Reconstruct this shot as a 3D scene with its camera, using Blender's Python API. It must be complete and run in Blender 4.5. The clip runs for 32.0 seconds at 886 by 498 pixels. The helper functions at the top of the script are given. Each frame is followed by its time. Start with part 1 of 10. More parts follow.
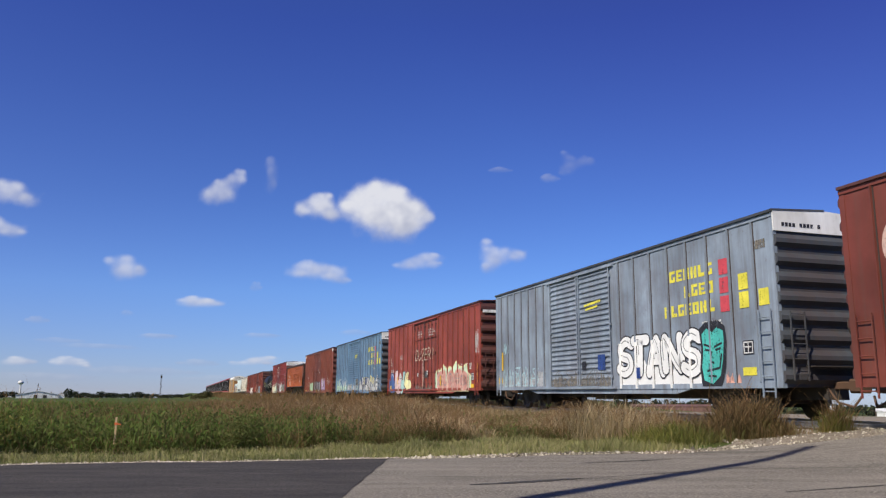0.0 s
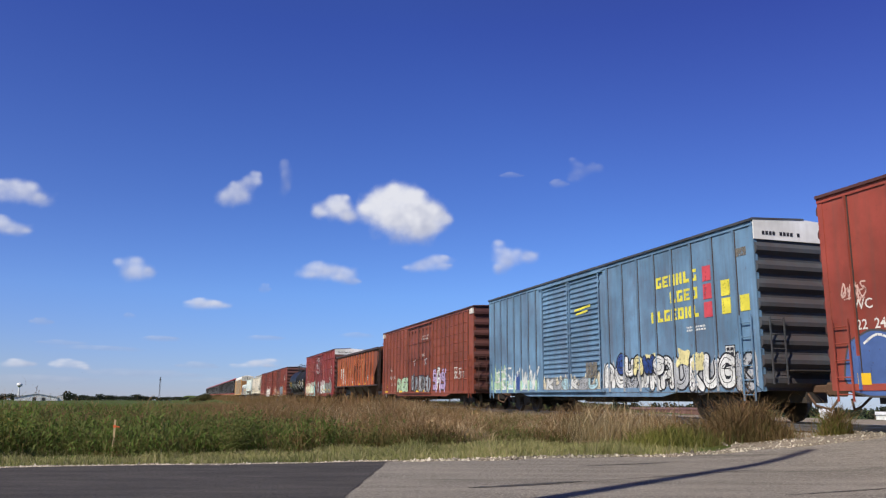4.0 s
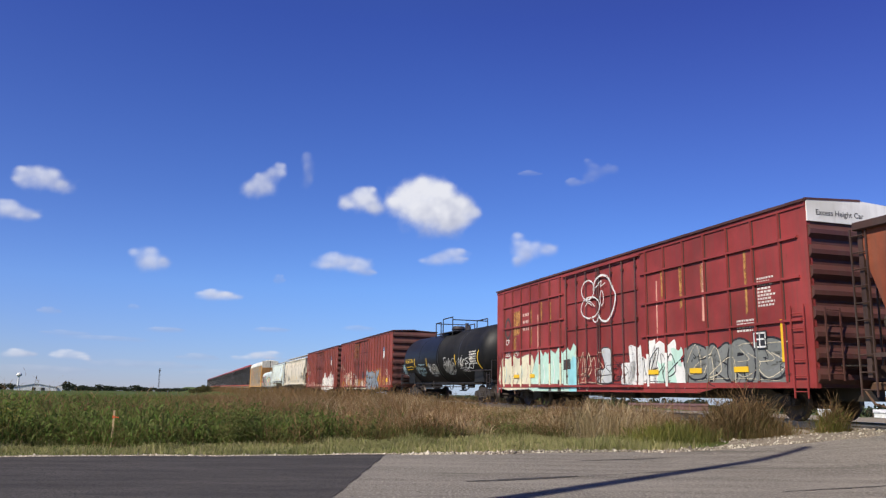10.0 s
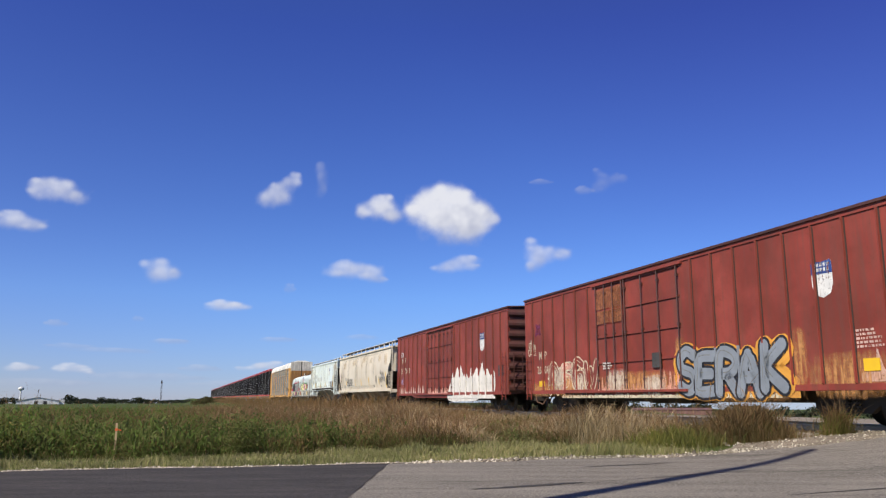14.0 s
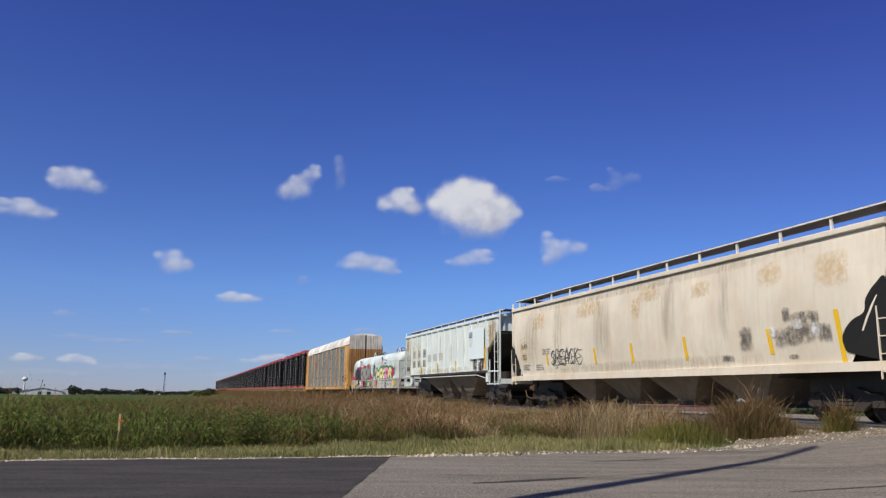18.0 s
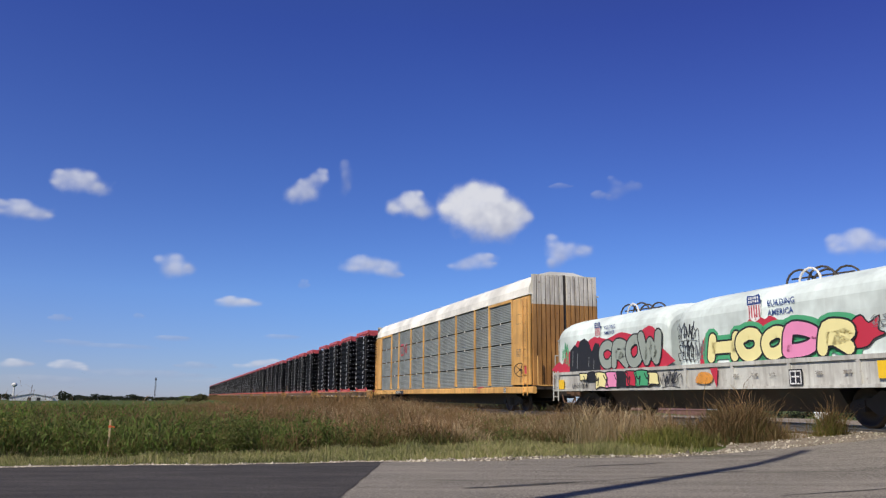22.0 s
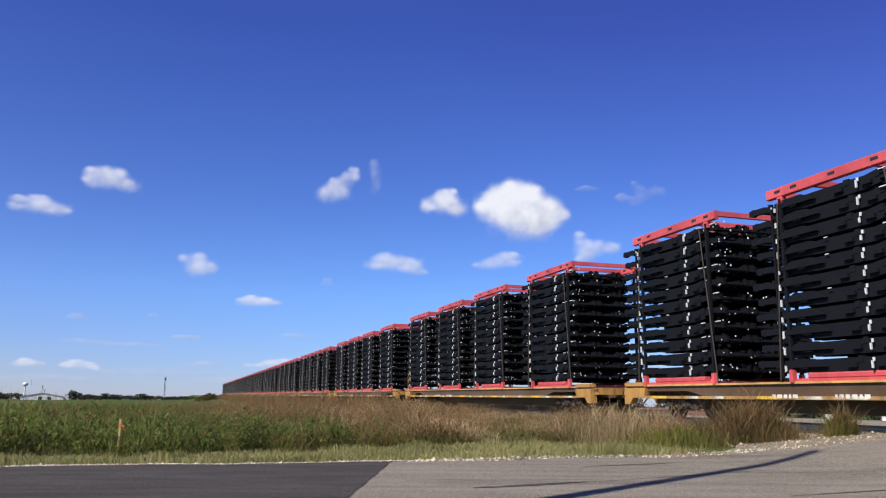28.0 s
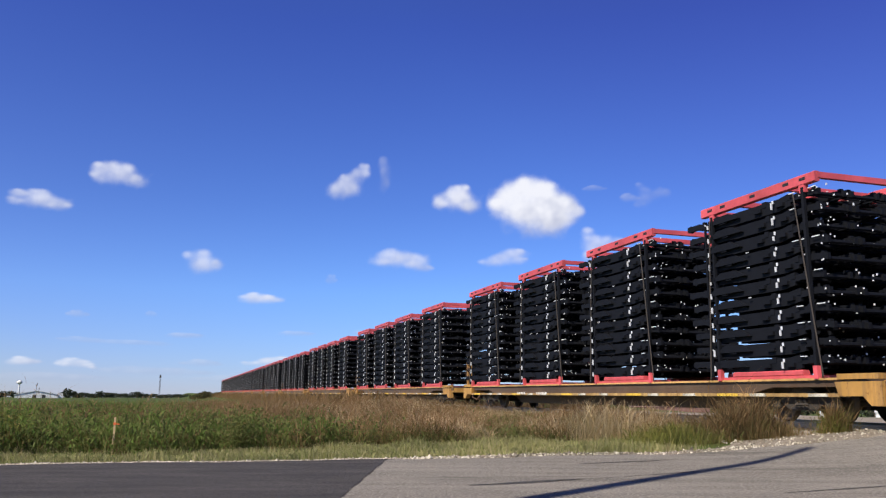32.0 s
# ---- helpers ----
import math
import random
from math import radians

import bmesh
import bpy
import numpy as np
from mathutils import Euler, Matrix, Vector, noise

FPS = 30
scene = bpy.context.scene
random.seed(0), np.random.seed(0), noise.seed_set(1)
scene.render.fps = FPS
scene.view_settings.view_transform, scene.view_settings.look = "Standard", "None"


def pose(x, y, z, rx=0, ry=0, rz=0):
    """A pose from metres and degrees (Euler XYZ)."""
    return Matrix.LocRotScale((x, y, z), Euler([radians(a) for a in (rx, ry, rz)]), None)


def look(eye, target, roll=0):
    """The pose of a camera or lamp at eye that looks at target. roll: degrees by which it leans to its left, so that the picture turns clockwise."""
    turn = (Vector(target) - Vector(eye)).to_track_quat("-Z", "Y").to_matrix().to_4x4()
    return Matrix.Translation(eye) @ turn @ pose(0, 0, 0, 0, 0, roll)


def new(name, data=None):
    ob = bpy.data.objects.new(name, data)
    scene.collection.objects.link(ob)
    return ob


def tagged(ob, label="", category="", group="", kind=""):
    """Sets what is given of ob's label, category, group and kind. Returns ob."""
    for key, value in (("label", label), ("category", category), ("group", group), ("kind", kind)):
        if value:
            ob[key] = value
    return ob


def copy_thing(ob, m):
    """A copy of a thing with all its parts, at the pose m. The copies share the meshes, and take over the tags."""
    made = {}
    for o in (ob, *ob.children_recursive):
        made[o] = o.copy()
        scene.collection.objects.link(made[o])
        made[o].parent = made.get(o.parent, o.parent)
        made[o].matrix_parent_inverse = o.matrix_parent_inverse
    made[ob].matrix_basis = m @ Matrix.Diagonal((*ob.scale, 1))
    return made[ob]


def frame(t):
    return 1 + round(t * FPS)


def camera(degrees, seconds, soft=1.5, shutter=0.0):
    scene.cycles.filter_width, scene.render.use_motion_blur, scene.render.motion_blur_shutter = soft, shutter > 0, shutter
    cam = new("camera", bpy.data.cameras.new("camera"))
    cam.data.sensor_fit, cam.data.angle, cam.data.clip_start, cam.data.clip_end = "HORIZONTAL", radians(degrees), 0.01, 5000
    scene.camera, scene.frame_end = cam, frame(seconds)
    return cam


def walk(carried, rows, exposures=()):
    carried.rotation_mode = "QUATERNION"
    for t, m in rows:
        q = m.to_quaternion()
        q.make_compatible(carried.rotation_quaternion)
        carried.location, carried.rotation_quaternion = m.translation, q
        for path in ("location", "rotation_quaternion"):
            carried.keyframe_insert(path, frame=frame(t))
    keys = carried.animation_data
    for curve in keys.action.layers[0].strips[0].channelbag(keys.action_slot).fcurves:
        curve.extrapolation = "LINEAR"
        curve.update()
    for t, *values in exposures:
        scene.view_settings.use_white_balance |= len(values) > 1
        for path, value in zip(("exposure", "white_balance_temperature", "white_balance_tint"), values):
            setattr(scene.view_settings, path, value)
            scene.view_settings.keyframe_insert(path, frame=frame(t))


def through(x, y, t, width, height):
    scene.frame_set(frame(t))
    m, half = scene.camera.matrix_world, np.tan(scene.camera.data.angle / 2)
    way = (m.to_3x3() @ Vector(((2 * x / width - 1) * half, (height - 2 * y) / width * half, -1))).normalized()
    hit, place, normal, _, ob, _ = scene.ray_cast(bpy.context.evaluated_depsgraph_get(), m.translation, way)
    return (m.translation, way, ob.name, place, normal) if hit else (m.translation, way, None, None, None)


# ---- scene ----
cam = camera(58.99, 32.0, soft=1.25)
CAM_Z = 0.95
# seconds, yaw, pitch, roll of the hand-held camera
TURNS = """0.0 0.00 10.79 -0.16, 0.5 -0.10 10.65 -0.22, 1.0 -0.10 10.72 -0.24, 1.5 -0.02 10.77 -0.21, 2.0 -0.01 10.83 -0.20, 2.5 -0.03 10.81 -0.17,
3.0 -0.08 10.82 -0.17, 3.5 -0.19 10.89 -0.15, 4.0 -0.06 10.99 -0.22, 4.5 -0.04 10.94 -0.21, 6.5 0.15 11.16 -0.03, 7.0 0.05 11.12 -0.17,
7.5 0.03 10.98 -0.28, 8.0 0.02 10.91 -0.39, 8.5 -0.01 10.77 -0.47, 9.0 -0.08 10.68 -0.57, 9.5 -0.12 10.49 -0.67, 10.0 -0.15 10.55 -0.75,
10.5 0.08 11.10 0.03, 11.0 -0.07 10.93 -0.21, 11.5 0.05 11.06 -0.10, 12.0 0.24 11.00 -0.16, 12.5 -0.03 11.03 -0.04, 13.0 -0.14 11.06 0.04,
13.5 0.23 11.16 0.24, 14.0 0.05 11.10 0.07, 14.5 -0.02 11.15 0.03, 15.0 0.21 11.03 -0.04, 15.5 0.31 11.06 -0.21, 17.5 -0.08 10.43 -0.52,
18.0 0.21 10.67 -0.43, 18.5 0.23 10.79 -0.26, 19.0 -0.07 10.81 -0.22, 19.5 0.06 10.81 -0.40, 20.0 -0.05 11.20 0.04, 20.5 0.00 10.95 -0.27,
21.0 0.01 11.08 -0.14, 21.5 0.15 10.89 -0.44, 22.0 -0.35 11.02 -0.28, 22.5 -0.32 10.75 -0.40, 23.0 -0.02 10.49 -0.74, 23.5 -0.13 10.85 -0.59,
24.0 0.52 10.80 -0.38, 24.5 -0.03 10.65 -0.65, 25.0 0.13 10.88 -0.31, 25.5 0.37 10.93 -0.39, 27.5 0.01 11.03 -0.20, 28.0 0.26 10.99 -0.33,
28.5 0.36 10.98 -0.10, 29.0 0.12 11.12 0.01, 29.5 -0.07 11.22 -0.09, 30.0 0.26 11.25 -0.06, 30.5 0.17 11.07 -0.24, 31.0 0.01 10.96 -0.33,
31.5 -0.10 10.71 -0.22, 32.0 -0.07 10.82 -0.25"""
rows = []
for line in TURNS.split(","):
    t, yaw, pitch, roll = [float(v) for v in line.split()]
    rows.append((t, pose(0, 0, CAM_Z, 90 + pitch, roll, yaw)))
walk(cam, rows, exposures=[(0, 0.15), (4, 0.21), (8, 0.27), (12, 0.26), (15, 0.21), (16.5, 0.12), (18, -0.02), (20, 0.06), (22, 0.06), (23, 0.20), (24, 0.14), (25, 0.08), (28, 0.40), (32, 0.44)])

# ---- light ----
SUN_AZ, SUN_EL = radians(221), radians(43)      # clockwise from +y: behind the camera, to its left
sun_way = Vector((math.sin(SUN_AZ) * math.cos(SUN_EL), math.cos(SUN_AZ) * math.cos(SUN_EL), math.sin(SUN_EL)))
world = bpy.data.worlds.new("sky")
scene.world = world
world.use_nodes = True
wn = world.node_tree.nodes
sky = wn.new("ShaderNodeTexSky")
sky.sky_type, sky.sun_disc, sky.sun_elevation, sky.sun_rotation = "NISHITA", False, SUN_EL, SUN_AZ
sky.air_density, sky.dust_density, sky.ozone_density, sky.altitude = 1.0, 0.1, 1.5, 300
# a clear autumn sky: deep blue overhead, paler towards the horizon
way = wn.new("ShaderNodeTexCoord")
split = wn.new("ShaderNodeSeparateXYZ")
tint = wn.new("ShaderNodeValToRGB")
deep = wn.new("ShaderNodeMix")
deep.data_type, deep.blend_type = "RGBA", "MULTIPLY"
deep.inputs["Factor"].default_value = 1.0
for k, (pos, col) in enumerate(((0.0, (0.60, 0.78, 1.40)), (0.13, (0.64, 0.94, 1.66)), (0.24, (0.555, 0.80, 1.58)), (0.45, (0.47, 0.615, 1.55)), (1.0, (0.74, 0.76, 1.12)))):
    e = tint.color_ramp.elements[k] if k < 2 else tint.color_ramp.elements.new(pos)
    e.position, e.color = pos, (*[c / 1.5 for c in col], 1)
world.node_tree.links.new(way.outputs["Generated"], split.inputs[0])
world.node_tree.links.new(split.outputs["Z"], tint.inputs["Fac"])
world.node_tree.links.new(sky.outputs["Color"], deep.inputs[6])
world.node_tree.links.new(tint.outputs["Color"], deep.inputs[7])
# deepest blue at right angles to the sun, whiter towards it
turned = wn.new("ShaderNodeVectorMath")
turned.operation = "DOT_PRODUCT"
turned.inputs[1].default_value = (0.54, 0.45, 0.71)
world.node_tree.links.new(way.outputs["Generated"], turned.inputs[0])
span = wn.new("ShaderNodeMapRange")
span.inputs["From Min"].default_value, span.inputs["From Max"].default_value = -1.0, 1.0
world.node_tree.links.new(turned.outputs["Value"], span.inputs["Value"])
around = wn.new("ShaderNodeValToRGB")
for k, (pos, col) in enumerate(((0.35, (1.35, 1.12, 0.78)), (0.60, (1.10, 1.0, 1.0)), (0.74, (1.0, 1.0, 1.0)), (0.85, (0.97, 0.98, 1.0)), (0.97, (0.90, 0.77, 0.88)))):
    e = around.color_ramp.elements[k] if k < 2 else around.color_ramp.elements.new(pos)
    e.position, e.color = pos, (*[c / 1.5 for c in col], 1)
world.node_tree.links.new(span.outputs["Result"], around.inputs["Fac"])
whole = wn.new("ShaderNodeMix")
whole.data_type, whole.blend_type = "RGBA", "MULTIPLY"
whole.inputs["Factor"].default_value = 1.0
world.node_tree.links.new(deep.outputs[2], whole.inputs[6])
world.node_tree.links.new(around.outputs["Color"], whole.inputs[7])
world.node_tree.links.new(whole.outputs[2], wn["Background"].inputs["Color"])
wn["Background"].inputs["Strength"].default_value = 0.150
sun = new("sun", bpy.data.lights.new("sun", "SUN"))
sun.data.energy, sun.data.angle, sun.data.color = 5.0, radians(0.53), (1.0, 0.92, 0.80)
sun.matrix_world = look(sun_way * 200, (0, 0, 0))

# ---- the line of the track: n metres across it, s metres along the train's heading ----
ANG = radians(17.743)
U = Vector((math.sin(ANG), -math.cos(ANG), 0))
N = Vector((math.cos(ANG), math.sin(ANG), 0))
GRADE = math.tan(radians(0.317))
RAIL_Z, TRACK_N = 0.42, 15.05
HEAD = math.degrees(ANG) - 90


def at(n, s, z=0.0):
    p = N * n + U * s
    return Vector((p.x, p.y, z))


def rail_z(s):
    return RAIL_Z - GRADE * (s + 13.45)


def gone(t):
    """Metres that the train has rolled at t seconds."""
    return 10.45 * t - 0.3 * ((t - 16) ** 3 + 4096) / 768


def on_track(s, z=0.0):
    p = at(TRACK_N, s, rail_z(s) + z)
    return pose(p.x, p.y, p.z, 0, 0.317, HEAD)


# ---- mesh tools ----
class Geo:
    def __init__(self):
        self.v, self.f = [], []

    def hexa(self, pts):
        """Eight corners: the lower four round, then the upper four."""
        b = len(self.v)
        self.v += [tuple(p) for p in pts]
        self.f += [[b + i for i in q] for q in ((3, 2, 1, 0), (4, 5, 6, 7), (0, 1, 5, 4), (1, 2, 6, 5), (2, 3, 7, 6), (3, 0, 4, 7))]
        return self

    def box(self, x0, x1, y0, y1, z0, z1):
        return self.hexa([(x0, y0, z0), (x1, y0, z0), (x1, y1, z0), (x0, y1, z0), (x0, y0, z1), (x1, y0, z1), (x1, y1, z1), (x0, y1, z1)])

    def chamfered(self, x0, x1, y0, y1, z0, z1, c=0.02):
        """A box with its four long edges (along x) cut off."""
        return self.extrude([(y0 + c, z0), (y1 - c, z0), (y1, z0 + c), (y1, z1 - c), (y1 - c, z1), (y0 + c, z1), (y0, z1 - c), (y0, z0 + c)], x0, x1)

    def extrude(self, prof, x0, x1):
        """A closed outline of (y, z), drawn along x."""
        b, k = len(self.v), len(prof)
        self.v += [(x0, y, z) for y, z in prof] + [(x1, y, z) for y, z in prof]
        self.f += [[b + i, b + (i + 1) % k, b + k + (i + 1) % k, b + k + i] for i in range(k)]
        self.f += [[b + k - 1 - i for i in range(k)], [b + k + i for i in range(k)]]
        return self

    def extrude_y(self, prof, y0, y1):
        """A closed outline of (x, z), drawn along y."""
        b, k = len(self.v), len(prof)
        self.v += [(x, y0, z) for x, z in prof] + [(x, y1, z) for x, z in prof]
        self.f += [[b + i, b + (i + 1) % k, b + k + (i + 1) % k, b + k + i] for i in range(k)]
        self.f += [[b + k - 1 - i for i in range(k)], [b + k + i for i in range(k)]]
        return self

    def strip(self, rows_of_points, close=False):
        """Quads between rows of points."""
        b, k = len(self.v), len(rows_of_points[0])
        for r in rows_of_points:
            self.v += [tuple(p) for p in r]
        for i in range(len(rows_of_points) - 1):
            for j in range(k if close else k - 1):
                a, c = b + i * k + j, b + i * k + (j + 1) % k
                self.f.append([a, c, c + k, a + k])
        return self

    def cyl(self, p, q, r, r2=None, n=12, caps=True):
        p, q = Vector(p), Vector(q)
        r2 = r if r2 is None else r2
        d = (q - p).normalized()
        a = d.orthogonal().normalized()
        c = d.cross(a)
        b = len(self.v)
        for o, rr in ((p, r), (q, r2)):
            for i in range(n):
                w = 2 * math.pi * i / n
                self.v.append(tuple(o + a * (rr * math.cos(w)) + c * (rr * math.sin(w))))
        self.f += [[b + i, b + (i + 1) % n, b + n + (i + 1) % n, b + n + i] for i in range(n)]
        if caps:
            self.f += [[b + n - 1 - i for i in range(n)], [b + n + i for i in range(n)]]
        return self

    def path(self, pts, r, n=6):
        for p, q in zip(pts, pts[1:]):
            self.cyl(p, q, r, n=n)
        return self

    def lathe(self, prof, n=24, centre=(0, 0, 0), axis="x"):
        """prof: (along, radius) pairs, turned round an axis."""
        b, k = len(self.v), len(prof)
        for i in range(n):
            w = 2 * math.pi * i / n
            for a, r in prof:
                c, s_ = r * math.cos(w), r * math.sin(w)
                p = (a, c, s_) if axis == "x" else ((c, a, s_) if axis == "y" else (c, s_, a))
                self.v.append((p[0] + centre[0], p[1] + centre[1], p[2] + centre[2]))
        for i in range(n):
            for j in range(k - 1):
                a, c = b + i * k + j, b + ((i + 1) % n) * k + j
                self.f.append([a, c, c + 1, a + 1])
        return self

    def poly(self, pts, y):
        """A flat shape of (x, z) points on the plane y."""
        b = len(self.v)
        self.v += [(x, y, z) for x, z in pts]
        self.f.append([b + i for i in range(len(pts))])
        return self

    def ribbon(self, pts, w, y):
        """A painted stroke of width w along (x, z) points."""
        k = len(pts)
        left, right = [], []
        for i, (x, z) in enumerate(pts):
            x0, z0 = pts[max(0, i - 1)]
            x1, z1 = pts[min(k - 1, i + 1)]
            dx, dz = x1 - x0, z1 - z0
            m = math.hypot(dx, dz) or 1
            left.append((x - dz / m * w / 2, y, z + dx / m * w / 2))
            right.append((x + dz / m * w / 2, y, z - dx / m * w / 2))
        return self.strip([left, right])

    def add(self, other, m=None):
        b = len(self.v)
        self.v += [tuple(m @ Vector(p)) for p in other.v] if m else list(other.v)
        self.f += [[b + i for i in q] for q in other.f]
        return self

    def mesh(self, name, mat, smooth=False):
        me = bpy.data.meshes.new(name)
        me.from_pydata(self.v, [], self.f)
        if mat:
            me.materials.append(mat)
        if smooth:
            me.polygons.foreach_set("use_smooth", [True] * len(me.polygons))
        me.update()
        return me


def part(name, geo, mat, parent, label="", m=None, smooth=False):
    ob = new(name, geo if isinstance(geo, bpy.types.Mesh) else geo.mesh(name, mat, smooth))
    ob.parent = parent
    if m is not None:
        ob.matrix_basis = m
    if label:
        tagged(ob, label)
    return ob


def thing(name, label, category, group="", kind="", m=None):
    ob = tagged(new(name), label, category, group, kind)
    ob.empty_display_size = 0.5
    if m is not None:
        ob.matrix_basis = m
    return ob


def solid(name, geo, mat, label, category="", group="", kind="", m=None, smooth=False):
    ob = tagged(new(name, geo.mesh(name, mat, smooth)), label, category, group, kind)
    if m is not None:
        ob.matrix_basis = m
    return ob


# ---- materials ----
def nodes_of(name):
    mat = bpy.data.materials.new(name)
    mat.use_nodes = True
    nt = mat.node_tree
    return mat, nt, nt.nodes["Principled BSDF"]


def noise_node(nt, scale, detail=6, rough=0.6, stretch=(1, 1, 1)):
    co, mp, no = nt.nodes.new("ShaderNodeTexCoord"), nt.nodes.new("ShaderNodeMapping"), nt.nodes.new("ShaderNodeTexNoise")
    mp.inputs["Scale"].default_value = stretch
    no.inputs["Scale"].default_value, no.inputs["Detail"].default_value, no.inputs["Roughness"].default_value = scale, detail, rough
    nt.links.new(co.outputs["Object"], mp.inputs["Vector"])
    nt.links.new(mp.outputs["Vector"], no.inputs["Vector"])
    return no


def ramp(nt, src, lo, hi, a=(0, 0, 0, 1), b=(1, 1, 1, 1)):
    r = nt.nodes.new("ShaderNodeValToRGB")
    r.color_ramp.elements[0].position, r.color_ramp.elements[1].position = lo, hi
    r.color_ramp.elements[0].color, r.color_ramp.elements[1].color = a, b
    nt.links.new(src, r.inputs["Fac"])
    return r.outputs["Color"]


def blend(nt, fac, a, b, how="MIX"):
    m = nt.nodes.new("ShaderNodeMix")
    m.data_type, m.blend_type = "RGBA", how
    for sock, val in ((m.inputs["Factor"], fac), (m.inputs[6], a), (m.inputs[7], b)):
        if isinstance(val, bpy.types.NodeSocket):
            nt.links.new(val, sock)
        elif isinstance(val, (int, float)):
            sock.default_value = val
        else:
            sock.default_value = (*val, 1)
    return m.outputs[2]


def bump(nt, bsdf, src, strength=0.3, distance=0.01):
    b = nt.nodes.new("ShaderNodeBump")
    b.inputs["Strength"].default_value, b.inputs["Distance"].default_value = strength, distance
    nt.links.new(src, b.inputs["Height"])
    nt.links.new(b.outputs["Normal"], bsdf.inputs["Normal"])


def paint(name, rgb, rust=0.35, dirt=0.35, rough=0.55, rust_rgb=(0.10, 0.032, 0.014), dirt_rgb=(0.09, 0.068, 0.048), blotch=0.5, fading=(0.70, 1.28)):
    """Weathered steel paint: faded blotches, streaks that run down, rust spots."""
    mat, nt, b = nodes_of(name)
    big, fine = noise_node(nt, 0.5, 4), noise_node(nt, 7, 8, 0.7)
    streak = noise_node(nt, 1.0, 6, 0.65, (6, 6, 0.35))
    wide = noise_node(nt, 0.9, 8, 0.7, (1, 1, 0.6))
    fade = blend(nt, ramp(nt, big.outputs["Fac"], 0.35, 0.7), [c * fading[0] for c in rgb], [min(1, c * fading[1] + 0.01) for c in rgb])
    k = nt.nodes.new("ShaderNodeMath")
    k.operation = "MULTIPLY"
    nt.links.new(ramp(nt, streak.outputs["Fac"], 0.46, 0.72), k.inputs[0])
    k.inputs[1].default_value = dirt
    dirty = blend(nt, k.outputs[0], fade, dirt_rgb)
    r = nt.nodes.new("ShaderNodeMath")
    r.operation = "MULTIPLY"
    nt.links.new(ramp(nt, fine.outputs["Fac"], 0.60, 0.68), r.inputs[0])
    r.inputs[1].default_value = rust
    w = nt.nodes.new("ShaderNodeMath")
    w.operation = "MULTIPLY"
    nt.links.new(ramp(nt, wide.outputs["Fac"], 0.47, 0.62), w.inputs[0])
    w.inputs[1].default_value = blotch
    dirty = blend(nt, w.outputs[0], dirty, [0.45 * c + 0.45 * q for c, q in zip(rgb, rust_rgb)])
    nt.links.new(blend(nt, r.outputs[0], dirty, rust_rgb), b.inputs["Base Color"])
    b.inputs["Roughness"].default_value = rough
    bump(nt, b, fine.outputs["Fac"], 0.15, 0.004)
    return mat


def plain(name, rgb, rough=0.6, metal=0.0, vary=0.18, scale=9.0):
    mat, nt, b = nodes_of(name)
    no, big = noise_node(nt, scale, 6, 0.65), noise_node(nt, scale * 0.15, 3)
    c = blend(nt, no.outputs["Fac"], [c * (1 - vary) for c in rgb], [min(1, c * (1 + vary)) for c in rgb])
    c = blend(nt, ramp(nt, big.outputs["Fac"], 0.3, 0.75), c, [v * (1 - vary) for v in rgb])
    nt.links.new(c, b.inputs["Base Color"])
    b.inputs["Roughness"].default_value, b.inputs["Metallic"].default_value = rough, metal
    bump(nt, b, no.outputs["Fac"], 0.2, 0.005)
    return mat


def worn(name, rgb, rough=0.6, wear=0.5, vary=0.25, edge=0.08):
    """Thin paint, uneven in tone and flaked or rubbed through in places."""
    mat, nt, b = nodes_of(name)
    big, fine, run = noise_node(nt, 2.2, 5), noise_node(nt, 16 if edge < 0.15 else 5, 8, 0.75), noise_node(nt, 2.0, 6, 0.7, (5, 5, 0.5))
    c = blend(nt, ramp(nt, big.outputs["Fac"], 0.3, 0.72), [v * (1 - vary) for v in rgb], [min(1, v * (1 + 0.4 * vary)) for v in rgb])
    nt.links.new(c, b.inputs["Base Color"])
    b.inputs["Roughness"].default_value = rough
    k = nt.nodes.new("ShaderNodeMath")
    k.operation = "MULTIPLY_ADD"
    nt.links.new(run.outputs["Fac"], k.inputs[0])
    k.inputs[1].default_value = 0.6
    half = nt.nodes.new("ShaderNodeMath")
    half.operation = "MULTIPLY"
    nt.links.new(fine.outputs["Fac"], half.inputs[0])
    half.inputs[1].default_value = 0.6
    nt.links.new(half.outputs[0], k.inputs[2])
    lo = 0.40 + 0.25 * wear
    hole = ramp(nt, k.outputs[0], lo + 0.03 - edge, lo + 0.03)
    tr = nt.nodes.new("ShaderNodeBsdfTransparent")
    mx = nt.nodes.new("ShaderNodeMixShader")
    nt.links.new(hole, mx.inputs[0])
    nt.links.new(tr.outputs[0], mx.inputs[1])
    nt.links.new(b.outputs[0], mx.inputs[2])
    nt.links.new(mx.outputs[0], nt.nodes["Material Output"].inputs["Surface"])
    return mat


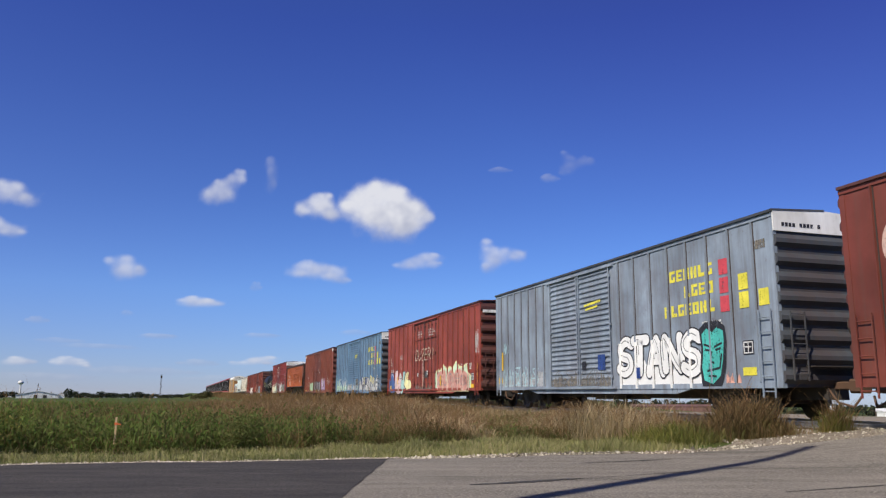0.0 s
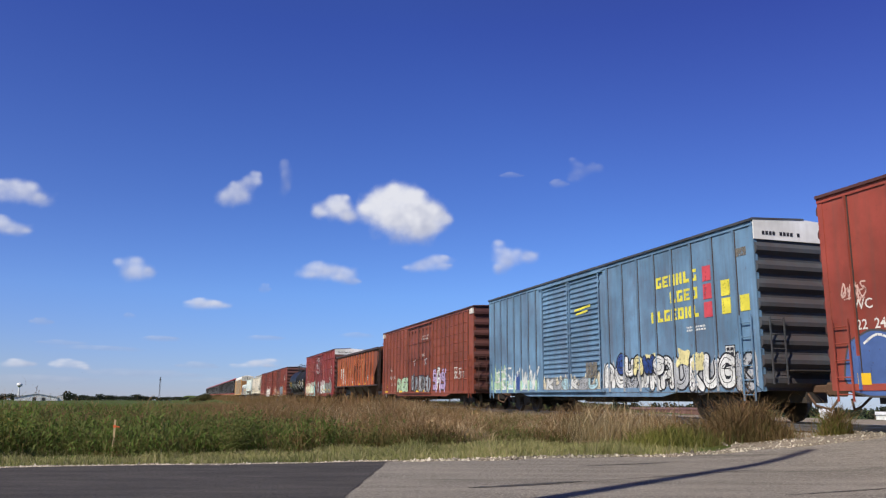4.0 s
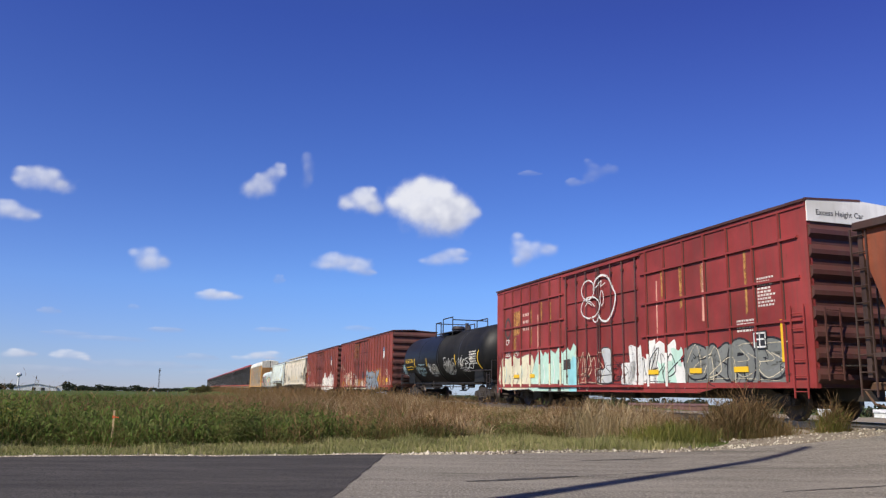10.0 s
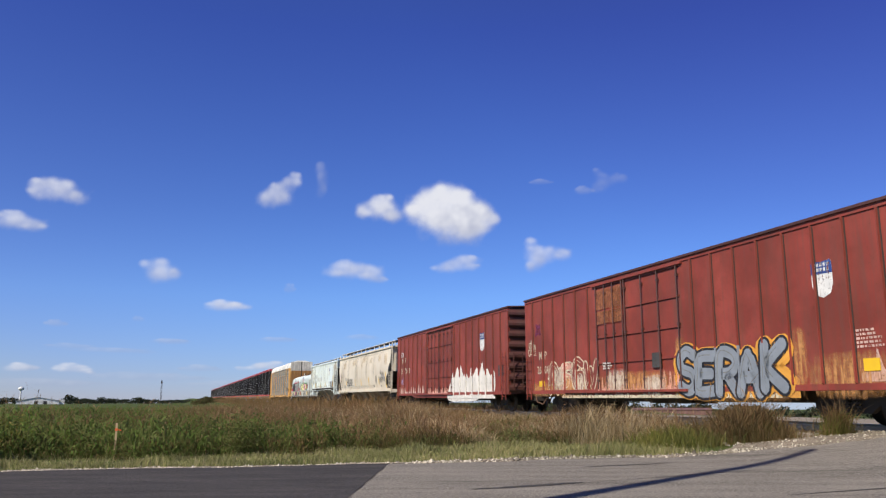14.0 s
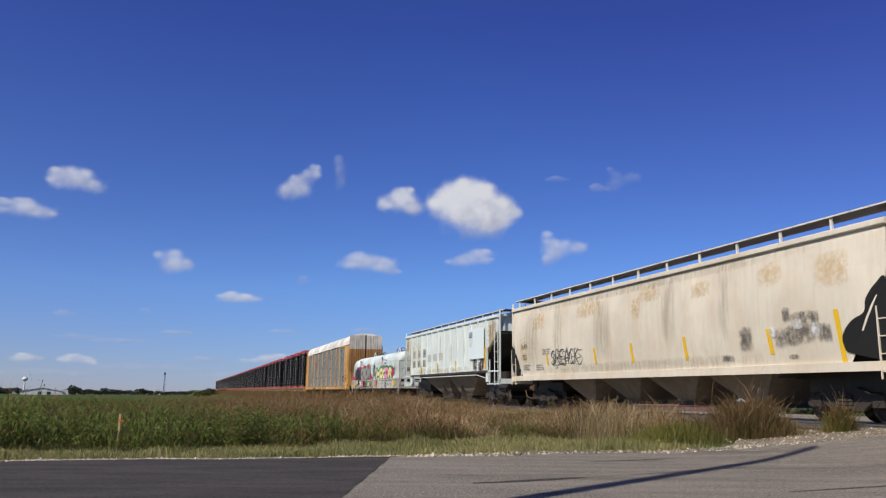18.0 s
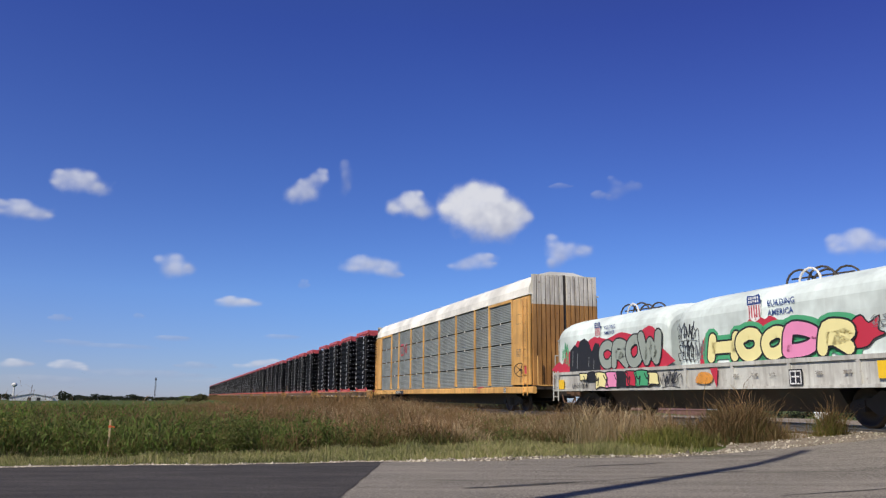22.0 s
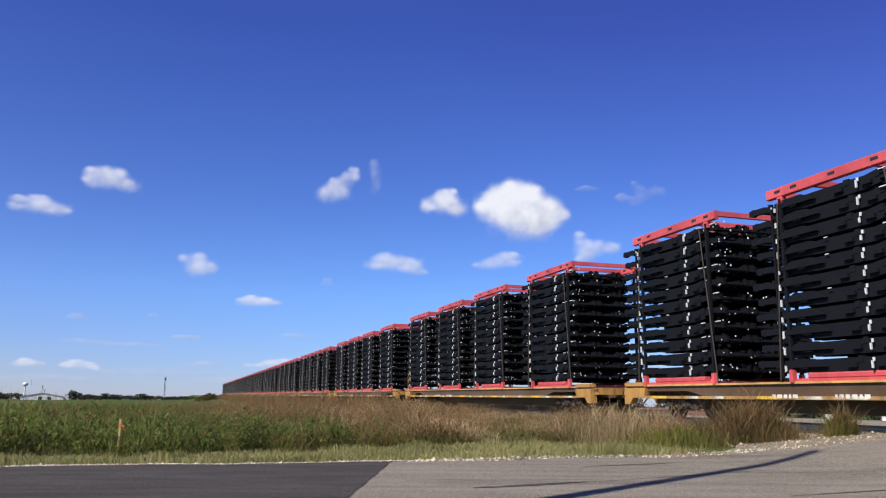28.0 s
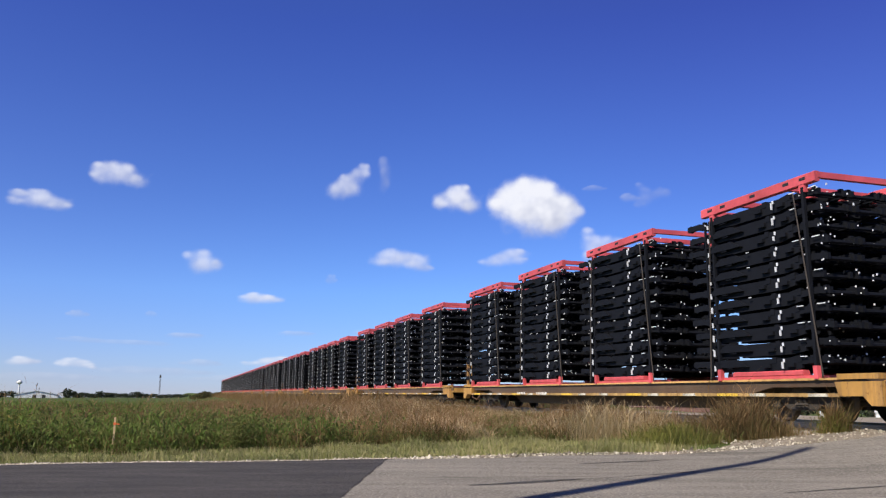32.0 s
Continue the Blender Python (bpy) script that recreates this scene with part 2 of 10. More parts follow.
def wash(name, rgb, strength=0.7, streak=0.5):
    """Thin stain that fades out towards the rim of its patch."""
    mat, nt, b = nodes_of(name)
    b.inputs["Roughness"].default_value = 0.75
    fine, run = noise_node(nt, 7, 7, 0.7), noise_node(nt, 2.6, 6, 0.65, (4, 4, 0.45))
    nt.links.new(blend(nt, fine.outputs["Fac"], [c * 0.6 for c in rgb], [min(1, c * 1.25) for c in rgb]), b.inputs["Base Color"])
    co, sep = nt.nodes.new("ShaderNodeTexCoord"), nt.nodes.new("ShaderNodeSeparateXYZ")
    nt.links.new(co.outputs["Generated"], sep.inputs[0])

    def sums(op, p, q):
        k = nt.nodes.new("ShaderNodeMath")
        k.operation = op
        for slot, v in ((0, p), (1, q)):
            if isinstance(v, (int, float)):
                k.inputs[slot].default_value = v
            else:
                nt.links.new(v, k.inputs[slot])
        return k.outputs[0]

    rim = 1.0
    for axis in ("X", "Z"):
        v = sep.outputs[axis]
        rim = sums("MULTIPLY", sums("MULTIPLY", sums("MULTIPLY", v, sums("SUBTRACT", 1.0, v)), 4.0), rim)
    grain = sums("ADD", sums("MULTIPLY", run.outputs["Fac"], streak), sums("MULTIPLY", fine.outputs["Fac"], 1 - streak))
    amount = sums("MULTIPLY", ramp(nt, sums("MULTIPLY", sums("POWER", rim, 0.6), sums("SUBTRACT", sums("MULTIPLY", grain, 2.4), 0.65)), 0.16, 0.66), strength)
    tr, mx = nt.nodes.new("ShaderNodeBsdfTransparent"), nt.nodes.new("ShaderNodeMixShader")
    nt.links.new(amount, mx.inputs[0])
    nt.links.new(tr.outputs[0], mx.inputs[1])
    nt.links.new(b.outputs[0], mx.inputs[2])
    nt.links.new(mx.outputs[0], nt.nodes["Material Output"].inputs["Surface"])
    return mat


def foliage(name, colours, rough=0.75, through=0.25):
    """Blades and leaves: a colour for each island."""
    mat, nt, b = nodes_of(name)
    g = nt.nodes.new("ShaderNodeNewGeometry")
    r = nt.nodes.new("ShaderNodeValToRGB")
    r.color_ramp.interpolation = "LINEAR"
    while len(r.color_ramp.elements) < len(colours):
        r.color_ramp.elements.new(0.5)
    for i, c in enumerate(colours):
        r.color_ramp.elements[i].position = i / (len(colours) - 1)
        r.color_ramp.elements[i].color = (*c, 1)
    nt.links.new(g.outputs["Random Per Island"], r.inputs["Fac"])
    spread = noise_node(nt, 0.55, 4, 0.6)
    tone = blend(nt, 1.0, r.outputs["Color"], ramp(nt, spread.outputs["Fac"], 0.3, 0.7, (0.62, 0.66, 0.6, 1), (1.25, 1.2, 1.2, 1)), "MULTIPLY")
    nt.links.new(tone, b.inputs["Base Color"])
    b.inputs["Roughness"].default_value, b.inputs["Specular IOR Level"].default_value = rough, 0.15
    t = nt.nodes.new("ShaderNodeBsdfTranslucent")
    nt.links.new(tone, t.inputs["Color"])
    m = nt.nodes.new("ShaderNodeMixShader")
    m.inputs[0].default_value = through
    nt.links.new(b.outputs[0], m.inputs[1])
    nt.links.new(t.outputs[0], m.inputs[2])
    nt.links.new(m.outputs[0], nt.nodes["Material Output"].inputs["Surface"])
    return mat


def ground_mat(name, cols, scales=(0.05, 1.5, 14), rough=0.95, bumpy=0.5, tracked=False):
    mat, nt, b = nodes_of(name)
    a, m, f = (noise_node(nt, s, 6, 0.6) for s in scales)
    if tracked:
        # wheel wear and tar smears drawn out along the road
        for node, long in ((a, (0.6, 4.0, 1)), (m, (0.5, 2.2, 1))):
            mp = node.inputs["Vector"].links[0].from_node
            mp.inputs["Scale"].default_value = long
            mp.inputs["Rotation"].default_value = (0, 0, radians(-14))
    c = blend(nt, ramp(nt, a.outputs["Fac"], 0.35, 0.65), cols[0], cols[1])
    c = blend(nt, ramp(nt, m.outputs["Fac"], 0.4, 0.7), c, cols[2])
    c = blend(nt, ramp(nt, f.outputs["Fac"], *((0.48, 0.62) if tracked else (0.5, 0.75))), c, cols[3])
    if tracked:
        pits = noise_node(nt, 13, 7, 0.8)
        c = blend(nt, ramp(nt, pits.outputs["Fac"], 0.56, 0.64), c, [v * 0.62 for v in cols[2]])
        pale = noise_node(nt, 5, 8, 0.8)
        c = blend(nt, ramp(nt, pale.outputs["Fac"], 0.60, 0.70), c, cols[3])
        smear = noise_node(nt, 0.45, 6, 0.7, (0.45, 3.0, 1))
        smear.inputs["Vector"].links[0].from_node.inputs["Rotation"].default_value = (0, 0, radians(-14))
        c = blend(nt, ramp(nt, smear.outputs["Fac"], 0.56, 0.72), c, [v * 0.72 for v in cols[2]])
    nt.links.new(c, b.inputs["Base Color"])
    b.inputs["Roughness"].default_value, b.inputs["Specular IOR Level"].default_value = rough, 0.12
    bump(nt, b, f.outputs["Fac"], bumpy, 0.03)
    return mat


M_SOIL = ground_mat("field_ground", [(0.045, 0.085, 0.015), (0.06, 0.095, 0.02), (0.085, 0.08, 0.028), (0.045, 0.062, 0.016)])
M_OLD = ground_mat("worn_asphalt", [(0.155, 0.139, 0.119), (0.236, 0.212, 0.182), (0.104, 0.094, 0.081), (0.33, 0.30, 0.255)], (0.12, 0.9, 34), 0.95, 0.6, True)
M_NEW = ground_mat("fresh_asphalt", [(0.045, 0.042, 0.042), (0.062, 0.057, 0.056), (0.094, 0.085, 0.080), (0.030, 0.029, 0.030)], (0.3, 1.2, 44), 0.95, 0.5, True)
M_TAN = ground_mat("dry_tan_ground", [(0.23, 0.19, 0.145), (0.27, 0.23, 0.18), (0.19, 0.16, 0.12), (0.31, 0.265, 0.21)], (0.1, 1.0, 9), 0.95, 0.4)
M_BALLAST = ground_mat("ballast_bed", [(0.22, 0.18, 0.145), (0.27, 0.225, 0.18), (0.16, 0.135, 0.11), (0.33, 0.285, 0.235)], (0.4, 3, 22), 0.95, 0.8)
M_STONE = foliage("limestone_chips", [(0.20, 0.17, 0.13), (0.40, 0.35, 0.28), (0.62, 0.56, 0.47), (0.30, 0.25, 0.19)], 0.9, 0.0)
M_TALL = foliage("dry_tall_grass", [(0.23, 0.132, 0.06), (0.30, 0.18, 0.09), (0.165, 0.11, 0.047), (0.37, 0.24, 0.13), (0.14, 0.12, 0.045)], 0.8, 0.45)
M_UNDER = foliage("olive_undergrowth", [(0.145, 0.115, 0.043), (0.19, 0.138, 0.062), (0.105, 0.11, 0.033), (0.225, 0.16, 0.077)], 0.8, 0.45)
M_GREEN = foliage("green_weeds", [(0.115, 0.18, 0.036), (0.135, 0.20, 0.044), (0.155, 0.20, 0.054), (0.175, 0.195, 0.068), (0.125, 0.158, 0.042)], 0.75, 0.45)
M_SHORT = foliage("short_grass", [(0.25, 0.27, 0.095), (0.32, 0.31, 0.13), (0.41, 0.35, 0.20), (0.19, 0.22, 0.068)], 0.8, 0.35)
M_STRAW = foliage("pale_straw", [(0.46, 0.35, 0.20), (0.56, 0.44, 0.28), (0.38, 0.27, 0.14), (0.62, 0.51, 0.34)], 0.85, 0.4)
M_RUST = foliage("rusty_grass", [(0.17, 0.105, 0.05), (0.22, 0.14, 0.07), (0.12, 0.095, 0.042), (0.27, 0.19, 0.105), (0.12, 0.115, 0.045)], 0.8, 0.35)
M_FOOT = foliage("dark_green_growth", [(0.135, 0.16, 0.048), (0.165, 0.178, 0.06), (0.19, 0.172, 0.072), (0.115, 0.14, 0.04)], 0.75, 0.45)
M_LIME = foliage("yellow_green_weeds", [(0.17, 0.19, 0.042), (0.22, 0.21, 0.055), (0.14, 0.165, 0.036), (0.25, 0.21, 0.07)], 0.75, 0.4)
M_GRAVEL = foliage("mixed_gravel", [(0.10, 0.085, 0.07), (0.20, 0.175, 0.145), (0.15, 0.12, 0.095), (0.30, 0.27, 0.23)], 0.9, 0.0)
M_CRUSH = foliage("crushed_ballast", [(0.20, 0.17, 0.14), (0.32, 0.28, 0.23), (0.45, 0.40, 0.34), (0.25, 0.20, 0.16)], 0.9, 0.0)
M_PLUME = foliage("dry_seed_heads", [(0.24, 0.14, 0.072), (0.33, 0.21, 0.115), (0.20, 0.118, 0.056), (0.42, 0.29, 0.17)], 0.85, 0.45)
M_LEAF = foliage("tree_leaves", [(0.085, 0.085, 0.034), (0.11, 0.10, 0.042), (0.07, 0.08, 0.03)])
M_FARLEAF = foliage("far_tree_leaves", [(0.030, 0.042, 0.026), (0.040, 0.050, 0.032), (0.048, 0.056, 0.036)])
M_BARK = plain("bark", (0.12, 0.09, 0.065), 0.9)
M_STEEL = plain("dark_cast_steel", (0.055, 0.045, 0.038), 0.7, 0.2)
M_RUSTY = plain("rusted_steel", (0.11, 0.06, 0.035), 0.8, 0.1, 0.3)
M_RAIL = plain("polished_rail_steel", (0.35, 0.33, 0.31), 0.35, 0.8)
M_WHEEL = plain("wheel_steel", (0.07, 0.055, 0.045), 0.55, 0.4)
M_BLACK = paint("black_paint", (0.018, 0.019, 0.022), 0.12, 0.3, 0.42)
M_WOOD = plain("creosoted_timber", (0.09, 0.065, 0.045), 0.9, 0, 0.3, 6)
M_LATH = plain("bare_lath_wood", (0.55, 0.40, 0.22), 0.8)
M_ORANGE = plain("survey_orange", (0.85, 0.17, 0.05), 0.6)
M_WHITE = worn("white_stencil_paint", (0.70, 0.67, 0.62), 0.6, 0.45)
M_YELLOW = plain("yellow_decal", (0.80, 0.50, 0.02), 0.5, 0, 0.1)
M_LEMON = worn("lemon_lettering", (0.76, 0.68, 0.07), 0.55, 0.45)
M_REDBAR = worn("red_bar_paint", (0.58, 0.07, 0.09), 0.55, 0.4)
M_DECALBLACK = plain("black_stencil", (0.02, 0.02, 0.022), 0.6)

# ---- ground, road, track ----
def smooth(a, b, x):
    k = min(1, max(0, (x - a) / (b - a)))
    return k * k * (3 - 2 * k)


EDGE_S = -12.5          # far edge of the road


def road_z(n):
    return 0.38 * smooth(8.0, 16.0, n) * (1 - smooth(17, 34, n))


def ground_z(n, s):
    """Height of the ground: road level, the bank that carries the track, the flat field."""
    d = abs(n - TRACK_N)
    bed = rail_z(min(s, -13.45)) - 0.30
    bank = bed * (1 - smooth(2.4, 7.5 + 0.02 * max(0, -s), d))
    on_road = smooth(EDGE_S - 3.5, EDGE_S - 0.6, s)
    wave = 0.10 * noise.noise((n * 0.12, s * 0.12, 0.0)) * smooth(14, 22, -s)
    dip = 0.03 * min(1500, max(0, n - 36)) * smooth(-14, -32, s) * smooth(0.50, 0.62, n / max(1, -s))      # the land falls away beyond the track
    return (bank + wave) * (1 - on_road) + (road_z(n) - 0.03) * on_road - dip


def spaced(near, far, step, grow=1.22):
    out, x, d = [near], near, step
    while x < far:
        d *= grow
        x += d
        out.append(x)
    return out


ns = sorted(set([-v for v in spaced(12, 4200, 2)] + list(np.arange(-11, 32, 0.7)) + spaced(32, 4200, 1.5)))
ss = sorted(set([-v for v in spaced(40, 4300, 1.6)] + list(np.arange(-39.5, -10, 0.7)) + list(np.arange(-10, 12, 2.0)) + spaced(12, 900, 3)))
g = Geo()
g.strip([[tuple(at(n, s, ground_z(n, s))) for n in ns] for s in ss])
ground = solid("ground", g, M_SOIL, "flat green field and grassy rail bank reaching the horizon", kind="structure", smooth=True)


def edge_s(n):
    """The ragged far edge of the road."""
    return EDGE_S - 0.75 * smooth(4, -9, n) + 0.10 * math.sin(n * 1.7) + 0.06 * math.sin(n * 4.1)


n_road = list(np.arange(-60, -12, 4)) + list(np.arange(-12, 26, 0.5)) + list(np.arange(26, 90, 4))
g = Geo()
g.strip([[tuple(at(n, edge_s(n) * (1 - k) + 9.0 * k, road_z(n))) for n in n_road] for k in np.linspace(0, 1, 12)])
road = solid("road", g, M_OLD, "worn grey asphalt road surface with pale patches", kind="structure", smooth=True)
# the newer, darker surface ends in a slanting joint
g = Geo()
cut = lambda s: 0.010 * math.sin(s * 5.3) + 0.006 * math.sin(s * 17.1) + 1.5 + (2.69 - 1.5) * (s + 7.9) / (-11.35 + 7.9)
g.strip([[tuple(at(n_edge, max(s, edge_s(n_edge) + 0.05), road_z(n_edge) + 0.006)) for n_edge in [-60 + (cut(s) + 60) * i / 30 for i in range(31)]] for s in list(np.linspace(-13.2, -6, 72)) + [-3, 0, 4, 8.9]])
patch = solid("asphalt_overlay", g, M_NEW, "newer dark asphalt overlay ending in a slanting joint", kind="structure")
g = Geo()
g.strip([[tuple(at(n, q, ground_z(n, q) + 0.03)) for n in (17.6, 19, 21, 23, 25, 28, 31, 34, 38, 44, 55, 75, 110)] for q in (-12.6, -14, -16, -18, -20, -22, -25, -28, -32, -37, -42, -50, -60, -75, -90)])
solid("dry_ground", g, M_TAN, "dry tan earth beyond the track", kind="structure", smooth=True)

# old tar smears and a long crack drawn out along the road
M_TAR = worn("old_tar", (0.040, 0.037, 0.035), 0.9, 0.75, 0.3, 0.2)
for pts, wide in ((((3.05, -8.55), (3.6, -8.62), (4.2, -8.75), (4.6, -8.85)), 0.17), (((4.2, -8.72), (5.2, -8.95), (6.6, -9.35), (8.2, -9.75)), 0.035), (((0.6, -6.6), (1.5, -6.75), (2.6, -6.8)), 0.10), (((5.6, -10.9), (6.6, -11.05), (7.4, -11.2)), 0.09), (((6.0, -7.0), (7.6, -7.2), (9.4, -7.6)), 0.06)):
    g = Geo()
    line = [(pts[0][0] + (pts[-1][0] - pts[0][0]) * k / 24, float(np.interp(pts[0][0] + (pts[-1][0] - pts[0][0]) * k / 24, [p[0] for p in pts], [p[1] for p in pts]))) for k in range(25)]
    half = [wide * (0.35 + 0.65 * math.sin(math.pi * (k + 0.5) / 25)) * (1 + 0.5 * noise.noise((k * 0.9, wide * 40, 2.0))) for k in range(25)]
    g.strip([[tuple(at(n, q + e * h / 2 + 0.02 * noise.noise((n * 3.1, wide * 70, 5.0)), road_z(n) + 0.005)) for (n, q), h in zip(line, half)] for e in (1, -1)])
    solid("tar_smear", g, M_TAR, "old black tar smear on the asphalt", kind="structure")

# rails, ties, ballast
S_FAR = -640.0


def along(prof, s0, s1, name, mat, label, steps):
    gg = Geo()
    gg.strip([[tuple(at(TRACK_N + y, s, rail_z(s) + z)) for y, z in prof] for s in np.linspace(s0, s1, steps)], close=False)
    return gg


g = along([(-2.9, -0.62), (-1.75, -0.20), (0, -0.17), (1.75, -0.20), (2.9, -0.62)], 60, S_FAR, "", None, "", 60)
ballast = solid("ballast", g, M_BALLAST, "brown stone ballast shoulder under the track", kind="structure")
track = thing("railway_track", "worn single railway track on timber ties and ballast", "railway track", kind="structure")
RAIL = [(-0.07, -0.17), (-0.07, -0.155), (-0.012, -0.13), (-0.012, -0.045), (-0.036, -0.035), (-0.036, -0.004), (-0.028, 0), (0.028, 0), (0.036, -0.004), (0.036, -0.035), (0.012, -0.045), (0.012, -0.13), (0.07, -0.155), (0.07, -0.17)]
for side in (-0.755, 0.755):
    part("rail", along([(y + side, z) for y, z in RAIL], 60, S_FAR, "", None, "", 40), M_RAIL, track, "steel rail with a polished head")
tie_mesh = Geo().chamfered(-0.11, 0.11, -1.3, 1.3, -0.20, -0.145, 0.01).mesh("tie", M_WOOD)
for i in range(150):
    s = 8 - i * 0.55
    if s > EDGE_S + 0.3:
        continue
    part("tie", tie_mesh, None, track, m=on_track(s))
# timber crossing panels where the road crosses
panel_mesh = Geo().chamfered(-1.2, 1.2, -0.32, 0.32, -0.12, -0.015, 0.02).mesh("crossing_panel", M_WOOD)
for i in range(8):
    for y in (-1.16, -0.34, 0.34, 1.16):
        part("crossing_panel", panel_mesh, None, track, m=on_track(-11.2 + i * 2.42) @ pose(0, y, 0))

# ---- grass and stones ----
rng = np.random.default_rng(7)


def scatter(name, mat, label, n_pts, height, width, lean=0.35, seed=1, heads=0.0, lift=0.0, low_=0.45):
    """Many bent blades in one mesh. n_pts: array of (n, s, scale)."""
    r = np.random.default_rng(seed)
    k = len(n_pts)
    base = np.array([tuple(at(p[0], p[1], ground_z(p[0], p[1]) - 0.02)) for p in n_pts])
    if lift:
        base[:, 2] += lift * n_pts[:, 2] * r.uniform(low_, 1.1, k)
    h = height * n_pts[:, 2] * r.uniform(0.6, 1.15, k)
    a = r.uniform(0, 2 * np.pi, k)
    side = np.stack([np.cos(a), np.sin(a), np.zeros(k)], 1)
    la = r.uniform(0, 2 * np.pi, k)
    ll = r.uniform(0.05, lean, k) * h
    tip = np.stack([np.cos(la) * ll, np.sin(la) * ll, h], 1)
    w = (width * r.uniform(0.6, 1.4, k))[:, None]
    p1 = base + tip * [0.18, 0.18, 0.45]
    p2 = base + tip * [0.55, 0.55, 0.80]
    fat = np.where(r.uniform(0, 1, k) < heads, 2.2, 0.7)[:, None]
    verts = np.stack([base - side * w, base + side * w, p1 - side * w * 0.9, p1 + side * w * 0.9, p2 - side * w * fat, p2 + side * w * fat, base + tip], 1).reshape(-1, 3)
    o = (np.arange(k) * 7)[:, None]
    quads = np.concatenate([o + [0, 1, 3, 2], o + [2, 3, 5, 4]], 1).reshape(-1, 4)
    tris = (o + [4, 5, 6])
    me = bpy.data.meshes.new(name)
    me.vertices.add(len(verts))
    me.vertices.foreach_set("co", verts.ravel())
    loops = np.concatenate([quads.ravel(), tris.ravel()])
    me.loops.add(len(loops))
    me.loops.foreach_set("vertex_index", loops)
    starts = np.concatenate([np.arange(len(quads)) * 4, len(quads) * 4 + np.arange(k) * 3])
    me.polygons.add(len(starts))
    me.polygons.foreach_set("loop_start", starts)
    me.update(calc_edges=True)
    me.materials.append(mat)
    return tagged(new(name, me), label, "grass", kind="stuff")


def field(count, n0, n1, s0, s1, power, seed, keep):
    """Places, denser towards the road, thinned by keep(n, s, noise)."""
    r = np.random.default_rng(seed)
    out = []
    for n, k, q, z in zip(r.uniform(n0, n1, count), r.uniform(0, 1, count) ** power, r.uniform(0, 1, count), r.uniform(0.75, 1.1, count)):
        s = s0 + (s1 - s0) * k
        n = n + (s0 - s) * (n - 4) / 40 * 0.6 if n < 4 else n
        v = noise.noise((n * 0.22, s * 0.22, 3.0))
        c = keep(n, s, v)
        if q < c:
            out.append((n, s, z * (0.8 + 0.35 * v) * (1.0 + 0.55 * noise.noise((n * 0.85, s * 0.6, 9.0)))))
    return np.array(out)


def room(n, s):
    """0 on the ballast, 1 well off it."""
    return smooth(1.6, 3.0, abs(n - TRACK_N))


TALL_FROM = EDGE_S - 2.3
BROWN = lambda n, v: smooth(-2.3, 4.8, n + 5 * v)       # how brown the growth is across the field
back = lambda n, s: smooth(TALL_FROM + 0.1, TALL_FROM - 0.25, s + 1.25 * smooth(0, 5, n) + 0.35 * math.sin(n * 2.3))      # ragged front of the tall growth
ends = lambda n, s: smooth(0.72, 0.63, n / -s + 0.03 * math.sin(s * 2.1)) if s > -24 else 1.0      # the growth stops short of the crossing
MOUNDS = ((8.8, -16.3, 0.8, 1.3, 0.60), (10.1, -16.2, 0.7, 1.1, 0.46), (6.9, -17.0, 0.7, 1.6, -0.16), (5.6, -20.0, 1.0, 2.0, 0.15))


def tallness(n, s):
    """How high the growth stands: a hollow towards the crossing, with mounds in it."""
    near = smooth(-46, -26, s)
    dip = 0.26 * math.exp(-((n / -s - 0.42) / 0.045) ** 2) * near if s < -1 else 0.0
    k = 1.0 - (0.22 * smooth(4.6, 6.8, n) + 0.10 * smooth(10.0, 12.0, n)) * near
    for n0, s0, wn_, ws_, more in MOUNDS:
        k += more * math.exp(-((n - n0) / wn_) ** 2 - ((s - s0) / ws_) ** 2)
    return k - dip


def shaped(places, least=0.0):
    places[:, 2] *= [max(least, tallness(n, s)) for n, s in places[:, :2]]
    return places


under = shaped(field(120000, -13, 13.2, TALL_FROM + 0.4, -70, 2.1, 10, lambda n, s, v: room(n, s) * (0.35 + 0.65 * BROWN(n, v)) * back(n, s) * ends(n, s)), 0.6)
scatter("undergrowth", M_UNDER, "olive undergrowth of dry and green stems", under, 0.56, 0.0024, 0.9, 6)
scatter("undergrowth_leaves", M_UNDER, "small dry and olive leaves low in the grass", np.repeat(under, 3, 0) + np.random.default_rng(61).normal(0, 0.09, (len(under) * 3, 3)) * [1, 1, 0.6], 0.12, 0.0060, 1.5, 7, 0.3, 0.44, 0.0)
tall = shaped(field(150000, -14, 13.3, TALL_FROM, -80, 2.0, 11, lambda n, s, v: room(n, s) * BROWN(n, v) * (0.85 + 0.6 * v) * back(n, s) * ends(n, s) * smooth(-6.0, -3.5, n)))
scatter("tall_grass", M_TALL, "tall dry brown prairie grass along the rail bank", tall, 0.90, 0.0020, 0.95, 2, 0.4)
scatter("seed_heads", M_PLUME, "feathery tan seed heads of the dry grass", np.repeat(tall, 2, 0) + np.random.default_rng(63).normal(0, 0.06, (len(tall) * 2, 3)) * [1, 1, 1.5], 0.13, 0.0036, 1.7, 9, 0.3, 0.72)
weeds = field(90000, -26, 11.0, TALL_FROM + 0.35, -90, 2.0, 12, lambda n, s, v: room(n, s) * (1 - 0.975 * BROWN(n, v)) * back(n, s))
weeds[:, 2] = np.minimum(weeds[:, 2], 1.12)
scatter("green_weeds", M_GREEN, "leafy green weeds and crop in the field", weeds, 0.62, 0.0034, 0.95, 3)
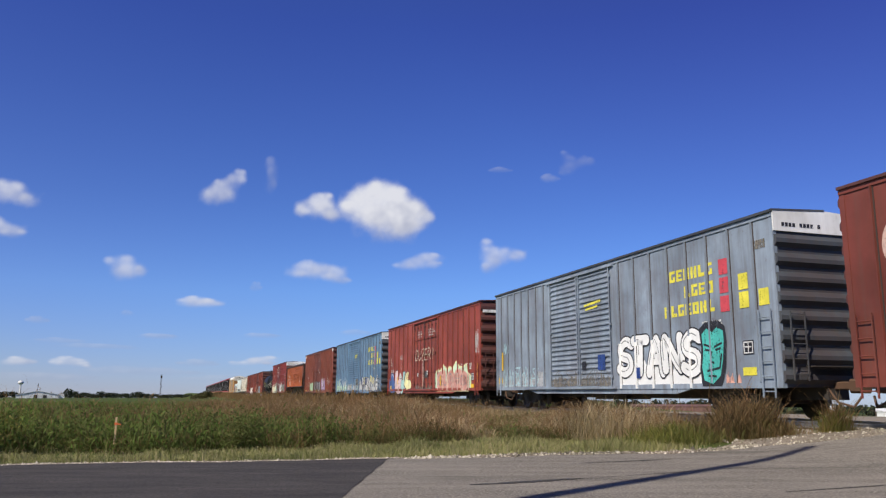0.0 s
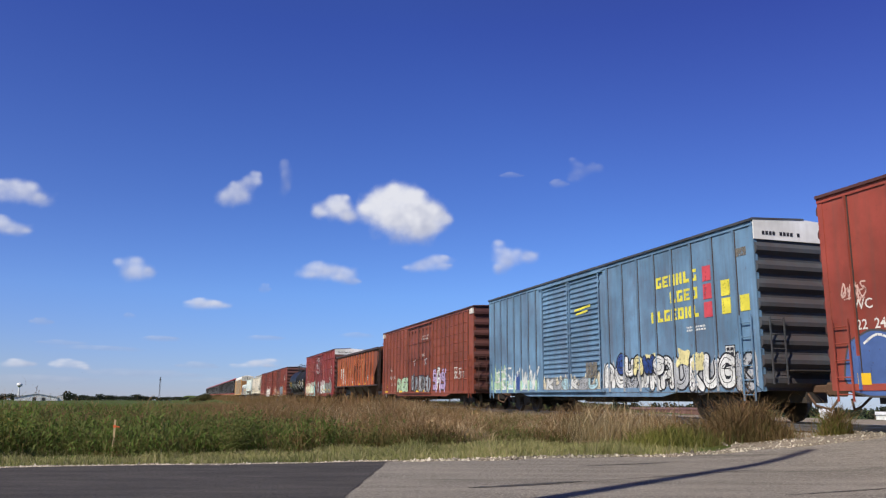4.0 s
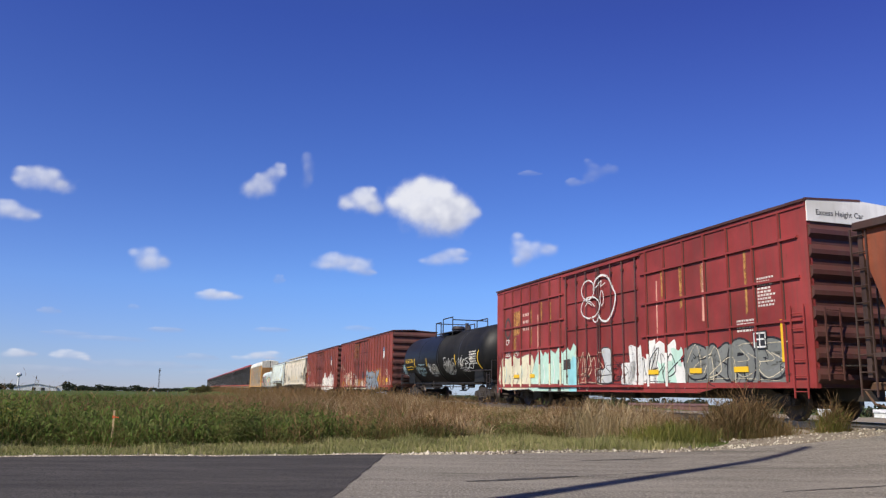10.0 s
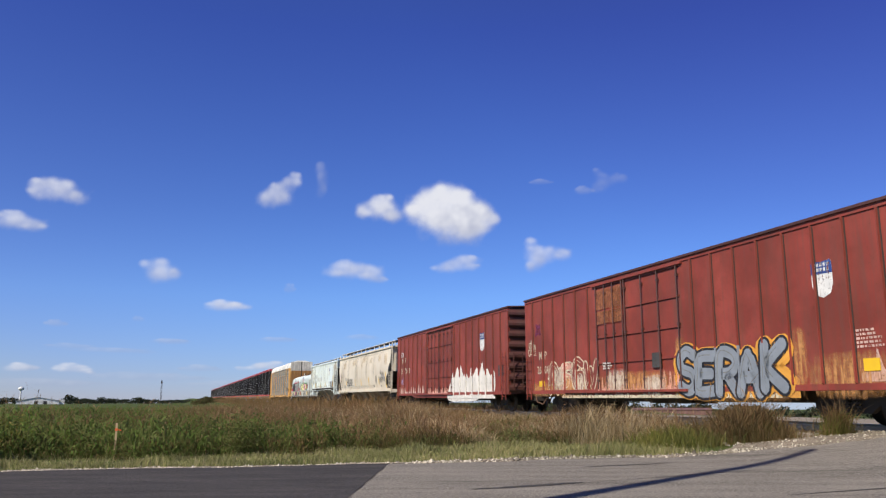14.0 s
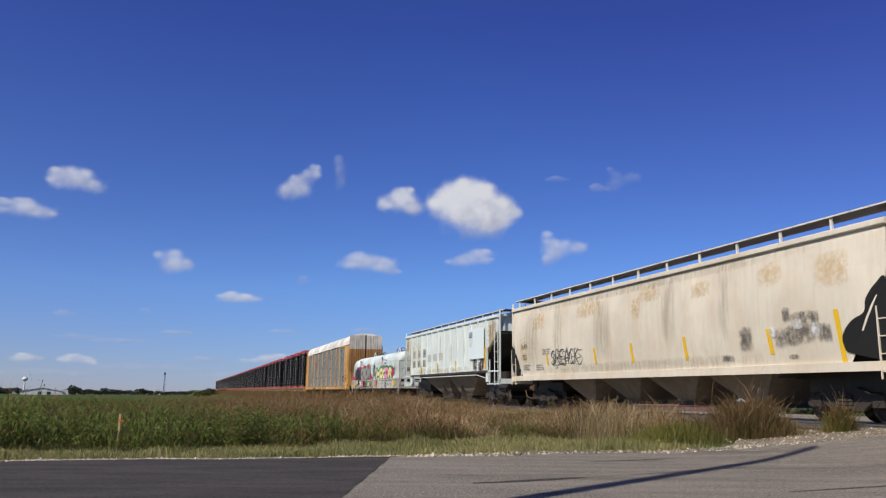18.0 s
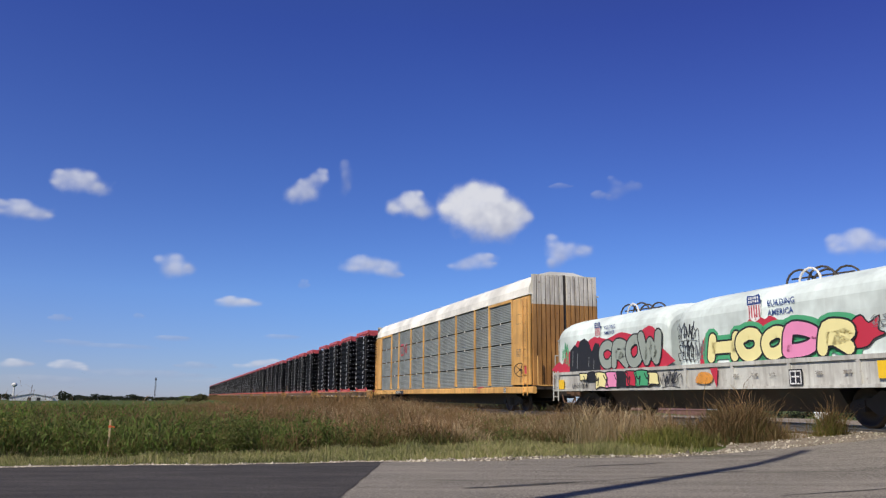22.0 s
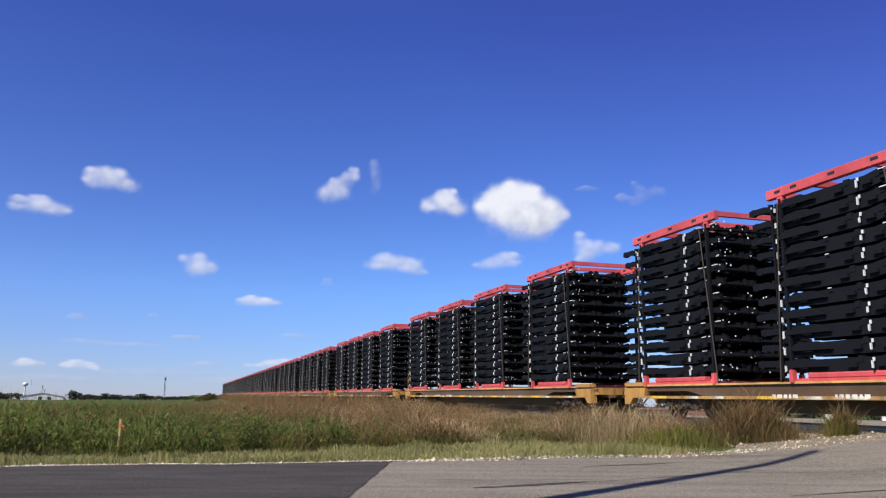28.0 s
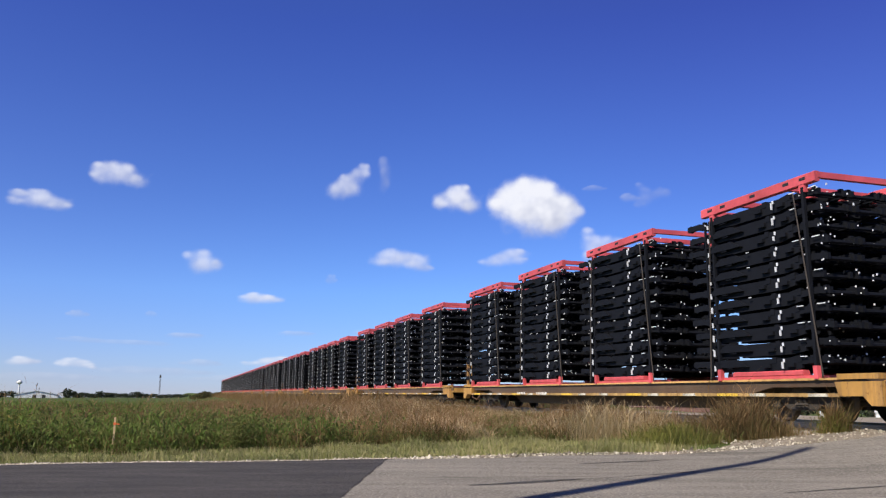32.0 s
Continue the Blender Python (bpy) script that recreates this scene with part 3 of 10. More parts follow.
scatter("weed_leaves", M_GREEN, "small leaves of the green weeds", np.repeat(weeds, 4, 0) + np.random.default_rng(62).normal(0, 0.10, (len(weeds) * 4, 3)) * [1, 1, 0.8], 0.13, 0.0105, 1.6, 8, 0.4, 0.58, 0.0)
# green growth low at the foot of the brown grass
foot = field(46000, -3, 10.8, TALL_FROM + 0.3, -26, 1.6, 16, lambda n, s, v: BROWN(n, v) * back(n, s) * ends(n, s) * smooth(-0.35, 0.25, v + 0.1))
scatter("green_undergrowth", M_FOOT, "dark green growth at the foot of the dry grass", foot, 0.36, 0.0050, 1.0, 17)
scatter("undergrowth_leaves", M_FOOT, "small dark leaves at the foot of the dry grass", np.repeat(foot, 2, 0) + np.random.default_rng(64).normal(0, 0.08, (len(foot) * 2, 3)) * [1, 1, 0.6], 0.10, 0.0085, 1.6, 18, 0.4, 0.30, 0.0)
straw = shaped(field(85000, 2.5, 13.0, TALL_FROM - 1.6, -60, 1.7, 14, lambda n, s, v: room(n, s) * ends(n, s) * smooth(3.0, 6.5, n + 3 * v) * (0.9 if noise.noise((n * 0.5, s * 0.35, 21.0)) > 0.02 else 0.12)))
scatter("straw", M_STRAW, "pale bleached straw leaning through the dry grass", straw, 0.78, 0.0028, 1.2, 15, 0.5)
bank = field(15000, 8.5, 12.7, -48, -340, 1.5, 38, lambda n, s, v: 0.6 + 0.4 * v)
scatter("bank_grass", M_TALL, "tall dry grass along the far rail bank", bank, 1.30, 0.011, 0.6, 39, 0.4)
far_bank = field(26000, TRACK_N + 2.4, TRACK_N + 9, -20, -150, 1.3, 19, lambda n, s, v: smooth(-22, -27, s) * smooth(0.62, 0.52, n / -s))
scatter("far_bank_grass", M_TALL, "tall dry grass on the far side of the track", far_bank, 0.95, 0.006, 0.9, 20, 0.4)
low = field(110000, -16, 12.0, EDGE_S - 0.3, EDGE_S - 3.3, 0.9, 13, lambda n, s, v: smooth(edge_s(n) - 0.1, edge_s(n) - 0.7, s) * (0.75 + 0.5 * v) * ends(n, s))
low[:, 2] *= [0.8 + 0.9 * smooth(-0.1, 0.5, noise.noise((n * 1.3, s * 1.6, 5.0))) + 0.4 * smooth(3, 6, n) - 0.25 * smooth(1, -3, n) for n, s in low[:, :2]]
scatter("verge_grass", M_SHORT, "short mown grass on the road verge", low, 0.15, 0.0045, 0.9, 4)


def clump(n, s, count, height, spread, seed, mat, name, label, heads=0.6):
    r = np.random.default_rng(seed)
    p = np.stack([n + r.normal(0, spread, count), s + r.normal(0, spread * 0.6, count), r.uniform(0.35, 1.1, count)], 1)
    p[:, 2] *= 1 - 0.35 * np.minimum(1, np.abs(p[:, 0] - n) / (2 * spread)) ** 2
    if mat in (M_TALL, M_RUST):
        scatter("seed_heads", M_PLUME, "feathery tan seed heads of the dry grass", p[r.uniform(0, 1, count) < heads], 0.15, 0.0035, 1.6, seed + 50, 0.3, height * 0.72)
    return scatter(name, mat, label, p, height, 0.0026, 0.95, seed, 0.5)


# the big clump beside the crossing: rusty stems over an olive foot, with a few high stalks
clump(11.55, -14.55, 4200, 0.86, 0.40, 21, M_RUST, "tall_grass_clump", "rusty brown seed-headed grass clump beside the crossing", 0.5)
clump(11.0, -14.5, 2600, 0.70, 0.36, 31, M_RUST, "tall_grass_clump", "rusty brown seed-headed grass clump beside the crossing", 0.4)
clump(11.5, -14.4, 3800, 0.50, 0.46, 26, M_UNDER, "tall_grass_clump", "olive brown grass clump beside the crossing")
clump(11.4, -14.6, 260, 1.30, 0.55, 32, M_TALL, "tall_stalks", "sparse high dry stalks over the grass clump", 0.9)
clump(11.75, -14.2, 1500, 0.40, 0.40, 33, M_RUST, "tall_grass_clump", "rusty brown grass at the foot of the clump", 0.2)
clump(8.9, -16.0, 900, 0.92, 0.50, 41, M_STRAW, "straw_clump", "golden bleached straw leaning in the grass")
clump(10.0, -15.9, 700, 0.82, 0.45, 42, M_STRAW, "straw_clump", "golden bleached straw leaning in the grass")
clump(11.7, -27.5, 2600, 0.42, 0.9, 43, M_STRAW, "straw_clump", "flattened pale straw on the foot of the rail bank")
# lower yellow-green weeds between it and the long grass
clump(10.0, -14.55, 2600, 0.42, 0.55, 22, M_FOOT, "weed_clump", "olive green weeds beside the crossing")
clump(9.5, -14.4, 2400, 0.46, 0.50, 25, M_LIME, "weed_clump", "yellow-green weeds beside the road edge")
clump(9.9, -14.9, 160, 1.00, 0.60, 34, M_TALL, "tall_stalks", "sparse high dry stalks over the weeds", 0.9)
clump(10.4, -14.8, 1500, 0.50, 0.40, 35, M_UNDER, "tall_grass_clump", "olive brown grass clump beside the crossing")
# the small clump that stands alone at the edge of the ballast
clump(13.25, -13.85, 900, 0.56, 0.20, 23, M_LIME, "weed_clump", "yellow-green weed clump at the edge of the ballast")
clump(13.3, -13.85, 420, 0.74, 0.20, 24, M_TALL, "tall_grass_clump", "brown seed-headed grass in the small clump", 0.5)
clump(13.45, -13.9, 70, 1.05, 0.20, 36, M_TALL, "tall_stalks", "sparse high dry stalks over the small clump", 0.9)


def weed_bush_meshes(seed):
    """Stems and leaves of a bushy weed."""
    r = np.random.default_rng(seed)
    stems, leaves = Geo(), Geo()
    for i in range(7):
        a, lean, h = r.uniform(0, 6.28), r.uniform(0.08, 0.30), r.uniform(0.38, 0.72)
        tip = Vector((math.cos(a) * lean, math.sin(a) * lean, h))
        stems.cyl((0, 0, -0.05), tuple(tip), 0.006, 0.002, 4, False)
        for k in range(46):
            q = r.uniform(0.15, 1.0)
            c = tip * q + Vector(r.normal(0, 0.055, 3))
            m = pose(*c, r.uniform(-50, 50), r.uniform(-50, 50), r.uniform(0, 360))
            u = r.uniform(0.016, 0.034)
            b = len(leaves.v)
            leaves.v += [tuple(m @ Vector(p)) for p in ((-u * 0.3, 0, 0), (0, -u * 0.55, 0.002), (u * 1.5, 0, -u * 0.3), (0, u * 0.55, 0.002))]
            leaves.f.append([b, b + 1, b + 2, b + 3])
    return stems.mesh("stems", M_GREEN), leaves


weed_kit = [weed_bush_meshes(400 + k) for k in range(5)]
weed_look = [(M_GREEN, "leafy green bushy weed in the field edge"), (M_FOOT, "dark green bushy weed in the field edge"), (M_LIME, "yellow-green bushy weed in the field edge")]
weed_leaf = {(k, j): weed_kit[k][1].mesh("leaves", weed_look[j][0]) for k in range(5) for j in range(3)}
r = np.random.default_rng(77)
for i in range(95):
    n = r.uniform(-7.5, 4.6)
    q = TALL_FROM - 0.15 - 1.25 * smooth(0, 5, n) - r.uniform(0, 1) ** 2 * 5.0
    if r.uniform(0, 1) > 1.15 - 0.75 * smooth(0, 4.5, n) or abs(n + 1.16 + 0.07 * (q + 15)) < 0.25:
        continue
    j = int(r.choice((0, 0, 1, 2) if n < -2.6 else (0, 1, 1, 1)))
    p = at(n, q, ground_z(n, q))
    e = r.uniform(0.7, 1.25)
    w = thing("weed_bush", weed_look[j][1], "weed", "bushy weeds at the field edge", m=pose(p.x, p.y, p.z, 0, 0, r.uniform(0, 360)) @ Matrix.Scale(e, 4))
    k = int(r.integers(5))
    part("stalk", weed_kit[k][0], None, w)
    tagged(part("leaf_mass", weed_leaf[k, j], None, w), kind="stuff")

# gravelly dirt between the road and the grass
M_DIRT = ground_mat("gravelly_dirt", [(0.20, 0.165, 0.125), (0.26, 0.22, 0.17), (0.15, 0.125, 0.095), (0.34, 0.30, 0.24)], (0.4, 2.5, 26), 0.95, 0.8)
g = Geo()
shoulder = list(np.arange(-20, 15.6, 0.25))
wide = lambda n: 0.22 + 0.10 * math.sin(n * 1.9) + 0.08 * math.sin(n * 5.3) + 0.28 * smooth(3.5, 5.5, n) + 1.1 * smooth(9.6, 11.5, n)
g.strip([[tuple(at(n, edge_s(n) + 0.03 - k * wide(n), max(road_z(n) - 0.004, ground_z(n, edge_s(n) - k * wide(n))) + 0.006)) for n in shoulder] for k in np.linspace(0, 1, 7)])
solid("shoulder", g, M_DIRT, "gravelly dirt shoulder between the road and the grass", kind="structure", smooth=True)

# limestone chips along the road edge and by the crossing
g, dark_chips = Geo(), Geo()
r = np.random.default_rng(5)
for i in range(9000):
    n = r.uniform(-14, 15.5)
    mid = smooth(3.5, 5.5, n) * smooth(11.5, 9.0, n)
    s = edge_s(n) - abs(r.normal(0, 0.13 + 0.22 * mid)) + 0.05
    if n > 10.5 and r.uniform(0, 1) < 0.5:
        continue
    if n > 10.5:
        s = edge_s(n) + 0.05 - r.uniform(0, 1.4) ** 1.3
    q = r.uniform(0.008, 0.026) if n < 3.5 else r.uniform(0.010, 0.040)
    if r.uniform(0, 1) < 0.02:
        q *= 1.8
    p = at(n, s, max(road_z(n) - 0.01, ground_z(n, s)) + q * 0.3)
    m = pose(p.x, p.y, p.z, r.uniform(0, 360), r.uniform(0, 360), r.uniform(0, 360))
    j = r.uniform(0.55, 1.0, 6) * q
    gg = dark_chips if r.uniform(0, 1) < max(0.62 * mid, 0.45 * smooth(9, 11, n)) else g
    b = len(gg.v)
    gg.v += [tuple(m @ Vector(c)) for c in ((j[0], 0, 0), (0, j[1], 0), (-j[2], 0, 0), (0, -j[3], 0), (0, 0, j[4]), (0, 0, -j[5]))]
    gg.f += [[b + x for x in f] for f in ((0, 1, 4), (1, 2, 4), (2, 3, 4), (3, 0, 4), (1, 0, 5), (2, 1, 5), (3, 2, 5), (0, 3, 5))]
tagged(solid("limestone_chips", g, M_STONE, "white limestone chips along the road edge", "gravel"), kind="stuff")
tagged(solid("gravel", dark_chips, M_GRAVEL, "grey and brown gravel along the road edge", "gravel"), kind="stuff")

# loose ballast stones on the near shoulder of the track
g = Geo()
for i in range(5200):
    q = -13.0 - r.uniform(0, 1) ** 1.8 * 34
    n = TRACK_N - r.uniform(0.9, 2.9)
    u = r.uniform(0.018, 0.045)
    d = TRACK_N - n
    z = rail_z(q) + (-0.20 if d < 1.75 else -0.20 - 0.42 * (d - 1.75) / 1.15)
    p = at(n, q, z + u * 0.3)
    m = pose(p.x, p.y, p.z, r.uniform(0, 360), r.uniform(0, 360), r.uniform(0, 360))
    j = r.uniform(0.55, 1.0, 6) * u
    b = len(g.v)
    g.v += [tuple(m @ Vector(c)) for c in ((j[0], 0, 0), (0, j[1], 0), (-j[2], 0, 0), (0, -j[3], 0), (0, 0, j[4]), (0, 0, -j[5]))]
    g.f += [[b + x for x in f] for f in ((0, 1, 4), (1, 2, 4), (2, 3, 4), (3, 0, 4), (1, 0, 5), (2, 1, 5), (3, 2, 5), (0, 3, 5))]
tagged(solid("ballast_stones", g, M_CRUSH, "loose crushed stone on the shoulder of the track", "gravel"), kind="stuff")

# ---- small things beside the road ----
stake = thing("survey_stake", "wooden survey stake with an orange ribbon in the weeds", "stake")
p = at(-1.16, -14.9, 0)
stake.matrix_basis = pose(p.x, p.y, ground_z(-1.16, -14.9) - 0.05, 1, 0.5, 20) @ Matrix.Diagonal((1, 1, 0.82, 1))
part("lath", Geo().hexa([(-0.018, -0.008, 0), (0.018, -0.008, 0), (0.018, 0.008, 0), (-0.018, 0.008, 0), (-0.016, -0.007, 0.82), (0.016, -0.007, 0.82), (0.016, 0.007, 0.82), (-0.016, 0.007, 0.82)]), M_LATH, stake)
part("ribbon", Geo().box(-0.022, 0.022, -0.013, 0.013, 0.66, 0.71).hexa([(0.02, -0.006, 0.67), (0.08, -0.002, 0.66), (0.08, 0.004, 0.66), (0.02, 0.006, 0.67), (0.02, -0.006, 0.70), (0.08, -0.002, 0.68), (0.08, 0.004, 0.68), (0.02, 0.006, 0.70)]), M_ORANGE, stake, "orange plastic ribbon")

pole = thing("utility_pole", "tall weathered wooden utility pole beside the road", "utility pole", m=pose(-4.32, 1.97, 0))
part("shaft", Geo().cyl((0, 0, -0.2), (0, 0, 15.75), 0.16, 0.10, 16), M_WOOD, pole)
part("cap", Geo().cyl((0, 0, 15.75), (0, 0, 15.81), 0.09, 0.05, 12), M_STEEL, pole, "metal cap")

# ---- far left: trees, farm shed, water tower, mast ----
def leaf_cloud(r, centre, size, count, leaf):
    gg = Geo()
    for _ in range(count):
        d = Vector(r.normal(0, 1, 3)).normalized() * (r.uniform(0.25, 1.0) ** 0.5)
        d *= 0.8 + 0.35 * noise.noise(d * 2.3 + Vector(centre))
        c = Vector(centre) + Vector((d.x * size[0], d.y * size[1], d.z * size[2]))
        m = pose(*c, *r.uniform(0, 360, 3))
        q = leaf * r.uniform(0.6, 1.3)
        b = len(gg.v)
        gg.v += [tuple(m @ Vector(p)) for p in ((-q, -q * 0.6, 0), (q, -q * 0.6, 0), (q * 0.7, q * 0.7, q * 0.3), (-q * 0.7, q * 0.7, -q * 0.3))]
        gg.f.append([b, b + 1, b + 2, b + 3])
    return gg


def tree(x, y, z, height, spread, seed, label, leaves=260):
    r = np.random.default_rng(seed)
    t = thing("tree", label, "tree", "trees on the horizon", m=pose(x, y, z))
    gg = Geo().cyl((0, 0, -0.3), (0, 0, height * 0.45), height * 0.03, height * 0.018, 8)
    for i in range(5):
        a = r.uniform(0, 6.28)
        gg.cyl((0, 0, height * r.uniform(0.25, 0.45)), (math.cos(a) * spread * 0.5, math.sin(a) * spread * 0.5, height * r.uniform(0.55, 0.75)), height * 0.012, height * 0.005, 6)
    part("trunk", gg, M_BARK, t)
    crown = Geo()
    for i in range(5):
        a = r.uniform(0, 6.28)
        c = (math.cos(a) * spread * 0.45, math.sin(a) * spread * 0.45, height * r.uniform(0.20, 0.72))
        crown.add(leaf_cloud(r, c, (spread * 0.55, spread * 0.55, height * 0.28), leaves // 5, height * 0.075))
    part("crown", crown, M_LEAF if abs(x) < 120 and x < 0 else M_FARLEAF, t)
    return t


r = np.random.default_rng(31)
for i in range(120):
    az = -31 + i * 0.153 + r.uniform(-0.07, 0.07)
    d = r.uniform(820, 960)
    h = 6.0 * r.choice((0.7, 0.75, 0.8, 0.85, 0.9, 1.2)) * (1.0 if az < -18 else 0.62)
    if abs(az + 24.6) < 0.7 or abs(az + 29.6) < 0.6:
        h *= 1.3
    tree(d * math.sin(radians(az)), d * math.cos(radians(az)), 0.2, h, h * r.uniform(0.95, 1.25), 100 + i, "dark green broad tree in a distant treeline", 300)
for i in range(26):
    az = 13 + i * 0.8 + r.uniform(-0.3, 0.3)
    d = r.uniform(380, 460)
    h = 8.5 * r.choice((0.55, 0.7, 0.8, 0.95)) * (1.25 if az > 27.5 else 1.0)
    q = az + 17.743
    tree(d * math.sin(radians(az)), d * math.cos(radians(az)), ground_z(d * math.sin(radians(q)), -d * math.cos(radians(q))) + 0.1, h, h * 1.1, 200 + i, "dark green broad tree in a distant treeline", 260)
# low bushes where the track runs out of sight
for i, (x, y, h, w) in enumerate(((-88, 287, 3.2, 3.5), (-84, 280, 4.4, 4.0), (-86, 300, 4.2, 4.5), (-80, 284, 3.4, 3.0), (-92, 310, 4.0, 5), (-78, 270, 2.4, 3))):
    tree(x, y, 0.2, h * 0.72, w, 300 + i, "olive green roadside bush near the track", 700)

M_SHED = paint("white_sheet_metal", (0.70, 0.71, 0.70), 0.05, 0.2, 0.5)
M_DARK = plain("dark_opening", (0.03, 0.03, 0.03), 0.8)
shed = thing("farm_shed", "wide white metal farm shed with a low gable and open bays", "shed", m=pose(-319, 627, 0.1, 0, 0, -63) @ Matrix.Diagonal((1, 1.2, 1.25, 1)))
part("wall", Geo().extrude([(-12.5, 0), (12.5, 0), (12.5, 1.9), (0, 4.3), (-12.5, 1.9)], -8, 8), M_SHED, shed)
part("roof", Geo().extrude([(-13, 1.85), (0, 4.32), (13, 1.85), (13, 2.05), (0, 4.6), (-13, 2.05)], -8.5, 8.5), M_SHED, shed)
for y in (-1.2, 4.2):
    part("doorway", Geo().box(8.01, 8.08, y - 1.1, y + 1.1, 0.05, 1.9), M_DARK, shed)
part("lean_to", Geo().box(2, 7, 12.5, 15.5, 0, 2.9), M_SHED, shed, "small white lean-to")
M_BRICKRED = paint("faded_red_sheet", (0.17, 0.085, 0.072), 0.2, 0.3, 0.6)
for az, d, long, high, mat, label in ((15.9, 330, 15, 1.7, M_BRICKRED, "long low red farm shed far beyond the track"), (25.7, 360, 2.6, 3.2, M_SHED, "small white shed far beyond the track"), (29.4, 340, 5.5, 2.6, M_SHED, "low white shed far beyond the track")):
    q = az + 17.743
    sh = thing("field_shed", label, "shed", m=pose(d * math.sin(radians(az)), d * math.cos(radians(az)), ground_z(d * math.sin(radians(q)), -d * math.cos(radians(q))) + 1.4, 0, 0, -az))
    part("wall", Geo().extrude([(-4, -3), (4, -3), (4, high * 0.62), (0, high), (-4, high * 0.62)], -long, long), mat, sh)
    part("roof", Geo().extrude([(-4.3, high * 0.60), (0, high + 0.02), (4.3, high * 0.60), (4.3, high * 0.66), (0, high + 0.15), (-4.3, high * 0.66)], -long - 0.3, long + 0.3), mat, sh)
water = thing("water_tower", "pale water tower on a slim column on the horizon", "water tower", m=pose(-1173, 2207, 0))
part("column", Geo().cyl((0, 0, 0), (0, 0, 37), 2.8, 1.8, 12), M_SHED, water)
part("tank", Geo().lathe([(35, 1.6), (36.5, 5), (39, 7.4), (42, 7.4), (45, 5), (46.5, 0.5)], 20, axis="z"), M_SHED, water, smooth=True)
mast = thing("radio_mast", "thin dark lattice mast above the treeline", "mast", m=pose(-301, 848, 0))
g = Geo()
for a in range(3):
    w = a * 2.094
    g.cyl((0.7 * math.cos(w), 0.7 * math.sin(w), 0), (0.7 * math.cos(w), 0.7 * math.sin(w), 25), 0.14, n=5)
for k in range(12):
    a, b = k % 3 * 2.094, (k + 1) % 3 * 2.094
    g.cyl((0.7 * math.cos(a), 0.7 * math.sin(a), k * 2.08), (0.7 * math.cos(b), 0.7 * math.sin(b), (k + 1) * 2.08), 0.08, n=4)
part("lattice", g, M_STEEL, mast)
part("antenna", Geo().box(-0.9, 0.9, -0.2, 0.2, 21.5, 23.5), M_STEEL, mast)

# ---- the train ----
train = []              # thing, metres along the track at the start, height over the rail, turn


def wheelset_geo():
    gg = Geo()
    for y in (-0.755, 0.755):
        o = 1 if y > 0 else -1
        prof = [(y - 0.065 * o, 0.0), (y - 0.065 * o, 0.46), (y - 0.04 * o, 0.485), (y - 0.03 * o, 0.46), (y + 0.065 * o, 0.452), (y + 0.065 * o, 0.40), (y + 0.02 * o, 0.37), (y + 0.015 * o, 0.16), (y + 0.08 * o, 0.13), (y + 0.08 * o, 0.0)]
        gg.lathe(prof, 28, axis="y")
    gg.cyl((0, -1.08, 0), (0, 1.08, 0), 0.075, n=10)
    for y in (-1.09, 1.09):
        for k in range(3):
            a = k * 2.094
            gg.cyl((0.045 * math.cos(a), y, 0.045 * math.sin(a)), (0.045 * math.cos(a), y * 1.02, 0.045 * math.sin(a)), 0.016, n=6)
    return gg


def side_frame_geo(y):
    gg = Geo()
    top = [(-1.16, 0.52), (-0.95, 0.62), (-0.55, 0.66), (-0.30, 0.80), (0.30, 0.80), (0.55, 0.66), (0.95, 0.62), (1.16, 0.52), (1.16, 0.38), (0.98, 0.36), (0.70, 0.47), (0.42, 0.28), (-0.42, 0.28), (-0.70, 0.47), (-0.98, 0.36), (-1.16, 0.38)]
    gg.extrude_y(top, y - 0.07, y + 0.07)
    for x in (-0.14, 0, 0.14):
        for k in range(4):
            gg.lathe([(0.30 + k * 0.085, 0.035), (0.32 + k * 0.085, 0.062), (0.36 + k * 0.085, 0.062), (0.38 + k * 0.085, 0.035)], 8, (x, y * 1.09, 0), "z")
    for x in (-0.89, 0.89):
        gg.box(x - 0.16, x + 0.16, y - 0.10, y + 0.10, 0.36, 0.60)
    return gg


bogie_kit = [("side_frame", side_frame_geo(-0.99).mesh("side_frame", M_STEEL), None), ("side_frame", side_frame_geo(0.99).mesh("side_frame", M_STEEL), None)]
BOLSTER = Geo().chamfered(-0.22, 0.22, -1.05, 1.05, 0.42, 0.74, 0.05).box(-0.9, 0.9, -0.06, 0.06, 0.3, 0.42).mesh("bogie", M_STEEL)
WHEELSET = wheelset_geo().mesh("wheelset", M_WHEEL, True)
spin_kit = {}


def bogie(car, x):
    """A two-axle bogie; its wheels turn as the train rolls."""
    b = part("bogie", BOLSTER, None, car, "grimy cast steel two-axle bogie", pose(x, 0, 0))
    for name, me, _ in bogie_kit:
        part(name, me, None, b)
    for ax in (-0.89, 0.89):
        if ax not in spin_kit:
            w = part("wheelset", WHEELSET, None, b, "steel wheelset with a worn tread")
            walk(w, [(k / 30, pose(ax, 0, 0.457) @ Matrix.Rotation(gone(k / 30) / 0.457, 4, "Y")) for k in range(0, 961)])
            spin_kit[ax] = w
        else:
            w = spin_kit[ax].copy()
            scene.collection.objects.link(w)
            w.parent = b
    return b


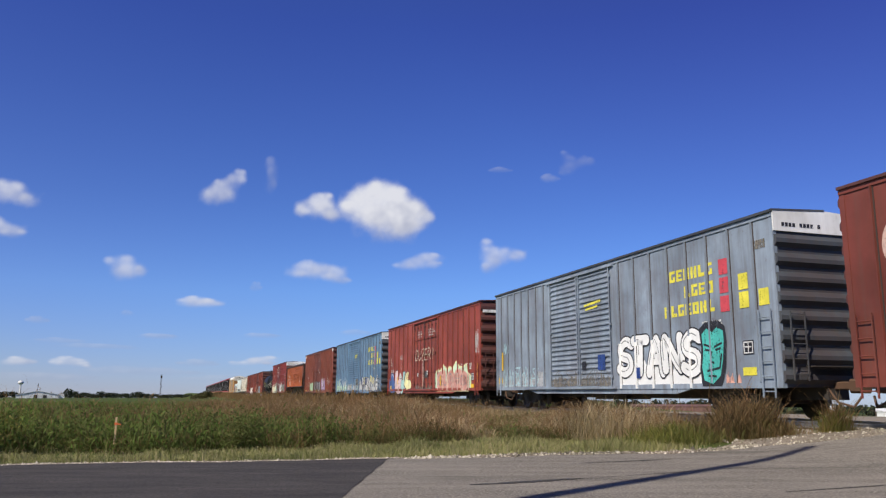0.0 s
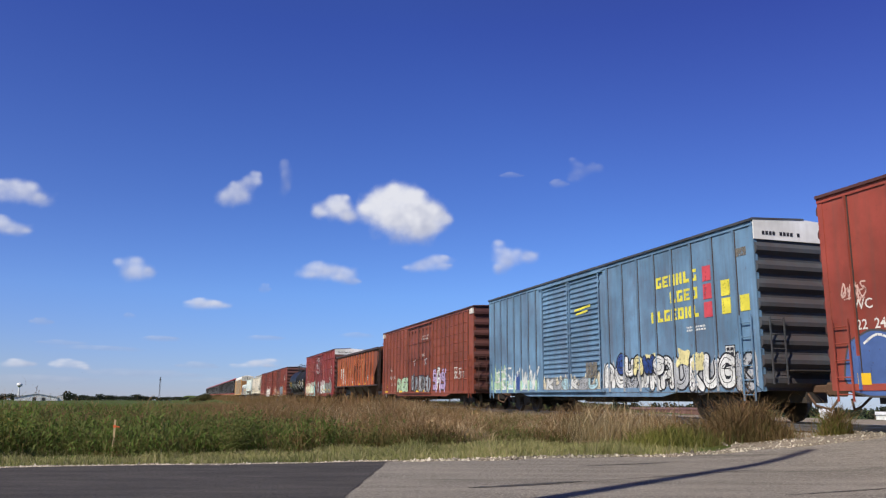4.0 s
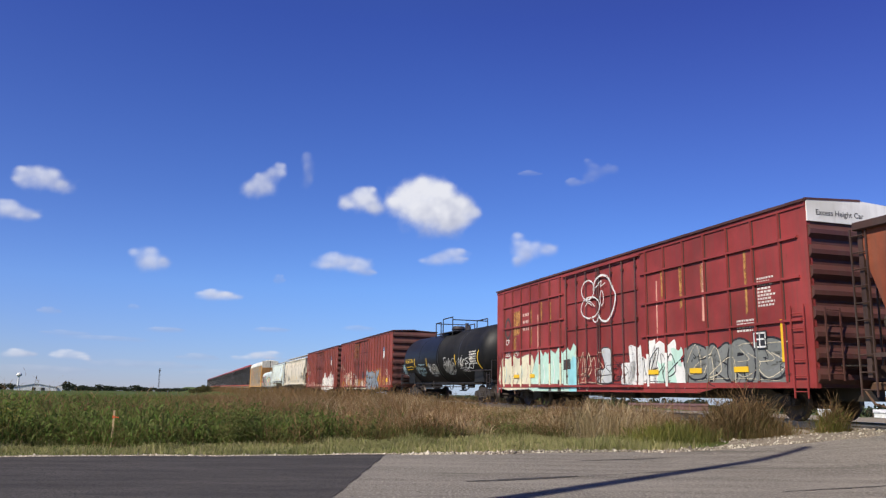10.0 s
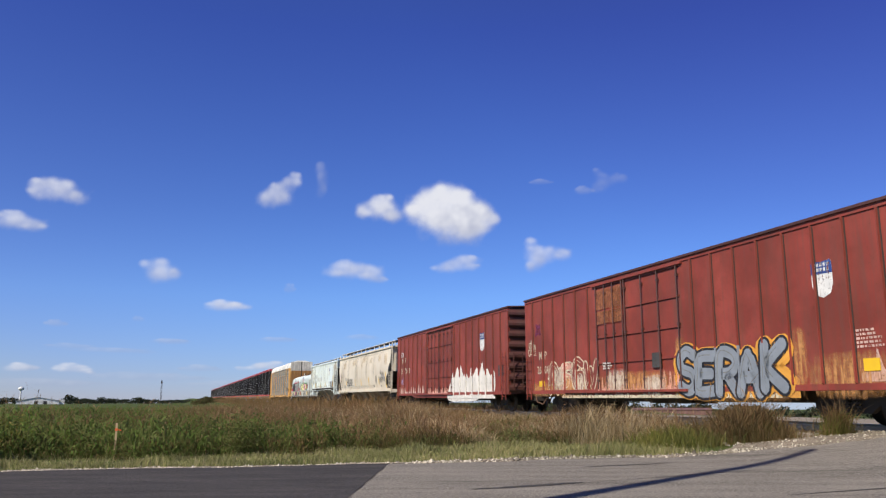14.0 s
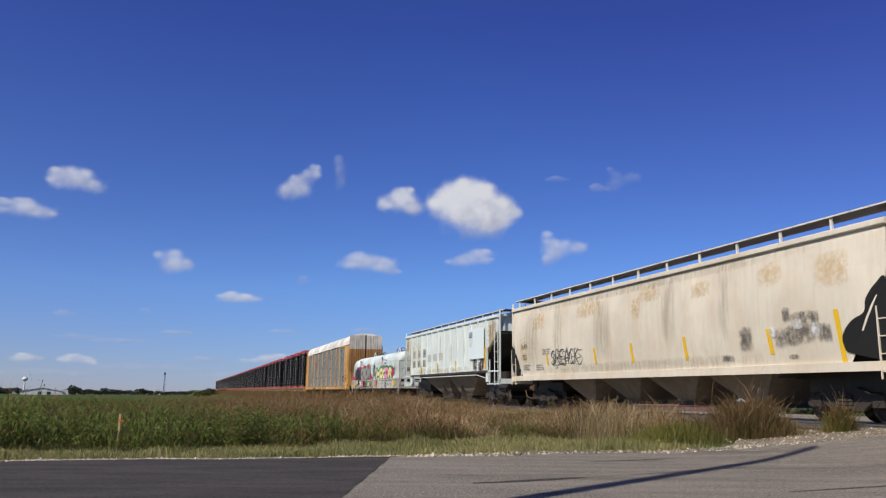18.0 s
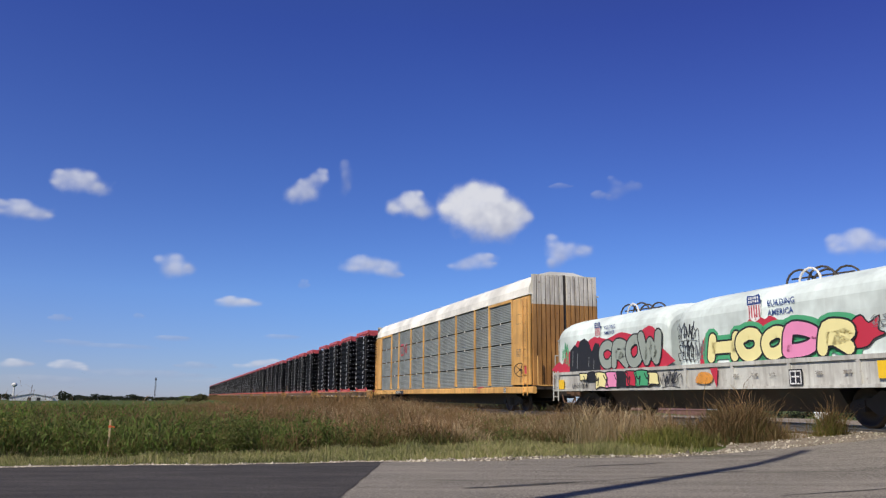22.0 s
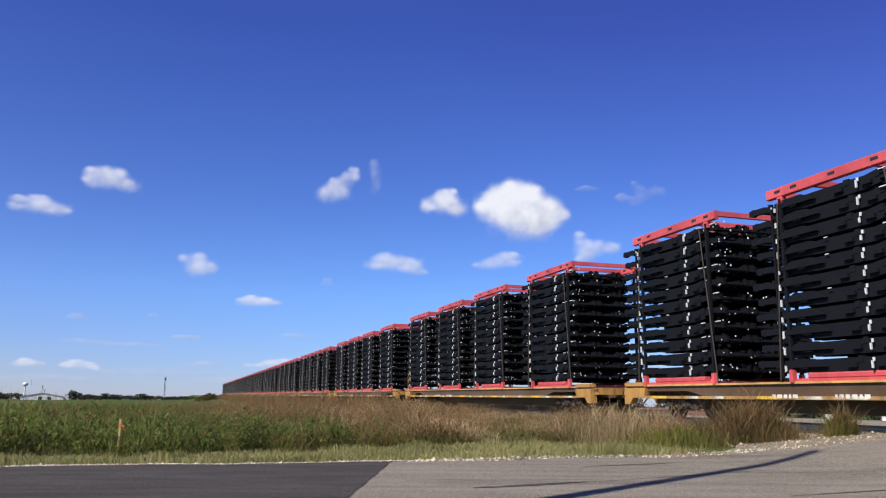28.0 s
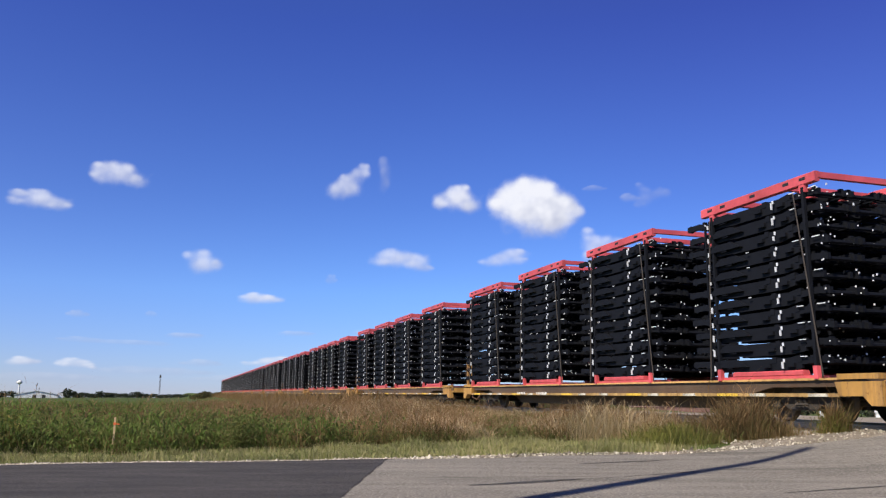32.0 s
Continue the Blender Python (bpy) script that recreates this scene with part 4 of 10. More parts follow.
def coupler(car, x, out):
    gg = Geo().chamfered(min(x, x + out * 0.55), max(x, x + out * 0.55), -0.11, 0.11, 0.74, 0.94, 0.03)
    gg.chamfered(min(x + out * 0.55, x + out * 0.85), max(x + out * 0.55, x + out * 0.85), -0.20, 0.16, 0.66, 1.0, 0.05)
    gg.path([(x + out * 0.1, -0.35, 0.72), (x + out * 0.4, -0.42, 0.45), (x + out * 0.75, -0.30, 0.35), (x + out * 0.9, -0.2, 0.6)], 0.028)
    part("coupler", gg, M_RUSTY, car, "rusty knuckle coupler with a hanging air hose")


def ladder(car, x, y, z0, z1, mat, step=0.36, w=0.42, along_y=False):
    gg = Geo()
    for d in (-w / 2, w / 2):
        p = (x, y + d) if along_y else (x + d, y)
        gg.box(p[0] - 0.016, p[0] + 0.016, p[1] - 0.016, p[1] + 0.016, z0, z1)
    z = z0 + 0.15
    while z < z1:
        if along_y:
            gg.cyl((x, y - w / 2, z), (x, y + w / 2, z), 0.014, n=6)
        else:
            gg.cyl((x - w / 2, y, z), (x + w / 2, y, z), 0.014, n=6)
        z += step
    part("ladder", gg, mat, car, "steel side ladder")


def brake_wheel(car, x, y, z, mat):
    gg = Geo()
    for k in range(20):
        a, b = k * math.pi / 10, (k + 1) * math.pi / 10
        gg.cyl((x, y + 0.28 * math.cos(a), z + 0.28 * math.sin(a)), (x, y + 0.28 * math.cos(b), z + 0.28 * math.sin(b)), 0.018, n=5)
    for k in range(5):
        a = k * 1.2566
        gg.cyl((x, y, z), (x, y + 0.28 * math.cos(a), z + 0.28 * math.sin(a)), 0.014, n=5)
    gg.cyl((x - 0.05, y, z), (x + 0.05, y, z), 0.05, n=8)
    part("brake_wheel", gg, mat, car, "spoked hand brake wheel")


def writing(car, body, x, z, size, y, mat, name="lettering", stretch=1.0, align="LEFT", label=""):
    """Stencilled characters on the near side."""
    cu = bpy.data.curves.new(name, "FONT")
    cu.body, cu.size, cu.align_x, cu.resolution_u = body, size, align, 2
    cu.offset = size * 0.012
    tmp = bpy.data.objects.new(name, cu)
    me = bpy.data.meshes.new_from_object(tmp)
    bpy.data.objects.remove(tmp)
    me.materials.clear()
    me.materials.append(mat)
    return part(name, me, None, car, label, pose(x, y, z, 90) @ Matrix.Diagonal((stretch, 1, 1, 1)))


def bars(car, x, z, w, h, rows_, y, mat, name="stencil_bars", seed=0, label="small painted data lines"):
    """Lines of small print, too small to read."""
    r = random.Random(seed)
    gg = Geo()
    for k in range(rows_):
        zz = z - k * h * 1.7
        xx = x
        while xx < x + w * r.uniform(0.7, 1.0):
            q = r.uniform(0.4, 1.4) * h * 1.6
            gg.poly([(xx, zz), (xx + q, zz), (xx + q, zz + h), (xx, zz + h)], y)
            xx += q + h * 0.6
    part(name, gg, mat, car, label)


def plate(car, x, z, w, h, y, mat, name="reflector", label="", thick=0.006):
    return part(name, Geo().box(x - w / 2, x + w / 2, y - thick, y, z - h / 2, z + h / 2), mat, car, label)


def new_car(name, label, category, front, rear, group="freight train cars"):
    c = thing(name, label, category, group)
    mid = (front + rear) / 2
    train.append((c, mid, 0.0, 0))
    return c, (front - rear) / 2


HW = 1.6


def end_wall(car, x, out, zb, zt, mat, ribs=8, hw=HW):
    """A pressed steel end with horizontal ribs."""
    prof = [(x - out * 0.06, zb), (x, zb)]
    h = (zt - zb) / ribs
    for k in range(ribs):
        z = zb + k * h
        prof += [(x, z + h * 0.15), (x + out * 0.10, z + h * 0.38), (x + out * 0.10, z + h * 0.60), (x, z + h * 0.88)]
    prof += [(x, zt), (x - out * 0.06, zt)]
    part("end_wall", Geo().extrude_y(prof if out > 0 else prof[::-1], -hw + 0.02, hw - 0.02), mat, car, "horizontally ribbed steel end")


post_strip_mat = plain("dark_post_strip_paint", (0.045, 0.030, 0.026), 0.85, 0.0, 0.3)


def boxcar(name, label, front, rear, eave, mat, posts, door, mat_end=None, mat_roof=None, mat_door=None, lip=None, sill_drop=True, outside=True, roof_h=0.09, door_style="corrugated", rib_w=0.05, zb=0.80):
    """door: distances of the door's rear edge, its middle and its front edge from the car's front."""
    car, hl = new_car(name, label, "boxcar", front, rear)
    mat_end, mat_roof, mat_door = mat_end or mat, mat_roof or mat_end or mat, mat_door or mat
    d0, d1, d2 = hl - door[2], hl - door[1], hl - door[0]
    for y, o in ((-HW, -1), (HW, 1)):
        # wall sheets on both sides of the door, plates above and below it
        for x0, x1 in ((-hl, d0), (d2, hl)):
            part("side_wall", Geo().box(x0, x1, min(y, y - o * 0.05), max(y, y - o * 0.05), zb, eave - 0.1), mat, car, "weathered painted steel side sheets")
        part("side_plate", Geo().box(-hl, hl, min(y + o * 0.03, y - o * 0.06), max(y + o * 0.03, y - o * 0.06), eave - 0.14, eave), mat, car)
        gg = Geo().box(-hl + 0.1, hl - 0.1, min(y + o * 0.02, y - o * 0.08), max(y + o * 0.02, y - o * 0.08), zb - 0.02, zb + 0.12)
        if sill_drop:
            gg.extrude_y([(-hl + 3.6, zb - 0.02), (-hl + 4.4, zb - 0.16), (hl - 4.4, zb - 0.16), (hl - 3.6, zb - 0.02)], min(y, y - o * 0.06), max(y, y - o * 0.06))
        part("side_sill", gg, mat, car)
        # posts
        post = Geo().hexa([(-rib_w / 2, y, zb + 0.1), (rib_w / 2, y, zb + 0.1), (rib_w * 0.3, y + o * 0.060, zb + 0.14), (-rib_w * 0.3, y + o * 0.060, zb + 0.14), (-rib_w / 2, y, eave - 0.12), (rib_w / 2, y, eave - 0.12), (rib_w * 0.3, y + o * 0.060, eave - 0.15), (-rib_w * 0.3, y + o * 0.060, eave - 0.15)]).mesh("side_post", mat)
        # thin dark strip on the wall along the front edge of each post
        strip_mesh = Geo().box(rib_w / 2, rib_w / 2 + 0.032, min(y, y + o * 0.012), max(y, y + o * 0.012), zb + 0.12, eave - 0.14).mesh("post_seam", post_strip_mat)
        if outside:
            for q in posts:
                part("side_post", post, None, car, m=pose(hl - q, 0, 0))
                part("post_seam", strip_mesh, None, car, m=pose(hl - q, 0, 0))
        # doors
        for a, b in ((d0, d1), (d1, d2)):
            if b - a < 0.3:
                continue
            lo, hi = min(a, b) + 0.015, max(a, b) - 0.015
            inset = 0.02
            dr = part("door", Geo().box(lo, hi, min(y - o * inset, y - o * 0.09), max(y - o * inset, y - o * 0.09), zb + 0.06, eave - 0.14), mat_door, car, "boxcar door with pressed ribs")
            gg = Geo()
            if door_style == "corrugated":
                n_r = 22
                for k in range(n_r):
                    z = zb + 0.2 + (eave - zb - 0.5) * k / (n_r - 1)
                    gg.hexa([(lo + 0.1, y - o * inset, z - 0.055), (hi - 0.1, y - o * inset, z - 0.055), (hi - 0.1, y + o * 0.025, z - 0.02), (lo + 0.1, y + o * 0.025, z - 0.02), (lo + 0.1, y - o * inset, z + 0.055), (hi - 0.1, y - o * inset, z + 0.055), (hi - 0.1, y + o * 0.025, z + 0.02), (lo + 0.1, y + o * 0.025, z + 0.02)])
            else:
                for k in range(5):
                    z = zb + 0.12 + (eave - zb - 0.35) * k / 4
                    gg.box(lo + 0.02, hi - 0.02, min(y - o * inset, y + o * 0.02), max(y - o * inset, y + o * 0.02), z - 0.035, z + 0.035)
            part("door_ribs", gg, mat_door, dr)
            for q in ((lo + 0.06, hi - 0.06) if door_style == "corrugated" else (lo + 0.06, lo + (hi - lo) * 0.35, lo + (hi - lo) * 0.65, hi - 0.06)):
                gg = Geo().cyl((q, y + o * 0.05, zb + 0.12), (q, y + o * 0.05, eave - 0.2), 0.02, n=6)
                for z in (zb + 0.4, (zb + eave) / 2, eave - 0.5):
                    gg.box(q - 0.05, q + 0.05, min(y, y + o * 0.06), max(y, y + o * 0.06), z - 0.04, z + 0.04)
                # on framed doors the dark end colour stands in for the rods' shadows
                part("lock_rod", gg, mat_door if door_style == "corrugated" else mat_end, dr)
        part("door_track", Geo().box(d0 - (d2 - d0) * 0.5, d2 + 0.2, min(y, y + o * 0.09), max(y, y + o * 0.09), zb + 0.0, zb + 0.07), mat, car)
        part("door_track", Geo().box(d0 - 0.2, d2 + 0.2, min(y, y + o * 0.08), max(y, y + o * 0.08), eave - 0.20, eave - 0.15), mat, car)
    # corner posts, ends, roof, floor
    for x, o in ((hl, 1), (-hl, -1)):
        for y in (-1, 1):
            part("corner_post", Geo().box(min(x, x - o * 0.14), max(x, x - o * 0.14), min(y * (HW + 0.012), y * (HW - 0.1)), max(y * (HW + 0.012), y * (HW - 0.1)), zb - 0.02, eave), mat, car)
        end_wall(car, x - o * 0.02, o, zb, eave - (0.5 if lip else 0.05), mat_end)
        if lip:
            part("end_lip", Geo().extrude([(-HW, eave - 0.5), (HW, eave - 0.5), (HW, eave), (0, eave + roof_h), (-HW, eave)], min(x - o * 0.05, x + o * 0.03), max(x - o * 0.05, x + o * 0.03)), lip, car, "white painted top panel of the end")
        coupler(car, x, o)
        part("end_platform", Geo().box(min(x, x + o * 0.28), max(x, x + o * 0.28), -0.9, 0.9, 1.28, 1.31), M_STEEL, car)
    roof = Geo().extrude([(-HW - 0.04, eave - 0.03), (0, eave + roof_h - 0.05), (HW + 0.04, eave - 0.03), (HW + 0.04, eave + 0.01), (0, eave + roof_h), (-HW - 0.04, eave + 0.01)], -hl - 0.02, hl + 0.02)
    n_r = max(8, int(hl * 2 / 1.2))
    for k in range(n_r + 1):
        x = -hl + 2 * hl * k / n_r
        roof.hexa([(x - 0.04, -HW - 0.03, eave), (x + 0.04, -HW - 0.03, eave), (x + 0.04, 0, eave + roof_h - 0.01), (x - 0.04, 0, eave + roof_h - 0.01), (x - 0.03, -HW - 0.03, eave + 0.05), (x + 0.03, -HW - 0.03, eave + 0.05), (x + 0.03, 0, eave + roof_h + 0.04), (x - 0.03, 0, eave + roof_h + 0.04)])
    part("roof", roof, mat_roof, car, "ribbed sheet metal roof")
    for y, o in ((-HW, -1), (HW, 1)):
        part("eave_trim", Geo().box(-hl, hl, min(y - o * 0.02, y + o * 0.075), max(y - o * 0.02, y + o * 0.075), eave - 0.035, eave + 0.03), mat_roof, car, "dark rolled edge of the roof")
    part("floor", Geo().box(-hl + 0.05, hl - 0.05, -HW + 0.06, HW - 0.06, zb, zb + 0.1).box(-hl, hl, -0.32, 0.32, zb - 0.30, zb).box(-2.0, 0.2, -0.5, 0.5, 0.45, 0.62), M_STEEL, car, "underframe with centre sill")
    for x in (hl - 2.5, -hl + 2.5):
        bogie(car, x)
    # side ladders at the corners, end ladders, brake wheel
    ladder(car, hl - 0.42, -HW - 0.07, 0.55, 2.7, mat)
    ladder(car, -hl + 0.42, -HW - 0.07, 0.55, 2.3, mat)
    ladder(car, hl + 0.17, -HW + 0.4, 0.95, 2.6, mat_end, along_y=True)
    brake_wheel(car, hl + 0.25, 0.5, 2.3, M_STEEL)
    return car, hl


def cars():
    red = paint("oxide_red_paint", (0.29, 0.05, 0.03), 0.4, 0.35)
    brown = paint("brown_red_paint", (0.24, 0.052, 0.025), 0.35, 0.35)
    lead = paint("dark_brown_red_paint", (0.155, 0.032, 0.02), 0.4, 0.35)
    grey = paint("grey_blue_paint", (0.245, 0.298, 0.365), 0.30, 0.45)
    blue = paint("faded_blue_paint", (0.135, 0.25, 0.385), 0.30, 0.4)
    dusty = paint("dull_red_paint", (0.26, 0.042, 0.026), 0.5, 0.5, blotch=0.6)
    crimson = paint("crimson_paint", (0.28, 0.032, 0.03), 0.35, 0.4)
    # ends and roofs get a much darker colour than the sides
    grime = paint("darker_end_steel", (0.052, 0.060, 0.070), 0.25, 0.4)
    end_darkred = paint("darker_red_end", (0.078, 0.025, 0.021), 0.3, 0.4)
    white = paint("chalky_white_paint", (0.88, 0.86, 0.80), 0.12, 0.12, blotch=0.1)

    def posts(first, last, count, skip=()):
        return [first + (last - first) * k / (count - 1) for k in range(count)]

    made = {}
    made["lead"] = boxcar("boxcar", "dark brown-red ribbed boxcar with faded white lettering", 5.4, -13.36, 5.1, lead, posts(0.9, 6.5, 6) + posts(12.2, 17.9, 6), (6.9, 9.3, 11.8), end_darkred)
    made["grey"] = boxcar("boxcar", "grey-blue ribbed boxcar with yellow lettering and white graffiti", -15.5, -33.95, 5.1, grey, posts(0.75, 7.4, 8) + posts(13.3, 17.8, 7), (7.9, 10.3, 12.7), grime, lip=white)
    made["red"] = boxcar("boxcar", "oxide red ribbed boxcar with pastel graffiti along the bottom", -36.05, -54.85, 5.12, red, posts(0.8, 6.9, 8) + posts(12.4, 18.0, 6), (7.3, 9.6, 11.9), end_darkred, door_style="framed")
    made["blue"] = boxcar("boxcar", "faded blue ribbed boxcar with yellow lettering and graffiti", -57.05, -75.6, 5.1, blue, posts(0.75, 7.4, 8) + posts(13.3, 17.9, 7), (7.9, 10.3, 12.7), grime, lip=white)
    made["brown"] = boxcar("boxcar", "rust-brown ribbed boxcar with white roof corners and graffiti", -77.8, -97.05, 5.1, brown, posts(0.8, 6.9, 9) + posts(12.6, 18.8, 8), (7.4, 9.8, 12.2), end_darkred, door_style="framed")
    made["crimson"] = boxcar("boxcar", "crimson panelled boxcar with a white roof end and chalky graffiti", -117.35, -136.6, 5.12, crimson, posts(0.9, 6.8, 7) + posts(12.8, 18.4, 7), (7.3, 9.8, 12.3), end_darkred, lip=white, door_style="framed")
    made["dusty"] = boxcar("boxcar", "dull red ribbed boxcar with a white and blue shield emblem", -156.2, -175.35, 4.67, dusty, posts(0.9, 7.4, 8) + posts(13.6, 18.4, 6), (8.0, 11.1, 13.0), end_darkred, door_style="framed")
    made["last"] = boxcar("boxcar", "dull red ribbed boxcar with white paint drips at the bottom", -177.3, -197.0, 4.65, dusty, posts(0.9, 7.6, 8) + posts(12.8, 18.9, 7), (7.9, 10.2, 12.5), end_darkred, door_style="framed")
    return made


made = cars()


def hopper_bays(car, count, x0, x1, z_top, mat, hw=1.35):
    """Pyramid bays with outlet gates between the bogies."""
    w = (x1 - x0) / count
    for k in range(count):
        a, b = x0 + w * k, x0 + w * (k + 1)
        m = (a + b) / 2
        bay = part("hopper_bay", Geo().hexa([(m - 0.34, -0.7, 0.40), (m + 0.34, -0.7, 0.40), (m + 0.34, 0.7, 0.40), (m - 0.34, 0.7, 0.40), (a + 0.03, -hw, z_top), (b - 0.03, -hw, z_top), (b - 0.03, hw, z_top), (a + 0.03, hw, z_top)]), mat, car, "sloped discharge bay")
        part("outlet_gate", Geo().box(m - 0.42, m + 0.42, -0.78, 0.78, 0.28, 0.41).cyl((m - 0.55, -0.5, 0.34), (m + 0.55, -0.5, 0.34), 0.03, n=6), M_STEEL, bay)


def ore_hopper():
    """Open-topped orange hopper with flat outside stakes."""
    rust = paint("rusty_orange_paint", (0.26, 0.062, 0.024), 0.7, 0.6, 0.7, (0.09, 0.028, 0.012), blotch=0.85)
    stake_m = paint("orange_stake_paint", (0.50, 0.13, 0.05), 0.35, 0.4, blotch=0.4)
    dark = paint("dark_end_steel", (0.045, 0.024, 0.018), 0.3, 0.4)
    car, hl = new_car("hopper_car", "rusty orange covered hopper car with vertical stakes", "hopper car", -98.45, -115.95)
    zb, zt = 1.50, 4.15
    for y, o in ((-HW, -1), (HW, 1)):
        side = [(-hl + 0.9, zb), (hl - 1.55, zb), (hl - 1.55, zb + 0.7), (hl - 0.2, zb + 1.75), (hl - 0.2, zt), (-hl + 0.15, zt), (-hl + 0.15, zt - 0.6)]
        part("side_wall", Geo().extrude_y(side, min(y, y - o * 0.04), max(y, y - o * 0.04)), rust, car, "rust-stained orange side sheet")
        st = Geo().hexa([(-0.07, y, zb), (0.07, y, zb), (0.07, y + o * 0.10, zb), (-0.07, y + o * 0.10, zb), (-0.07, y, zt - 0.1), (0.07, y, zt - 0.1), (0.07, y + o * 0.06, zt - 0.1), (-0.07, y + o * 0.06, zt - 0.1)]).mesh("side_stake", stake_m)
        for k in range(15):
            part("side_stake", st, None, car, m=pose(-hl + 1.15 + k * (2 * hl - 3.1) / 14, 0, 0))
        part("top_chord", Geo().chamfered(-hl, hl - 0.1, min(y, y + o * 0.12), max(y, y + o * 0.12), zt - 0.06, zt + 0.12), dark, car, "dark top rail")
        part("side_sill", Geo().box(-hl + 0.3, hl - 0.3, min(y, y + o * 0.08), max(y, y + o * 0.08), zb - 0.09, zb), dark, car)
    part("roof", Geo().extrude([(-HW, zt), (HW, zt), (HW, zt + 0.08), (0, zt + 0.3), (-HW, zt + 0.08)], -hl + 0.1, hl - 0.2), rust, car)
    part("running_board", Geo().box(-hl, hl, -0.5, -0.05, zt + 0.36, zt + 0.40).box(hl - 0.7, hl + 0.05, -1.2, 0.6, zt + 0.34, zt + 0.37), dark, car, "roof walkway grating")
    part("end_panel", Geo().extrude([(-HW, zt - 0.75), (HW, zt - 0.75), (HW, zt + 0.05), (0, zt + 0.28), (-HW, zt + 0.05)], hl - 0.32, hl - 0.22), rust, car, "rusty upper end sheet")
    for x, o in ((hl, 1), (-hl, -1)):
        part("slope_sheet", Geo().hexa([(x - o * 4.0, -HW + 0.06, zb - 0.3), (x - o * 3.9, -HW + 0.06, zb - 0.3), (x - o * 3.9, HW - 0.06, zb - 0.3), (x - o * 4.0, HW - 0.06, zb - 0.3), (x - o * 0.35, -HW + 0.06, zt), (x - o * 0.25, -HW + 0.06, zt), (x - o * 0.25, HW - 0.06, zt), (x - o * 0.35, HW - 0.06, zt)]), dark, car, "dark sloped end sheet")
        gg = Geo()
        for y in (-HW + 0.08, HW - 0.08):
            gg.box(min(x, x - o * 0.12), max(x, x - o * 0.12), y - 0.07, y + 0.07, 1.0, zt + 0.1)
        gg.box(min(x, x - o * 0.12), max(x, x - o * 0.12), -HW, HW, 1.0, 1.25)
        part("end_post", gg, dark, car)
        part("end_sill", Geo().box(min(x, x - o * 4.2), max(x, x - o * 4.2), -0.6, 0.6, 0.98, 1.22), dark, car)
        part("bolster_web", Geo().box(min(x - o * 3.4, x - o * 1.1), max(x - o * 3.4, x - o * 1.1), -0.85, 0.85, 0.70, 1.5).cyl((x - o * 0.8, -0.9, 1.45), (x - o * 0.8, 0.9, 1.45), 0.2, n=12), M_BLACK, car, "dark bolster web over the bogie")
        ladder(car, x - o * 0.06, -HW - 0.04, 0.6, zt, dark, w=0.40)
        ladder(car, x + o * 0.05, -0.9, 1.0, zt, dark, along_y=True)
        coupler(car, x, o)
        bogie(car, x - o * 2.2)
    brake_wheel(car, hl + 0.1, 0.4, 2.4, M_STEEL)
    hopper_bays(car, 3, -hl + 4.2, hl - 4.2, zb - 0.1, dark)
    return car, hl


